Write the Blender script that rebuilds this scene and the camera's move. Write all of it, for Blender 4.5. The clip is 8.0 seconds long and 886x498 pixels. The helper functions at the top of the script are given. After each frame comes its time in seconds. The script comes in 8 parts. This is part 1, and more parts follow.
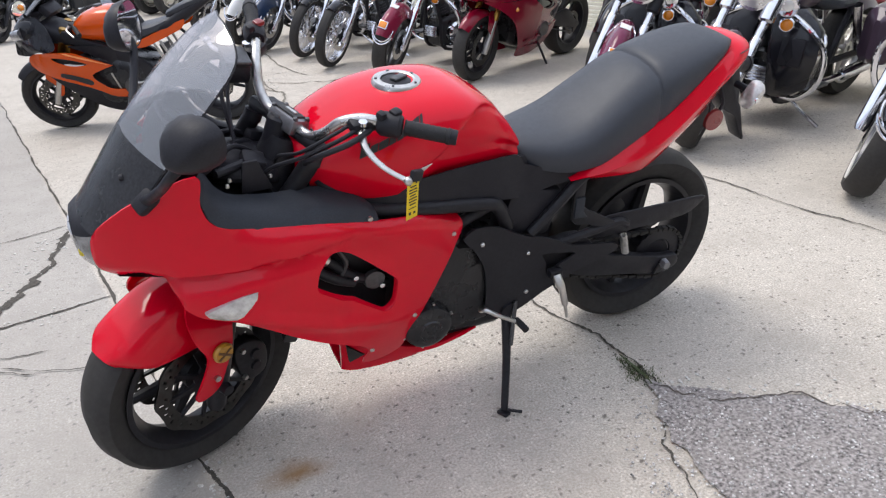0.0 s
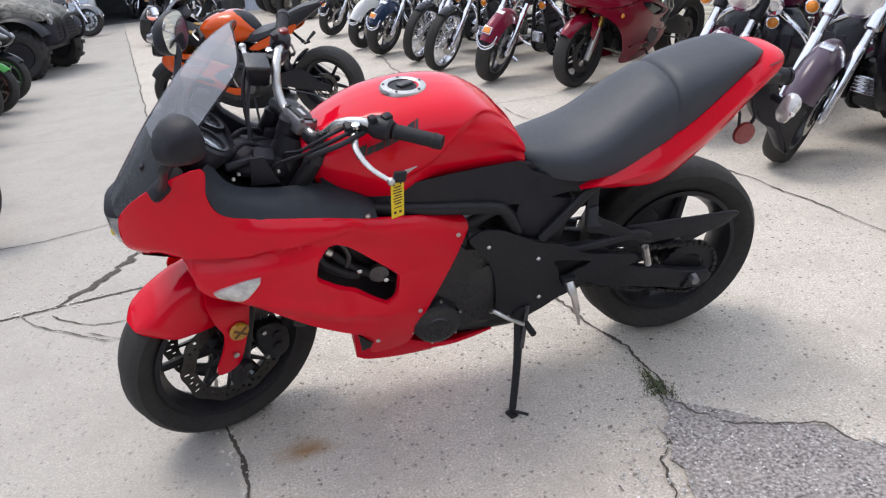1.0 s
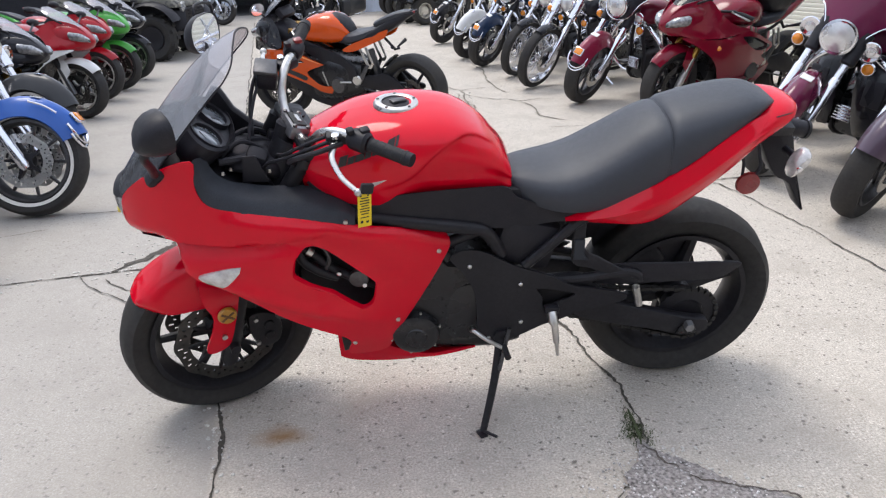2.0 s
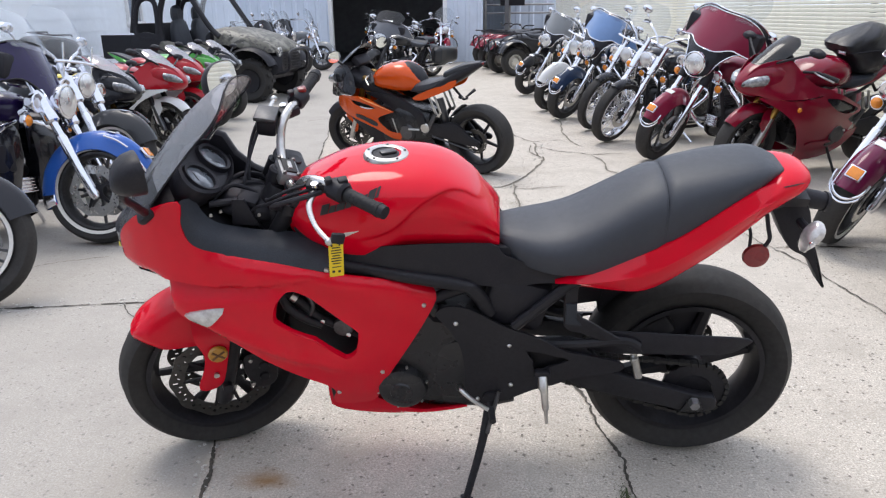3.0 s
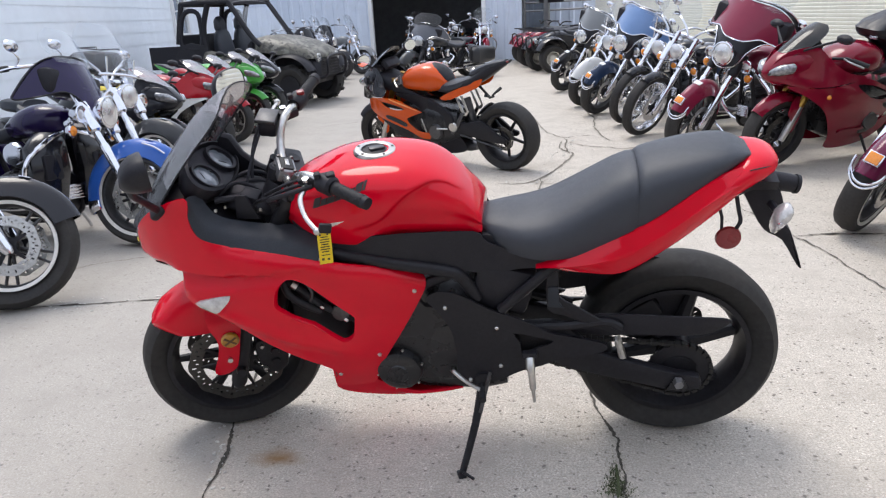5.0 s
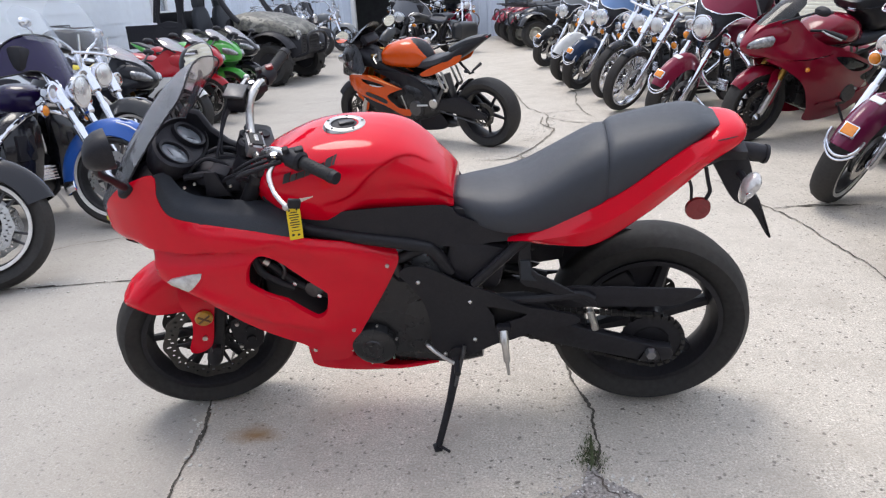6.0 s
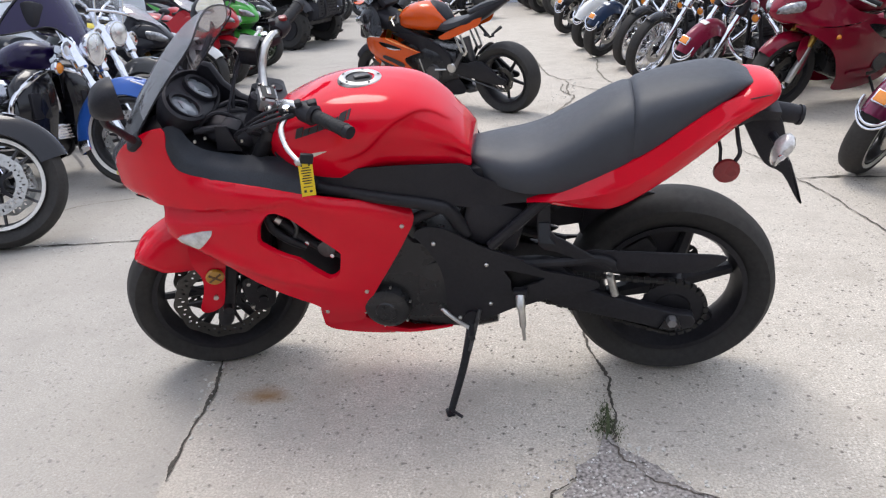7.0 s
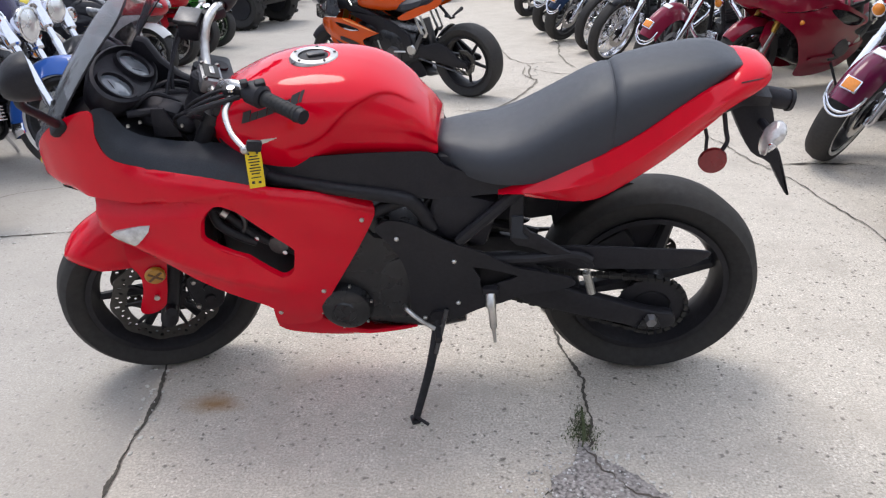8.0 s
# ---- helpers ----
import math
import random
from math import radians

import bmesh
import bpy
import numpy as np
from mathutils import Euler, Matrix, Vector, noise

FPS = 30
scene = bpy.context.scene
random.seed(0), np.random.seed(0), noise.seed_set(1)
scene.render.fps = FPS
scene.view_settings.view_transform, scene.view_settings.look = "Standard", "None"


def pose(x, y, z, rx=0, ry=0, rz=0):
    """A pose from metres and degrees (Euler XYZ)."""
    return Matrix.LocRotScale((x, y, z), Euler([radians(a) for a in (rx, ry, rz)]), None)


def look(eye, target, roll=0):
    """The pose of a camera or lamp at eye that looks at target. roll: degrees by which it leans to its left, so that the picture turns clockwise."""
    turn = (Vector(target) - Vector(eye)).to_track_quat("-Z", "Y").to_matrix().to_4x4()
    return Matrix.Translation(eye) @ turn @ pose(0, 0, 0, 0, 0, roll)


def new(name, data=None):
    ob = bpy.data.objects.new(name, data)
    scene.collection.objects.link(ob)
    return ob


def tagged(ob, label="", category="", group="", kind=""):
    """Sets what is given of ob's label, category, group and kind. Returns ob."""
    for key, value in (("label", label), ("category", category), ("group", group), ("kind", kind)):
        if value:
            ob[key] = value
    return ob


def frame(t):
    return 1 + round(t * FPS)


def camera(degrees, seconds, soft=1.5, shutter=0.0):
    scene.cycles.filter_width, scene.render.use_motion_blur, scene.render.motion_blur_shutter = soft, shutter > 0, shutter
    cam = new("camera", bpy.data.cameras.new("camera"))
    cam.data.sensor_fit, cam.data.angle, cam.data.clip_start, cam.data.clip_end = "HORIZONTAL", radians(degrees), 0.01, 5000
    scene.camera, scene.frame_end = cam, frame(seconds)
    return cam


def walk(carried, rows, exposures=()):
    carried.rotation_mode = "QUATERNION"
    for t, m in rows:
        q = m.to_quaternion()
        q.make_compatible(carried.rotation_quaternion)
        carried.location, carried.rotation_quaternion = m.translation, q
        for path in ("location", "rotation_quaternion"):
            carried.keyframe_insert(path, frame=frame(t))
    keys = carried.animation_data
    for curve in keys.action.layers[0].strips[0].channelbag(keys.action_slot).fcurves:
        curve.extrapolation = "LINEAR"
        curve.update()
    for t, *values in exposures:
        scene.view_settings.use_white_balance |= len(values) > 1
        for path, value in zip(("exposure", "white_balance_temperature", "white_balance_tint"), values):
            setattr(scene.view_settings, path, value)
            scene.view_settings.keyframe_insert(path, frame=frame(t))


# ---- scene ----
import mathutils.bvhtree

cam = camera(63.0, 8.0, soft=1.25)
PATH = [
    (0, (0.076, -1.713, 1.246), (0.763, -0.028, 0.414), -4.7),
    (0.5, (0.214, -1.839, 1.253), (0.729, -0.079, 0.456), -5.0),
    (1, (0.336, -1.874, 1.242), (0.695, -0.073, 0.448), -5.7),
    (2.3, (0.733, -1.966, 1.257), (0.727, -0.105, 0.523), -1.5),
    (2.5, (0.797, -1.965, 1.257), (0.728, -0.096, 0.547), -1.7),
    (3, (0.89, -1.912, 1.256), (0.729, -0.019, 0.629), -0.8),
    (3.5, (0.954, -1.883, 1.257), (0.788, 0.015, 0.649), -1.6),
    (4, (1.029, -1.965, 1.26), (0.782, -0.073, 0.661), -2.4),
    (4.2, (1.052, -2.003, 1.262), (0.762, -0.116, 0.665), -2.6),
    (5.5, (1.068, -2.013, 1.252), (0.781, -0.143, 0.603), -3.6),
    (6, (1.097, -2.009, 1.244), (0.836, -0.147, 0.565), -3.6),
    (6.5, (1.103, -2.009, 1.227), (0.807, -0.162, 0.52), -3.3),
    (7, (1.087, -1.966, 1.202), (0.784, -0.138, 0.448), -3.1),
    (7.5, (1.053, -1.875, 1.17), (0.786, -0.071, 0.35), -2.5),
    (8, (1.052, -1.819, 1.169), (0.862, 0.005, 0.372), -2.0),
]
walk(cam, [(t, look(eye, target, roll)) for t, eye, target, roll in PATH])

# ---- light: a bright hazy sky with a soft sun from behind the parked bike ----
SUN_FROM = Vector((-0.28, 0.30, 1.0)).normalized()
world = bpy.data.worlds.new("sky")
scene.world = world
world.use_nodes = True
wn = world.node_tree
wn.nodes.clear()
sky = wn.nodes.new("ShaderNodeTexSky")
sky.sky_type = "NISHITA"
sky.sun_disc = False
sky.sun_elevation = math.asin(SUN_FROM.z)
sky.sun_rotation = math.atan2(SUN_FROM.x, SUN_FROM.y)
sky.dust_density = 5.0
sky.air_density = 1.0
haze = wn.nodes.new("ShaderNodeMixRGB")
haze.inputs[0].default_value = 0.72
haze.inputs[2].default_value = (8.7, 9.45, 11.2, 1)
back = wn.nodes.new("ShaderNodeBackground")
back.inputs[1].default_value = 0.104
wout = wn.nodes.new("ShaderNodeOutputWorld")
wn.links.new(sky.outputs[0], haze.inputs[1])
wn.links.new(haze.outputs[0], back.inputs[0])
wn.links.new(back.outputs[0], wout.inputs[0])

sun = new("sun", bpy.data.lights.new("sun", "SUN"))
sun.data.energy = 1.05
sun.data.angle = radians(26)
sun.data.color = (1.0, 0.96, 0.9)
sun.matrix_world = look(SUN_FROM * 30, (0, 0, 0))
scene.view_settings.exposure = 0.68


# ---- materials ----
def nodes_of(name):
    m = bpy.data.materials.new(name)
    m.use_nodes = True
    t = m.node_tree
    return m, t, t.nodes["Principled BSDF"]


def noise_node(t, scale, detail=4.0, rough=0.55, coord="Object"):
    c = t.nodes.new("ShaderNodeTexCoord")
    n = t.nodes.new("ShaderNodeTexNoise")
    n.inputs["Scale"].default_value = scale
    n.inputs["Detail"].default_value = detail
    n.inputs["Roughness"].default_value = rough
    t.links.new(c.outputs[coord], n.inputs["Vector"])
    return n


def ramp(t, src, a, b, lo=0.3, hi=0.7):
    r = t.nodes.new("ShaderNodeMapRange")
    r.inputs["From Min"].default_value, r.inputs["From Max"].default_value = lo, hi
    r.inputs["To Min"].default_value, r.inputs["To Max"].default_value = a, b
    t.links.new(src, r.inputs["Value"])
    return r.outputs[0]


def mixed(t, fac, a, b):
    m = t.nodes.new("ShaderNodeMix")
    m.data_type = "RGBA"
    if isinstance(fac, float):
        m.inputs[0].default_value = fac
    else:
        t.links.new(fac, m.inputs[0])
    for value, socket in ((a, m.inputs[6]), (b, m.inputs[7])):
        if isinstance(value, tuple):
            socket.default_value = (*value, 1)
        else:
            t.links.new(value, socket)
    return m.outputs[2]


def bump(t, p, src, strength, dist=0.002):
    b = t.nodes.new("ShaderNodeBump")
    b.inputs["Strength"].default_value = strength
    b.inputs["Distance"].default_value = dist
    t.links.new(src, b.inputs["Height"])
    t.links.new(b.outputs[0], p.inputs["Normal"])


def surface(name, col, rough=0.5, metal=0.0, grain=40.0, vary=0.12, rvary=0.1, relief=0.0, coat=0.0, dirt=None, spec=0.5, coat_ior=1.5):
    """A plain surface with fine grain, larger blotches and uneven gloss."""
    m, t, p = nodes_of(name)
    fine, large = noise_node(t, grain), noise_node(t, grain * 0.12, 5.0)
    dark = tuple(c * (1 - vary) for c in col)
    light = tuple(min(1, c * (1 + vary)) for c in col)
    base = mixed(t, ramp(t, fine.outputs[0], 0, 1), dark, light)
    big = mixed(t, ramp(t, large.outputs[0], 0, 0.6, 0.4, 0.75), base, dirt or dark)
    t.links.new(big, p.inputs["Base Color"])
    t.links.new(ramp(t, large.outputs[0], max(0.02, rough - rvary), min(1, rough + rvary)), p.inputs["Roughness"])
    p.inputs["Metallic"].default_value = metal
    p.inputs["Coat Weight"].default_value = coat
    p.inputs["Coat Roughness"].default_value = 0.05
    p.inputs["Coat IOR"].default_value = coat_ior
    p.inputs["Specular IOR Level"].default_value = spec
    if relief:
        bump(t, p, fine.outputs[0], relief)
    return m


def paint(name, col, rough=0.32, coat=0.8, flake=0.0):
    return surface(name, col, rough, flake, 9.0, 0.05, 0.05, 0.0, coat, None, 0.20, 1.3)


def glass(name, col, rough=0.02, alpha=None):
    m, t, p = nodes_of(name)
    p.inputs["Base Color"].default_value = (*col, 1)
    p.inputs["Roughness"].default_value = rough
    p.inputs["Transmission Weight"].default_value = 1.0
    p.inputs["IOR"].default_value = 1.12
    n = noise_node(t, 14.0)
    t.links.new(ramp(t, n.outputs[0], rough, rough + 0.05), p.inputs["Roughness"])
    return m


def tinted_sheet(name, tint, body, cover, rough=0.03, ior=1.42, rise=0.75):
    """Thin plastic sheet: mostly see-through with a tint, some cloudy body, and a glossy skin."""
    m, t, p = nodes_of(name)
    p.inputs["Base Color"].default_value = (*body, 1)
    p.inputs["Roughness"].default_value = 0.4
    p.inputs["Specular IOR Level"].default_value = 0.1
    tr = t.nodes.new("ShaderNodeBsdfTransparent")
    tr.inputs[0].default_value = (*tint, 1)
    n = noise_node(t, 7.0)
    mx = t.nodes.new("ShaderNodeMixShader")
    t.links.new(ramp(t, n.outputs[0], cover - 0.02, cover + 0.02), mx.inputs[0])
    t.links.new(tr.outputs[0], mx.inputs[1])
    t.links.new(p.outputs[0], mx.inputs[2])
    gl = t.nodes.new("ShaderNodeBsdfGlossy")
    gl.inputs["Roughness"].default_value = rough
    # gloss rises towards the sheet's edge-on view
    fr = t.nodes.new("ShaderNodeLayerWeight")
    fr.inputs["Blend"].default_value = 0.5
    steep = t.nodes.new("ShaderNodeMath")
    steep.operation = "POWER"
    steep.inputs[1].default_value = 4.0
    t.links.new(fr.outputs["Facing"], steep.inputs[0])
    skin = ramp(t, steep.outputs[0], ((ior - 1) / (ior + 1)) ** 2, rise, 0.0, 1.0)
    top = t.nodes.new("ShaderNodeMixShader")
    t.links.new(skin, top.inputs[0])
    t.links.new(mx.outputs[0], top.inputs[1])
    t.links.new(gl.outputs[0], top.inputs[2])
    t.links.new(top.outputs[0], t.nodes["Material Output"].inputs[0])
    return m


RED = surface("gloss_red_paint", (0.62, 0.002, 0.018), 0.25, 0.0, 9.0, 0.05, 0.05, 0.0, 1.0, None, 0.0, 1.36)
ORANGE = paint("gloss_orange_paint", (0.58, 0.072, 0.004), 0.16, 1.0)
DEEPRED = surface("deep_red_paint", (0.19, 0.003, 0.018), 0.2, 0.0, 9.0, 0.05, 0.05, 0.0, 1.0, None, 0.2, 1.3)
PLUMRED = paint("plum_red_paint", (0.125, 0.010, 0.045), 0.24, 0.9)
MAROON = paint("maroon_paint", (0.20, 0.014, 0.042), 0.3, 0.9)
PURPLE = paint("plum_paint", (0.075, 0.05, 0.075), 0.3, 0.9)
BLUE = paint("royal_blue_paint", (0.02, 0.09, 0.36), 0.3, 0.9)
SKYBLUE = paint("steel_blue_paint", (0.15, 0.25, 0.46), 0.3, 0.9)
NAVY = paint("navy_paint", (0.015, 0.03, 0.07), 0.28, 0.9)
BLACKP = paint("gloss_black_paint", (0.012, 0.012, 0.016), 0.22, 0.9)
GREYP = paint("grey_paint", (0.18, 0.19, 0.20), 0.3, 0.9)
WHITEP = paint("white_paint", (0.75, 0.75, 0.74), 0.3, 0.9)
GREENP = paint("lime_green_paint", (0.06, 0.33, 0.05), 0.3, 0.9)
YELLOWP = paint("yellow_paint", (0.62, 0.50, 0.05), 0.3, 0.8)
VIOLET = paint("violet_paint", (0.011, 0.005, 0.044), 0.25, 0.9)
PLASTIC = surface("black_plastic", (0.017, 0.0165, 0.021), 0.48, 0, 260, 0.2, 0.1, 0.15, spec=0.25)
PANEL = surface("charcoal_plastic_panel", (0.030, 0.034, 0.042), 0.55, 0, 300, 0.15, 0.08, 0.2, spec=0.25)
FRAME = surface("satin_black_metal", (0.017, 0.0165, 0.020), 0.42, 0.0, 90, 0.25, 0.12, 0.05, spec=0.25)
ENGINE = surface("dark_cast_metal", (0.022, 0.022, 0.024), 0.30, 0.3, 120, 0.2, 0.12, 0.2)
CHAIN = surface("oily_chain", (0.030, 0.029, 0.028), 0.6, 0.5, 120, 0.3, 0.1)
RUBBER = surface("tyre_rubber", (0.027, 0.026, 0.026), 0.72, 0, 60, 0.25, 0.1, 0.15, 0.0, (0.050, 0.046, 0.042), spec=0.3)
GRIP = surface("grip_rubber", (0.022, 0.022, 0.024), 0.6, 0, 200, 0.2, 0.1, 0.3, spec=0.25)
VINYL = surface("black_seat_vinyl", (0.033, 0.037, 0.047), 0.48, 0, 600, 0.12, 0.04, 0.25, spec=0.45)
LEATHER = surface("black_leather", (0.020, 0.020, 0.024), 0.38, 0, 220, 0.25, 0.10, 0.3, spec=0.5)
CHROME = surface("chrome", (0.70, 0.71, 0.76), 0.10, 1.0, 30, 0.04, 0.06)
STEEL = surface("brushed_steel", (0.55, 0.54, 0.52), 0.32, 1.0, 90, 0.12, 0.1)
DISC = surface("brake_disc_steel", (0.085, 0.083, 0.08), 0.35, 1.0, 120, 0.15, 0.1)
CLAMP = surface("cast_alloy", (0.26, 0.26, 0.27), 0.42, 0.9, 120, 0.15, 0.1)
DARKSTEEL = surface("dark_steel", (0.10, 0.10, 0.105), 0.4, 0.8, 120, 0.2, 0.1)
MIRROR = surface("mirror_glass", (0.9, 0.9, 0.9), 0.03, 1.0, 10, 0.01, 0.02)
AMBER = surface("amber_lens", (0.75, 0.24, 0.012), 0.18, 0, 160, 0.12, 0.05, 0.3, 0.6)
WORNAMBER = surface("brown_reflector_rib", (0.12, 0.05, 0.012), 0.4, 0, 160, 0.2, 0.05, 0.3, 0.2)
DULLAMBER = surface("dull_amber_reflector", (0.46, 0.22, 0.02), 0.3, 0, 160, 0.2, 0.05, 0.5, 0.4)
REDLENS = surface("red_reflector", (0.20, 0.012, 0.014), 0.3, 0, 200, 0.15, 0.05, 0.5, 0.5)
CLEARLENS = surface("clear_lens", (0.62, 0.60, 0.58), 0.12, 0.35, 55, 0.35, 0.05, 0.8, 0.9)
LAMPGLASS = surface("headlamp_reflector", (0.72, 0.73, 0.74), 0.28, 0.7, 60, 0.06, 0.05, 0.2, 1.0)
NOSELENS = surface("headlight_lens", (0.26, 0.265, 0.28), 0.07, 0.35, 40, 0.6, 0.04, 0.3, 1.0)
YELLOWTAG = surface("yellow_tag_card", (0.80, 0.58, 0.015), 0.5, 0, 60, 0.05, 0.05)
INK = surface("black_ink", (0.02, 0.02, 0.02), 0.6, 0, 60, 0.05, 0.05)
WHITEWALL = surface("whitewall_rubber", (0.72, 0.70, 0.66), 0.6, 0, 40, 0.06, 0.05)
DARKSCREEN = tinted_sheet("dark_smoked_screen", (0.22, 0.21, 0.22), (0.03, 0.03, 0.03), 0.3, 0.06, 1.5)
# its pale body colour carries part of the sky's sheen on the screen
SCREEN = tinted_sheet("smoked_windscreen", (0.72, 0.70, 0.74), (0.46, 0.46, 0.50), 0.20, 0.07, 2.9, 0.42)
INNERFACE, inner_t, inner_p = nodes_of("smoked_screen_inner_face")
inner_tr = inner_t.nodes.new("ShaderNodeBsdfTransparent")
inner_tr.inputs[0].default_value = (0.86, 0.85, 0.87, 1)
inner_t.links.new(inner_tr.outputs[0], inner_t.nodes["Material Output"].inputs[0])
inner_t.nodes.remove(inner_p)
MASK = surface("black_screen_mask", (0.026, 0.026, 0.029), 0.22, 0, 180, 0.4, 0.08, 0.1, spec=0.3)
CLEARSCREEN = tinted_sheet("clear_windshield", (0.95, 0.96, 0.97), (0.7, 0.72, 0.74), 0.045, 0.06, 1.2, 0.6)
DIALGLASS = surface("dial_glass", (0.05, 0.055, 0.06), 0.08, 0, 60, 0.1, 0.03, 0.0, 1.0)
CHROMESOFT = surface("worn_chrome", (0.70, 0.71, 0.75), 0.2, 1.0, 60, 0.08, 0.08)
PALEORANGE = paint("pale_orange_edge", (0.80, 0.30, 0.10), 0.3, 0.8)
GOLD = surface("gold_anodised_tube", (0.45, 0.26, 0.06), 0.3, 1.0, 60, 0.1, 0.08)
SLATE = paint("slate_grey_paint", (0.085, 0.090, 0.105), 0.25, 0.9)
CHARCOAL = paint("charcoal_paint", (0.030, 0.031, 0.034), 0.35, 0.8)
BRIGHTRED = paint("bright_red_paint", (0.34, 0.006, 0.014), 0.28, 0.9)


# ---- mesh helpers ----
def part(name, bm, material, parent=None, label="", sharp=35.0, kind=""):
    """Links a bmesh as one mesh object under a thing or under a part."""
    me = bpy.data.meshes.new(name)
    bmesh.ops.recalc_face_normals(bm, faces=bm.faces)
    bm.to_mesh(me)
    bm.free()
    for poly in me.polygons:
        poly.use_smooth = True
    me.set_sharp_from_angle(angle=radians(sharp))
    me.materials.append(material)
    ob = new(name, me)
    if parent is not None:
        ob.parent = parent
    if label:
        ob["label"] = label
    if kind:
        ob["kind"] = kind
    return ob


def thing(name, m, label, category, group=""):
    ob = new(name)
    ob.empty_display_size = 0.1
    ob.matrix_basis = m
    return tagged(ob, label, category, group)


def curve(points, per=6, closed=False):
    """Smooth points through control points (Catmull-Rom)."""
    ps = [Vector(p) for p in points]
    n = len(ps)
    out = []
    for i in range(n if closed else n - 1):
        if closed:
            a, b, c, d = (ps[(i + k) % n] for k in (-1, 0, 1, 2))
        else:
            a, b, c, d = ps[max(i - 1, 0)], ps[i], ps[i + 1], ps[min(i + 2, n - 1)]
        for k in range(per):
            u = k / per
            out.append(0.5 * ((2 * b) + (c - a) * u + (2 * a - 5 * b + 4 * c - d) * u * u + (3 * b - a - 3 * c + d) * u ** 3))
    if not closed:
        out.append(ps[-1])
    return out


def along(table, x):
    """A smooth value at x from rows (x, value, value, ...)."""
    i = 0
    while i < len(table) - 2 and x > table[i + 1][0]:
        i += 1
    a, b = table[max(i - 1, 0)], table[i]
    c, d = table[i + 1], table[min(i + 2, len(table) - 1)]
    u = min(1, max(0, (x - b[0]) / (c[0] - b[0])))
    res = []
    for k in range(1, len(b)):
        span = c[0] - b[0]
        m0 = (c[k] - a[k]) / (c[0] - a[0]) * span if a is not b else (c[k] - b[k])
        m1 = (d[k] - b[k]) / (d[0] - b[0]) * span if d is not c else (c[k] - b[k])
        h = (2 * u ** 3 - 3 * u * u + 1, u ** 3 - 2 * u * u + u, -2 * u ** 3 + 3 * u * u, u ** 3 - u * u)
        res.append(h[0] * b[k] + h[1] * m0 + h[2] * c[k] + h[3] * m1)
    return res if len(res) > 1 else res[0]


def loft(rings, closed=True, caps=True, bm=None):
    bm = bm or bmesh.new()
    rows = [[bm.verts.new(p) for p in ring] for ring in rings]
    for a, b in zip(rows, rows[1:]):
        n = len(a)
        for i in range(n if closed else n - 1):
            j = (i + 1) % n
            try:
                bm.faces.new((a[i], a[j], b[j], b[i]))
            except ValueError:
                pass
    if caps and closed:
        bm.faces.new(rows[0])
        bm.faces.new(rows[-1])
    return bm


def tube(points, r, n=10, smooth=5, bm=None, flat=1.0):
    """A round bar along points; r is one radius or one for each point."""
    bm = bm or bmesh.new()
    ctrl = [Vector(p) for p in points]
    ps = curve(ctrl, smooth) if smooth and len(ctrl) > 2 else ctrl
    m = len(ps)
    if isinstance(r, (int, float)):
        rs = [r] * m
    else:
        rs = [float(np.interp(i / (m - 1), np.linspace(0, 1, len(r)), r)) for i in range(m)]
    up = Vector((0, 0, 1))
    rings = []
    side = None
    for i, p in enumerate(ps):
        d = (ps[min(i + 1, m - 1)] - ps[max(i - 1, 0)]).normalized()
        if side is None:
            side = d.cross(up)
            if side.length < 0.05:
                side = d.cross(Vector((0, 1, 0)))
        side = (side - d * side.dot(d)).normalized()
        top = side.cross(d)
        rings.append([p + rs[i] * (math.cos(a) * side + flat * math.sin(a) * top) for a in (2 * math.pi * k / n for k in range(n))])
    return loft(rings, bm=bm)


def lathe(profile, n=40, axis="Y", centre=(0, 0, 0), closed=True, bm=None):
    """Turns (radius, height) rows about an axis."""
    c = Vector(centre)
    rings = []
    for k in range(n):
        a = 2 * math.pi * k / n
        ring = []
        for r, h in profile:
            u, v = r * math.cos(a), r * math.sin(a)
            ring.append(c + (Vector((u, h, v)) if axis == "Y" else Vector((u, v, h)) if axis == "Z" else Vector((h, u, v))))
        rings.append(ring)
    rings.append(rings[0])
    bm = bm or bmesh.new()
    rows = [[bm.verts.new(p) for p in ring] for ring in rings[:-1]]
    rows.append(rows[0])
    m = len(profile)
    for a, b in zip(rows, rows[1:]):
        for i in range(m if closed else m - 1):
            j = (i + 1) % m
            bm.faces.new((a[i], a[j], b[j], b[i]))
    if not closed:
        for i in (0, -1):
            if profile[i][0] > 1e-6:
                bm.faces.new([row[i] for row in rows[:-1]])
        bmesh.ops.remove_doubles(bm, verts=bm.verts, dist=1e-6)
    return bm


def box(centre, size, bevel=0.004, turn=(0, 0, 0), bm=None, seg=2):
    b = bmesh.new()
    bmesh.ops.create_cube(b, size=1.0)
    bmesh.ops.scale(b, vec=size, verts=b.verts)
    if bevel:
        bmesh.ops.bevel(b, geom=b.edges[:], offset=min(bevel, min(size) * 0.45), segments=seg, affect="EDGES", profile=0.5)
    b.transform(pose(*centre, *turn))
    if bm is None:
        return b
    return merge(bm, b)


def merge(bm, other):
    me = bpy.data.meshes.new("tmp")
    other.to_mesh(me)
    other.free()
    bm.from_mesh(me)
    bpy.data.meshes.remove(me)
    return bm


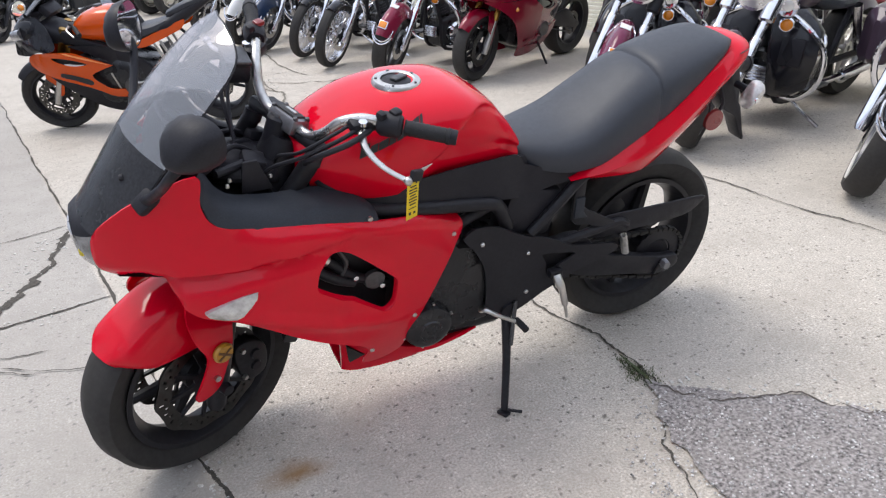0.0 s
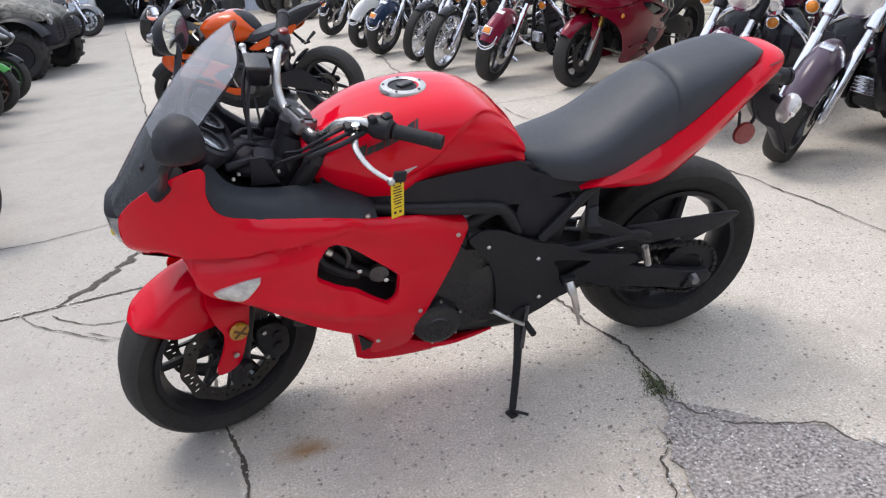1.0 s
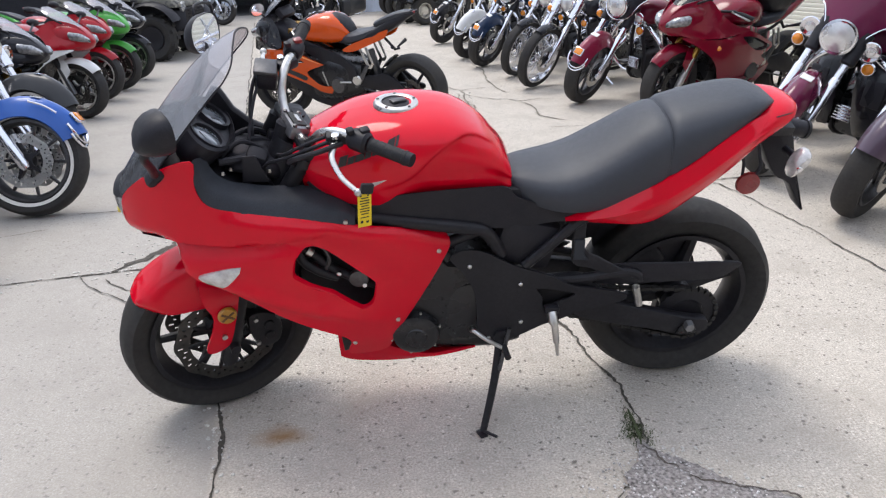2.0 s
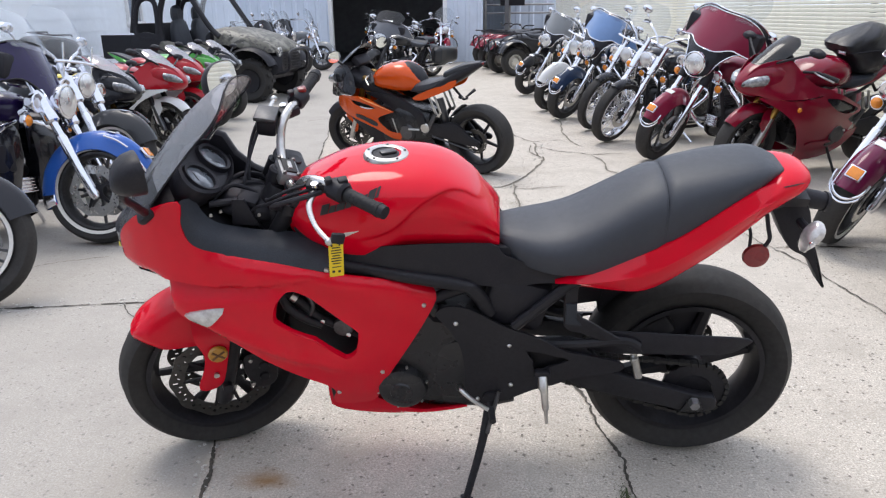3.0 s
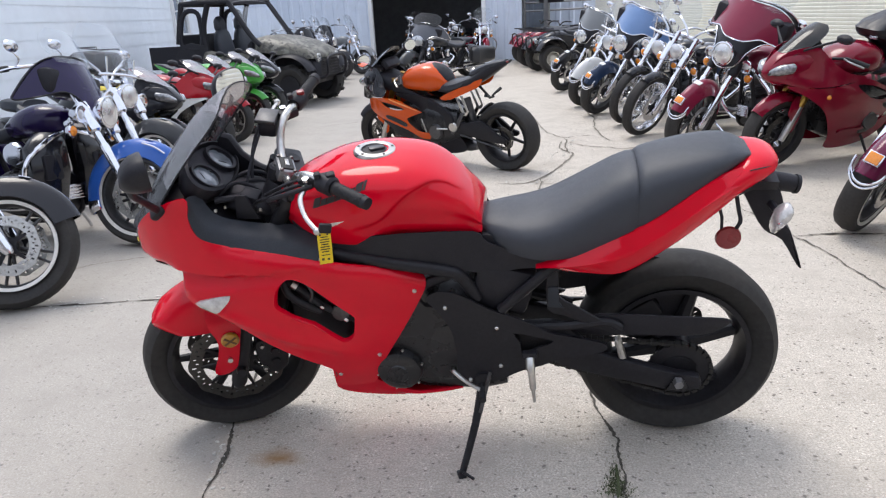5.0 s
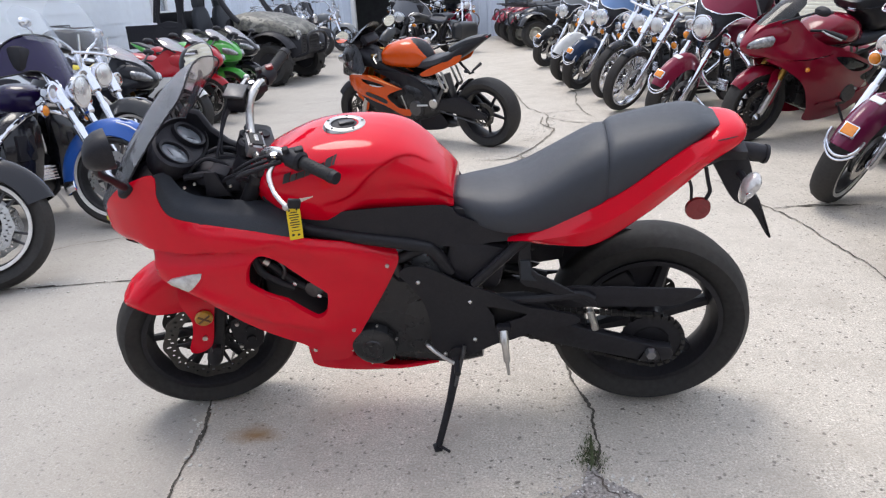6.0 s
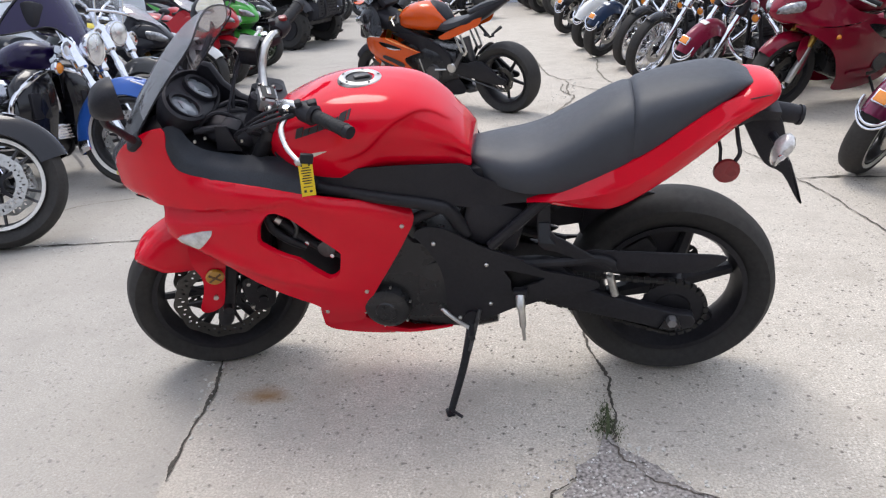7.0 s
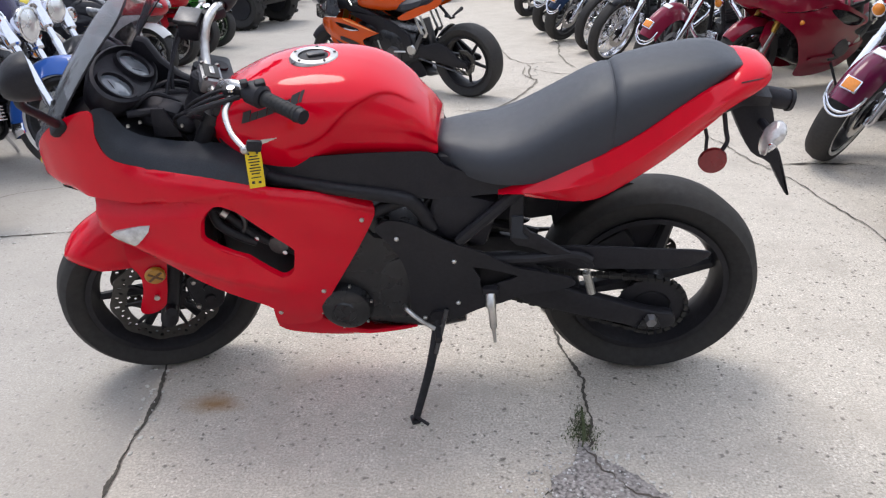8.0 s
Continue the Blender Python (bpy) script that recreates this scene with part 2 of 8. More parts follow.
def prism(outline, y0, y1, bevel=0.003, axis="Y"):
    """An outline in x, z given depth from y0 to y1, with rounded edges."""
    bm = bmesh.new()
    f = bm.faces.new([bm.verts.new((p[0], y0, p[1])) for p in outline])
    ext = bmesh.ops.extrude_face_region(bm, geom=[f])
    bmesh.ops.translate(bm, vec=(0, y1 - y0, 0), verts=[g for g in ext["geom"] if isinstance(g, bmesh.types.BMVert)])
    if bevel:
        rim = [e for e in bm.edges if abs(e.verts[0].co.y - e.verts[1].co.y) < 1e-7]
        bmesh.ops.bevel(bm, geom=rim, offset=bevel, segments=2, affect="EDGES", profile=0.5)
    return bm


def shell(outline, depth_of, thick=0.004, holes=(), step=0.03, side=-1):
    """A curved panel: an outline in x, z (with holes), bent to y = side * depth_of(x, z)."""
    bm = bmesh.new()
    edges = []
    for loop in (outline, *holes):
        vs = [bm.verts.new((p[0], 0, p[1])) for p in loop]
        edges += [bm.edges.new((vs[i], vs[(i + 1) % len(vs)])) for i in range(len(vs))]
    bmesh.ops.triangle_fill(bm, use_beauty=True, use_dissolve=False, edges=edges)
    xs = [v.co.x for v in bm.verts]
    zs = [v.co.z for v in bm.verts]
    for lo, hi, no in ((min(xs), max(xs), Vector((1, 0, 0))), (min(zs), max(zs), Vector((0, 0, 1)))):
        k = lo + step
        while k < hi:
            bmesh.ops.bisect_plane(bm, geom=bm.verts[:] + bm.edges[:] + bm.faces[:], dist=1e-5, plane_co=no * k, plane_no=no)
            k += step
    for v in bm.verts:
        v.co.y = side * depth_of(v.co.x, v.co.z)
    inner = bmesh.ops.duplicate(bm, geom=bm.verts[:] + bm.edges[:] + bm.faces[:])
    pairs = inner["vert_map"]
    rim = [e for e in bm.edges if e.is_boundary and e in set(bm.edges)]
    for f in [g for g in inner["geom"] if isinstance(g, bmesh.types.BMFace)]:
        f.normal_flip()
    for v in [g for g in inner["geom"] if isinstance(g, bmesh.types.BMVert)]:
        v.co.y -= side * thick
    made = set(g for g in inner["geom"] if isinstance(g, bmesh.types.BMEdge))
    for e in rim:
        if e in made:
            continue
        a, b = e.verts
        try:
            bm.faces.new((a, b, pairs[b], pairs[a]))
        except (ValueError, KeyError):
            pass
    return bm


def mirrored(bm):
    """A copy of the bmesh for the other side of the bike."""
    b = bm.copy()
    bmesh.ops.scale(b, vec=(1, -1, 1), verts=b.verts)
    bmesh.ops.reverse_faces(b, faces=b.faces)
    return b


def moved(bm, m):
    bm.transform(m)
    return bm


def bars(rows, depth, bm=None):
    """Flat little bars (x, z, width, height) proud of y = 0 by depth."""
    bm = bm or bmesh.new()
    for x, z, w, h in rows:
        box((x, -depth / 2, z), (w, depth, h), 0.0, bm=bm)
    return bm


# ---- wheels, lying in the x-z plane round their hub ----
def tyre_bm(R, rim, w, n=56):
    h = w / 2
    prof = [(rim, -h * 0.62), (rim + 0.012, -h * 0.72), (rim + (R - rim) * 0.45, -h * 0.97), (rim + (R - rim) * 0.68, -h), (R - (R - rim) * 0.12, -h * 0.72), (R - 0.006, -h * 0.4),
            (R, 0), (R - 0.006, h * 0.4), (R - (R - rim) * 0.12, h * 0.72), (rim + (R - rim) * 0.68, h), (rim + (R - rim) * 0.45, h * 0.97), (rim + 0.012, h * 0.72), (rim, h * 0.62), (rim - 0.006, 0)]
    return lathe(prof, n)


def rim_bm(rim, w, n=48):
    h = w * 0.36
    return lathe([(rim + 0.004, -h), (rim + 0.006, -h - 0.006), (rim - 0.008, -h - 0.006), (rim - 0.022, -h * 0.6), (rim - 0.03, 0), (rim - 0.022, h * 0.6), (rim - 0.008, h + 0.006), (rim + 0.006, h + 0.006), (rim + 0.004, h), (rim - 0.012, 0)], n)


def spoke_bm(rim, root, tip, depth, hub=0.05):
    """One cast spoke along +x."""
    rings = []
    for u in np.linspace(0, 1, 5):
        r = hub * 0.8 + (rim - 0.018 - hub * 0.8) * u
        wd = root + (tip - root) * u ** 0.7
        dp = depth * (1 - 0.35 * u)
        ring = []
        for q in range(8):
            b = 2 * math.pi * q / 8 + math.pi / 8
            ring.append((r, dp * max(-0.75, min(0.75, math.sin(b))), wd * max(-0.75, min(0.75, math.cos(b)))))
        rings.append(ring)
    return loft(rings)


def repeat(first, parent, m, count, twist=0.0):
    """Sets copies of a part round the hub at m, sharing its mesh."""
    for k in range(count):
        ob = first if k == 0 else new(first.name.split(".")[0], first.data)
        ob.parent = parent
        ob.matrix_basis = m @ Matrix.Rotation(2 * math.pi * k / count + twist, 4, "Y")


def wire_bm(rim, w, kind):
    """One wire spoke from hub to rim; kind 0 to 3 for its side and slant."""
    b = 0.42 if kind < 2 else -0.42
    y = w * 0.3 * (1 if kind % 2 else -1)
    return tube([(0.03 * math.cos(b), y, 0.03 * math.sin(b)), (rim - 0.015, y * 0.3, 0)], 0.0024, 5, 0)


def disc_bm(r0, r1, y, waves=10, n=100, holes=True, t=0.005):
    """A drilled brake disc with a wavy rim."""
    bm = bmesh.new()
    bands = [r0, r0 + (r1 - r0) * 0.28, r0 + (r1 - r0) * 0.5, r0 + (r1 - r0) * 0.75, r1]
    grid = []
    for k in range(n):
        a = 2 * math.pi * k / n
        wob = 1 + 0.028 * max(-0.6, math.cos(waves * a)) if waves else 1
        grid.append([(r * (wob if i >= 3 else 1), a) for i, r in enumerate(bands)])
    for side in (-1, 1):
        vs = [[bm.verts.new((r * math.cos(a), y + side * t / 2, r * math.sin(a))) for r, a in row] for row in grid]
        for k in range(n):
            for i in range(4):
                if holes and ((i == 1 and k % 4 == 0) or (i == 2 and k % 4 == 2)):
                    continue
                bm.faces.new((vs[k][i], vs[k][i + 1], vs[(k + 1) % n][i + 1], vs[(k + 1) % n][i]))
        if side == -1:
            low = vs
    for k in range(n):
        j = (k + 1) % n
        for i in (0, 4):
            bm.faces.new((low[k][i], low[j][i], vs[j][i], vs[k][i]))
    return bm


def disc_carrier(r, y, count=5, hub=0.045):
    """A star-shaped carrier that holds a brake disc."""
    pts = []
    for k in range(count):
        a = 2 * math.pi * k / count
        k5 = 5 / count
        for da, q in ((-0.5, hub), (-0.20, hub * 1.15), (-0.02, r), (0.10, r), (0.28, hub * 1.15)):
            pts.append((q * math.cos(a + da * k5), q * math.sin(a + da * k5)))
    return prism(pts, y - 0.004, y + 0.004, 0.0)


def wheel(parent, name, m, R, rim, w, style="six", rim_mat=None, discs=(), disc_r=0.15, whitewall=False, holes=True, n=56, disc_mat=None, twist=0.3, ring=0.66, arms=5):
    """A wheel with its tyre, rim and brake discs as parts; m places it in the bike."""
    rm = rim_mat or FRAME
    hub = part(name, moved(rim_bm(rim, w, 80 if n > 60 else 48), m), rm, parent)
    if style == "twin":
        part("hub", moved(lathe([(0.022, -0.04), (0.045, -0.038), (0.045, 0.038), (0.022, 0.04)], 24), m), rm, hub)
        for turn in (0.16, 0.44):
            repeat(part("spoke", spoke_bm(rim, 0.010, 0.009, 0.022), DARKSTEEL, hub), hub, m, 5, turn)
    elif style == "wire":
        part("hub", moved(lathe([(0.015, -w * 0.5), (0.034, -w * 0.45), (0.034, -w * 0.3), (0.022, -w * 0.2), (0.022, w * 0.2), (0.034, w * 0.3), (0.034, w * 0.45), (0.015, w * 0.5)], 20), m), rm, hub)
        for kind in range(4):
            repeat(part("wire_spoke", wire_bm(rim, w, kind), rm, hub), hub, m, 10, 2 * math.pi * kind / 40)
    else:
        count, root, tip, depth = {"six": (6, 0.022, 0.013, 0.020), "broad": (6, 0.034, 0.020, 0.040), "five": (5, 0.022, 0.014, 0.022), "three": (3, 0.03, 0.018, 0.025), "nine": (9, 0.014, 0.011, 0.018), "solid": (10, 0.02, 0.03, 0.014)}[style]
        part("hub", moved(lathe([(0.022, -depth * 1.7), (0.05, -depth * 1.6), (0.05, depth * 1.6), (0.022, depth * 1.7)], 24), m), rm, hub)
        repeat(part("spoke", spoke_bm(rim, root, tip, depth), rm, hub), hub, m, count, twist)
    part("tyre", moved(tyre_bm(R, rim, w, n), m), RUBBER, hub)
    if whitewall:
        for s in (-1, 1):
            r0, r1 = (rim - 0.014, rim + 0.004) if whitewall == "lip" else (rim + (R - rim) * 0.16, rim + (R - rim) * 0.36)
            y = s * w * 0.482
            part("whitewall", moved(lathe([(r0, y * 0.86), (r0, y * 0.90 + s * 0.003), (r1, y * 0.99 + s * 0.003), (r1, y * 0.9)], 48), m), WHITEWALL, hub, "white tyre sidewall band")
    for y in discs:
        part("brake_disc", moved(disc_bm(disc_r * ring, disc_r, y, 10 if holes else 0, 100, holes), m), disc_mat or DISC, hub, "drilled steel brake disc")
    for y in discs:
        part("disc_carrier", moved(disc_carrier(disc_r * (ring + 0.04), y, arms), m), FRAME, hub)
    return hub


# ---- the red bike in front: x runs from front to rear, y to its right, z up ----
LEAN = 12.5
bike = thing("sport_motorcycle", pose(0, 0, 0.004, LEAN, 0, 0), "glossy red faired sport motorcycle leaning on its side stand", "motorcycle")
XF, ZF, XR, ZR = 0.068, 0.280, 1.405, 0.290
AXIS = Vector((0.423, 0, 0.906)).normalized()
FOOT = Vector((XF - 0.1, 0, 0))
STEER = Matrix.Translation(FOOT) @ Matrix.Rotation(radians(27), 4, AXIS) @ Matrix.Translation(-FOOT)

# the rear wheel stands a little straighter than the body
REAR = pose(0, 0, 0.004, LEAN, 0, 0).inverted() @ pose(1.412, 0.012, 0.296, 9, 0, 0)


# the turned front wheel, and what is fixed to its axle
FRONT = pose(0, 0, 0.004, LEAN, 0, 0).inverted() @ pose(0.067, -0.040, 0.274, 12.6, 0, 25.4)
LOWER = FRONT @ Matrix.Translation((-XF, 0.012, -ZF))


def red_bike_front(b):
    # wheel, forks and fender turn with the bars
    wheel(b, "front_wheel", FRONT, 0.279, 0.203, 0.112, "six", FRAME, (-0.060, 0.060), 0.146, n=96, twist=0.0, ring=0.73, arms=10)
    SLIDE = Vector((0.20, 0, 0.98)).normalized()
    for s in (-1, 1):
        foot = Vector((XF + 0.006, s * 0.098, ZF))
        leg = part("fork_leg", moved(tube([foot - SLIDE * 0.075, foot - SLIDE * 0.06, foot + SLIDE * 0.05, foot + SLIDE * 0.30, foot + SLIDE * 0.31], [0.018, 0.024, 0.0245, 0.0235, 0.021], 16, 0), LOWER), FRAME, b, "satin black fork slider")
        part("fork_tube", tube([LOWER @ (foot + SLIDE * 0.29), STEER @ (Vector((XF, s * 0.098, ZF)) + AXIS * 0.655)], 0.0205, 14, 0), FRAME, leg)
        cal = part("brake_caliper", moved(prism(curve([(XF + 0.055, ZF + 0.070), (XF + 0.090, ZF + 0.082), (XF + 0.135, ZF + 0.060), (XF + 0.152, ZF + 0.020), (XF + 0.146, ZF - 0.032), (XF + 0.112, ZF - 0.050), (XF + 0.080, ZF - 0.036), (XF + 0.060, ZF + 0.010)], 3, True), s * 0.104, s * 0.052, 0.010), LOWER), FRAME, leg, "black two-piston brake caliper")
        for x, z in ((0.075, 0.062), (0.078, -0.024)):
            part("caliper_bolt", moved(lathe([(0, s * 0.006), (0.006, s * 0.005), (0.008, -s * 0.004), (0, -s * 0.004)], 10, "Y", (XF + x, s * 0.106, ZF + z), False), LOWER), STEEL, cal)
        for z in (0.034, -0.004):
            part("piston_cap", moved(lathe([(0, s * 0.005), (0.013, s * 0.004), (0.016, -s * 0.004), (0, -s * 0.004)], 16, "Y", (XF + 0.112, s * 0.106, ZF + z), False), LOWER), FRAME, cal)
        part("axle_nut", moved(lathe([(0, -0.012), (0.014, -0.012), (0.016, 0.008), (0, 0.01)], 12, "Y", foot + Vector((0, s * 0.03, 0)), False), LOWER), FRAME, leg)
    rings = []
    for a in np.linspace(37, 128, 36):
        e = math.sin(math.pi / 2 * min(1.0, (a - 34.5) / 12, (130 - a) / 14))
        hw = 0.086 * (0.35 + 0.65 * e)
        ra = radians(a)
        rim_r = along([(37, 0.245), (41, 0.222), (50, 0.188), (60, 0.166), (75, 0.150), (90, 0.148), (105, 0.165), (118, 0.200), (128, 0.235)], a)
        crown = 0.292 - 0.004 * (1 - e)
        ring = []
        for lift, k, order in ((0.0, 1.0, 1), (-0.005, 0.95, -1)):
            for v in np.linspace(-order, order, 19):
                r = crown + lift - (crown - rim_r) * abs(v) ** 3.4
                ring.append((XF + 0.004 - r * math.cos(ra), k * hw * math.sin(v * math.pi / 2) - 0.014, ZF - 0.004 + r * math.sin(ra)))
        rings.append(ring)
    fender = part("front_fender", moved(loft(rings), LOWER), RED, b, "glossy red front fender", 60)
    guard = curve([(0.0, 0.52), (0.03, 0.565), (0.080, 0.575), (0.118, 0.548), (0.090, 0.450), (0.072, 0.330), (0.056, 0.286), (0.018, 0.270), (-0.002, 0.290), (0.016, 0.360), (0.020, 0.420), (0.0, 0.470)], 5, True)
    for s in (-1, 1):
        arm = shell(guard, lambda x, z: along([(0.26, 0.116), (0.34, 0.134), (0.43, 0.152), (0.48, 0.140), (0.53, 0.108), (0.58, 0.072)], z), 0.006, (), 0.03, s)
        part("fork_guard", moved(arm, LOWER), RED, fender)
        part("bolt", moved(lathe([(0, 0.006), (0.006, 0.005), (0.008, -0.006), (0, -0.006)], 10, "Y", (0.047, s * 0.138, 0.338), False), LOWER), STEEL, fender)
        part("side_reflector", moved(lathe([(0, -0.007), (0.022, -0.006), (0.026, 0.0), (0.024, 0.007), (0, 0.007)], 24, "Y", (0.056, s * 0.160, 0.424), False), LOWER), DULLAMBER, fender, "round amber side reflector")
        for turn in (35, -35):
            part("reflector_rib", moved(box((0.056, s * 0.1672, 0.424), (0.040, 0.002, 0.006), 0.0005, (0, turn, 0)), LOWER), WORNAMBER, fender)

    # bars, grips and levers
    clampz = FOOT + AXIS * 0.975
    part("triple_clamp", moved(box(clampz, (0.075, 0.24, 0.03), 0.012, (0, 25, 0)), STEER), FRAME, b)
    for s in (-1, 1):
        top = Vector((XF, s * 0.098, ZF)) + AXIS * 0.655
        part("fork_cap", moved(tube([top - AXIS * 0.012, top + AXIS * 0.012], 0.021, 12, 0), STEER), FRAME, b)
        base = clampz + Vector((0.005, s * 0.06, 0.0))
        part("bar_riser", moved(tube([base - AXIS * 0.01, base + AXIS * 0.018], [0.021, 0.018], 12, 0), STEER), FRAME, b)
    half = [(0.360, 0.03, 0.904), (0.362, 0.070, 0.906), (0.370, 0.105, 0.932), (0.386, 0.132, 0.966), (0.412, 0.165, 0.981), (0.445, 0.205, 0.978)]
    pts = [(x, -y, z) for x, y, z in reversed(half)] + half
    part("handlebar", moved(tube(pts, 0.0108, 12, 5), STEER), STEEL, b, "silver tubular handlebar")
    clamp = part("bar_clamp", moved(box((0.361, 0.0, 0.906), (0.050, 0.078, 0.036), 0.007, (0, 25, 0)), STEER), CLAMP, b, "cast alloy handlebar clamp")
    part("clamp_cap", moved(box((0.369, 0.0, 0.9235), (0.034, 0.056, 0.006), 0.002, (0, 25, 0)), STEER), INK, clamp)
    part("clamp_mark", moved(box((0.3705, 0.0, 0.9267), (0.010, 0.030, 0.004), 0.001, (0, 25, 0)), STEER), STEEL, clamp)
    for s in (-1, 1):
        for dx in (-0.016, 0.016):
            part("clamp_bolt", moved(lathe([(0, 0.004), (0.0045, 0.003), (0.0055, -0.004), (0, -0.004)], 10, "Z", (0.369 + dx, s * 0.033, 0.924 - 0.45 * dx), False), STEER), DARKSTEEL, clamp)
    part("steering_head", tube([(0.235, -0.01, 0.62), (0.30, -0.01, 0.76), (0.352, -0.01, 0.875)], [0.070, 0.060, 0.038], 18, 0), FRAME, b)
    for s in (-1, 1):
        g0, g1 = Vector((0.432, s * 0.192, 0.979)), Vector((0.510, s * 0.312, 0.979))
        d = (g1 - g0)
        grip = part("grip", moved(tube([g0 + d * 0.36, g0 + d * 0.38, g0 + d * 0.95, g0 + d * 0.96, g1, g1 + d * 0.01], [0.0175, 0.0150, 0.0150, 0.0170, 0.0170, 0.013], 16, 0), STEER), GRIP, b, "black rubber grip")
        for k in range(7):
            u = 0.43 + 0.075 * k
            part("grip_rib", moved(tube([g0 + d * u, g0 + d * (u + 0.045)], 0.0156, 14, 0), STEER), GRIP, grip)
        part("bar_end", moved(tube([g1, g1 + d * 0.10], [0.0160, 0.0150], 14, 0), STEER), PLASTIC, grip)
        box_m = tube([g0 - d * 0.02, g0 + d * 0.05, g0 + d * 0.28, g0 + d * 0.33], [0.019, 0.025, 0.025, 0.019], 14, 0)
        sw = part("switch_housing", moved(box_m, STEER), PLASTIC, b)
        part("switch_button", moved(box(g0 + d * 0.16 + Vector((0.012, 0, 0.024)), (0.022, 0.02, 0.012), 0.004), STEER), REDLENS if s > 0 else PLASTIC, sw)
        part("switch_button", moved(box(g0 + d * 0.08 + Vector((-0.012, 0, 0.024)), (0.016, 0.018, 0.016), 0.004), STEER), PLASTIC, sw)
        # lever in front of the grip, bent with a ball end
        p0 = g0 + Vector((-0.035, s * -0.012, -0.012))
        lever = tube([p0, p0 + Vector((-0.022, s * 0.035, -0.010)), p0 + Vector((-0.022, s * 0.085, -0.026)), p0 + Vector((-0.006, s * 0.132, -0.036))], [0.0095, 0.0072, 0.0060, 0.0055], 10, 5, None, 0.7)
        lv = part("lever", moved(lever, STEER), STEEL, b, "bare alloy hand lever")
        ball = bmesh.new()
        bmesh.ops.create_uvsphere(ball, u_segments=14, v_segments=10, radius=0.0095)
        part("lever_ball", moved(moved(ball, Matrix.Translation(p0 + Vector((-0.005, s * 0.137, -0.036)))), STEER), STEEL, lv)
        part("lever_perch", moved(box(p0 + Vector((0.012, s * -0.012, 0.004)), (0.055, 0.035, 0.026), 0.008, (0, 0, s * 20)), STEER), PLASTIC, lv)
        part("pivot_bolt", moved(lathe([(0, -0.004), (0.009, -0.004), (0.009, 0.004), (0, 0.006)], 12, "Z", p0 + Vector((0.002, 0, 0.018)), False), STEER), CHROME, lv)
    # front brake reservoir
    rv = part("brake_reservoir", moved(box((0.352, 0.158, 0.955), (0.052, 0.062, 0.045), 0.010, (0, 8, -22)), STEER), PLASTIC, b, "black brake fluid reservoir")
    part("reservoir_lid", moved(box((0.352, 0.158, 0.982), (0.056, 0.066, 0.012), 0.004, (0, 8, -22)), STEER), DARKSTEEL, rv)
    # cables
    for y0, y1, x1, z1, r in ((-0.17, -0.05, 0.26, 0.80, 0.0045), (-0.15, -0.03, 0.30, 0.76, 0.004), (0.19, 0.06, 0.27, 0.78, 0.005), (0.16, 0.03, 0.25, 0.82, 0.004), (-0.19, -0.09, 0.33, 0.72, 0.006)):
        part("control_cable", moved(tube([(0.41, y0, 0.968), (0.35, y0 * 1.02, 0.965), (0.30, y0 * 0.75, 0.92), (x1, y1, 0.85), (x1 + 0.02, y1, z1 - 0.03)], r, 8, 5), STEER), PLASTIC, b)


RIM_LINE = [(-0.046, 0.790), (0.035, 0.857), (0.148, 0.902), (0.165, 0.797), (0.235, 0.768), (0.374, 0.748), (0.512, 0.712), (0.593, 0.690), (0.66, 0.664), (0.722, 0.634)]


def fairing_depth(x, z):
    w = along([(-0.08, 0.080), (-0.04, 0.112), (0.0, 0.137), (0.08, 0.172), (0.2, 0.200), (0.35, 0.214), (0.5, 0.200), (0.62, 0.160), (0.75, 0.110)], x)
    k = along([(0.25, 0.66), (0.35, 0.84), (0.45, 0.97), (0.58, 1.02), (0.66, 1.0), (0.76, 0.96), (0.92, 0.90)], z)
    # an undercut runs back from under the nose and dies out above the vent
    z1 = along([(0.0, 0.690), (0.10, 0.684), (0.19, 0.686), (0.27, 0.693), (0.36, 0.702), (0.45, 0.714)], x)
    z2 = along([(0.0, 0.640), (0.10, 0.640), (0.20, 0.648), (0.30, 0.658), (0.40, 0.668), (0.45, 0.672)], x)
    u = 0.036 * min(1, max(0, (x + 0.02) / 0.05)) * min(1, max(0, (0.47 - x) / 0.36)) ** 0.9
    cut = 0.0
    if z < z1:
        cut = -u * min(1, (z1 - z) / 0.008) * max(0, min(1, (z - z2) / (z1 - 0.008 - z2))) ** 0.8
    # the nose rounds in at its foot
    nose = -0.030 * (max(0, 0.715 - z) / 0.045) ** 2 * min(1, max(0, (0.075 - x) / 0.05))
    # a low shoulder runs from the front indicator to the vent's foot
    rib = 0.012 * math.exp(-((z - (0.60 - 0.42 * (x - 0.12))) / 0.020) ** 2) * min(1, max(0, (x - 0.08) / 0.1)) * min(1, max(0, (0.56 - x) / 0.1))
    # the panel behind the vent lies deeper, under a ledge that starts at the vent's top
    v = (z - 0.665) * 0.80 + (x - 0.43) * 0.60
    q = min(1, max(0, (x - 0.385 - 0.25 * max(0, z - 0.68)) / 0.045))
    hollow = -0.017 * q * q * (3 - 2 * q) * (1 if v < 0 else math.exp(-(v / 0.060) ** 2)) * min(1, max(0, (0.70 - x) / 0.16)) * min(1, max(0, (0.735 - z) / 0.07)) * min(1, max(0, (z - 0.40) / 0.14))
    edge = along(RIM_LINE, x) - z if x > 0.165 else 1
    roll = -0.020 * max(0, 1 - max(0, edge) / 0.030) ** 2 * min(1, max(0, (x - 0.165) / 0.08))
    return w * k + cut + nose + rib + hollow + roll


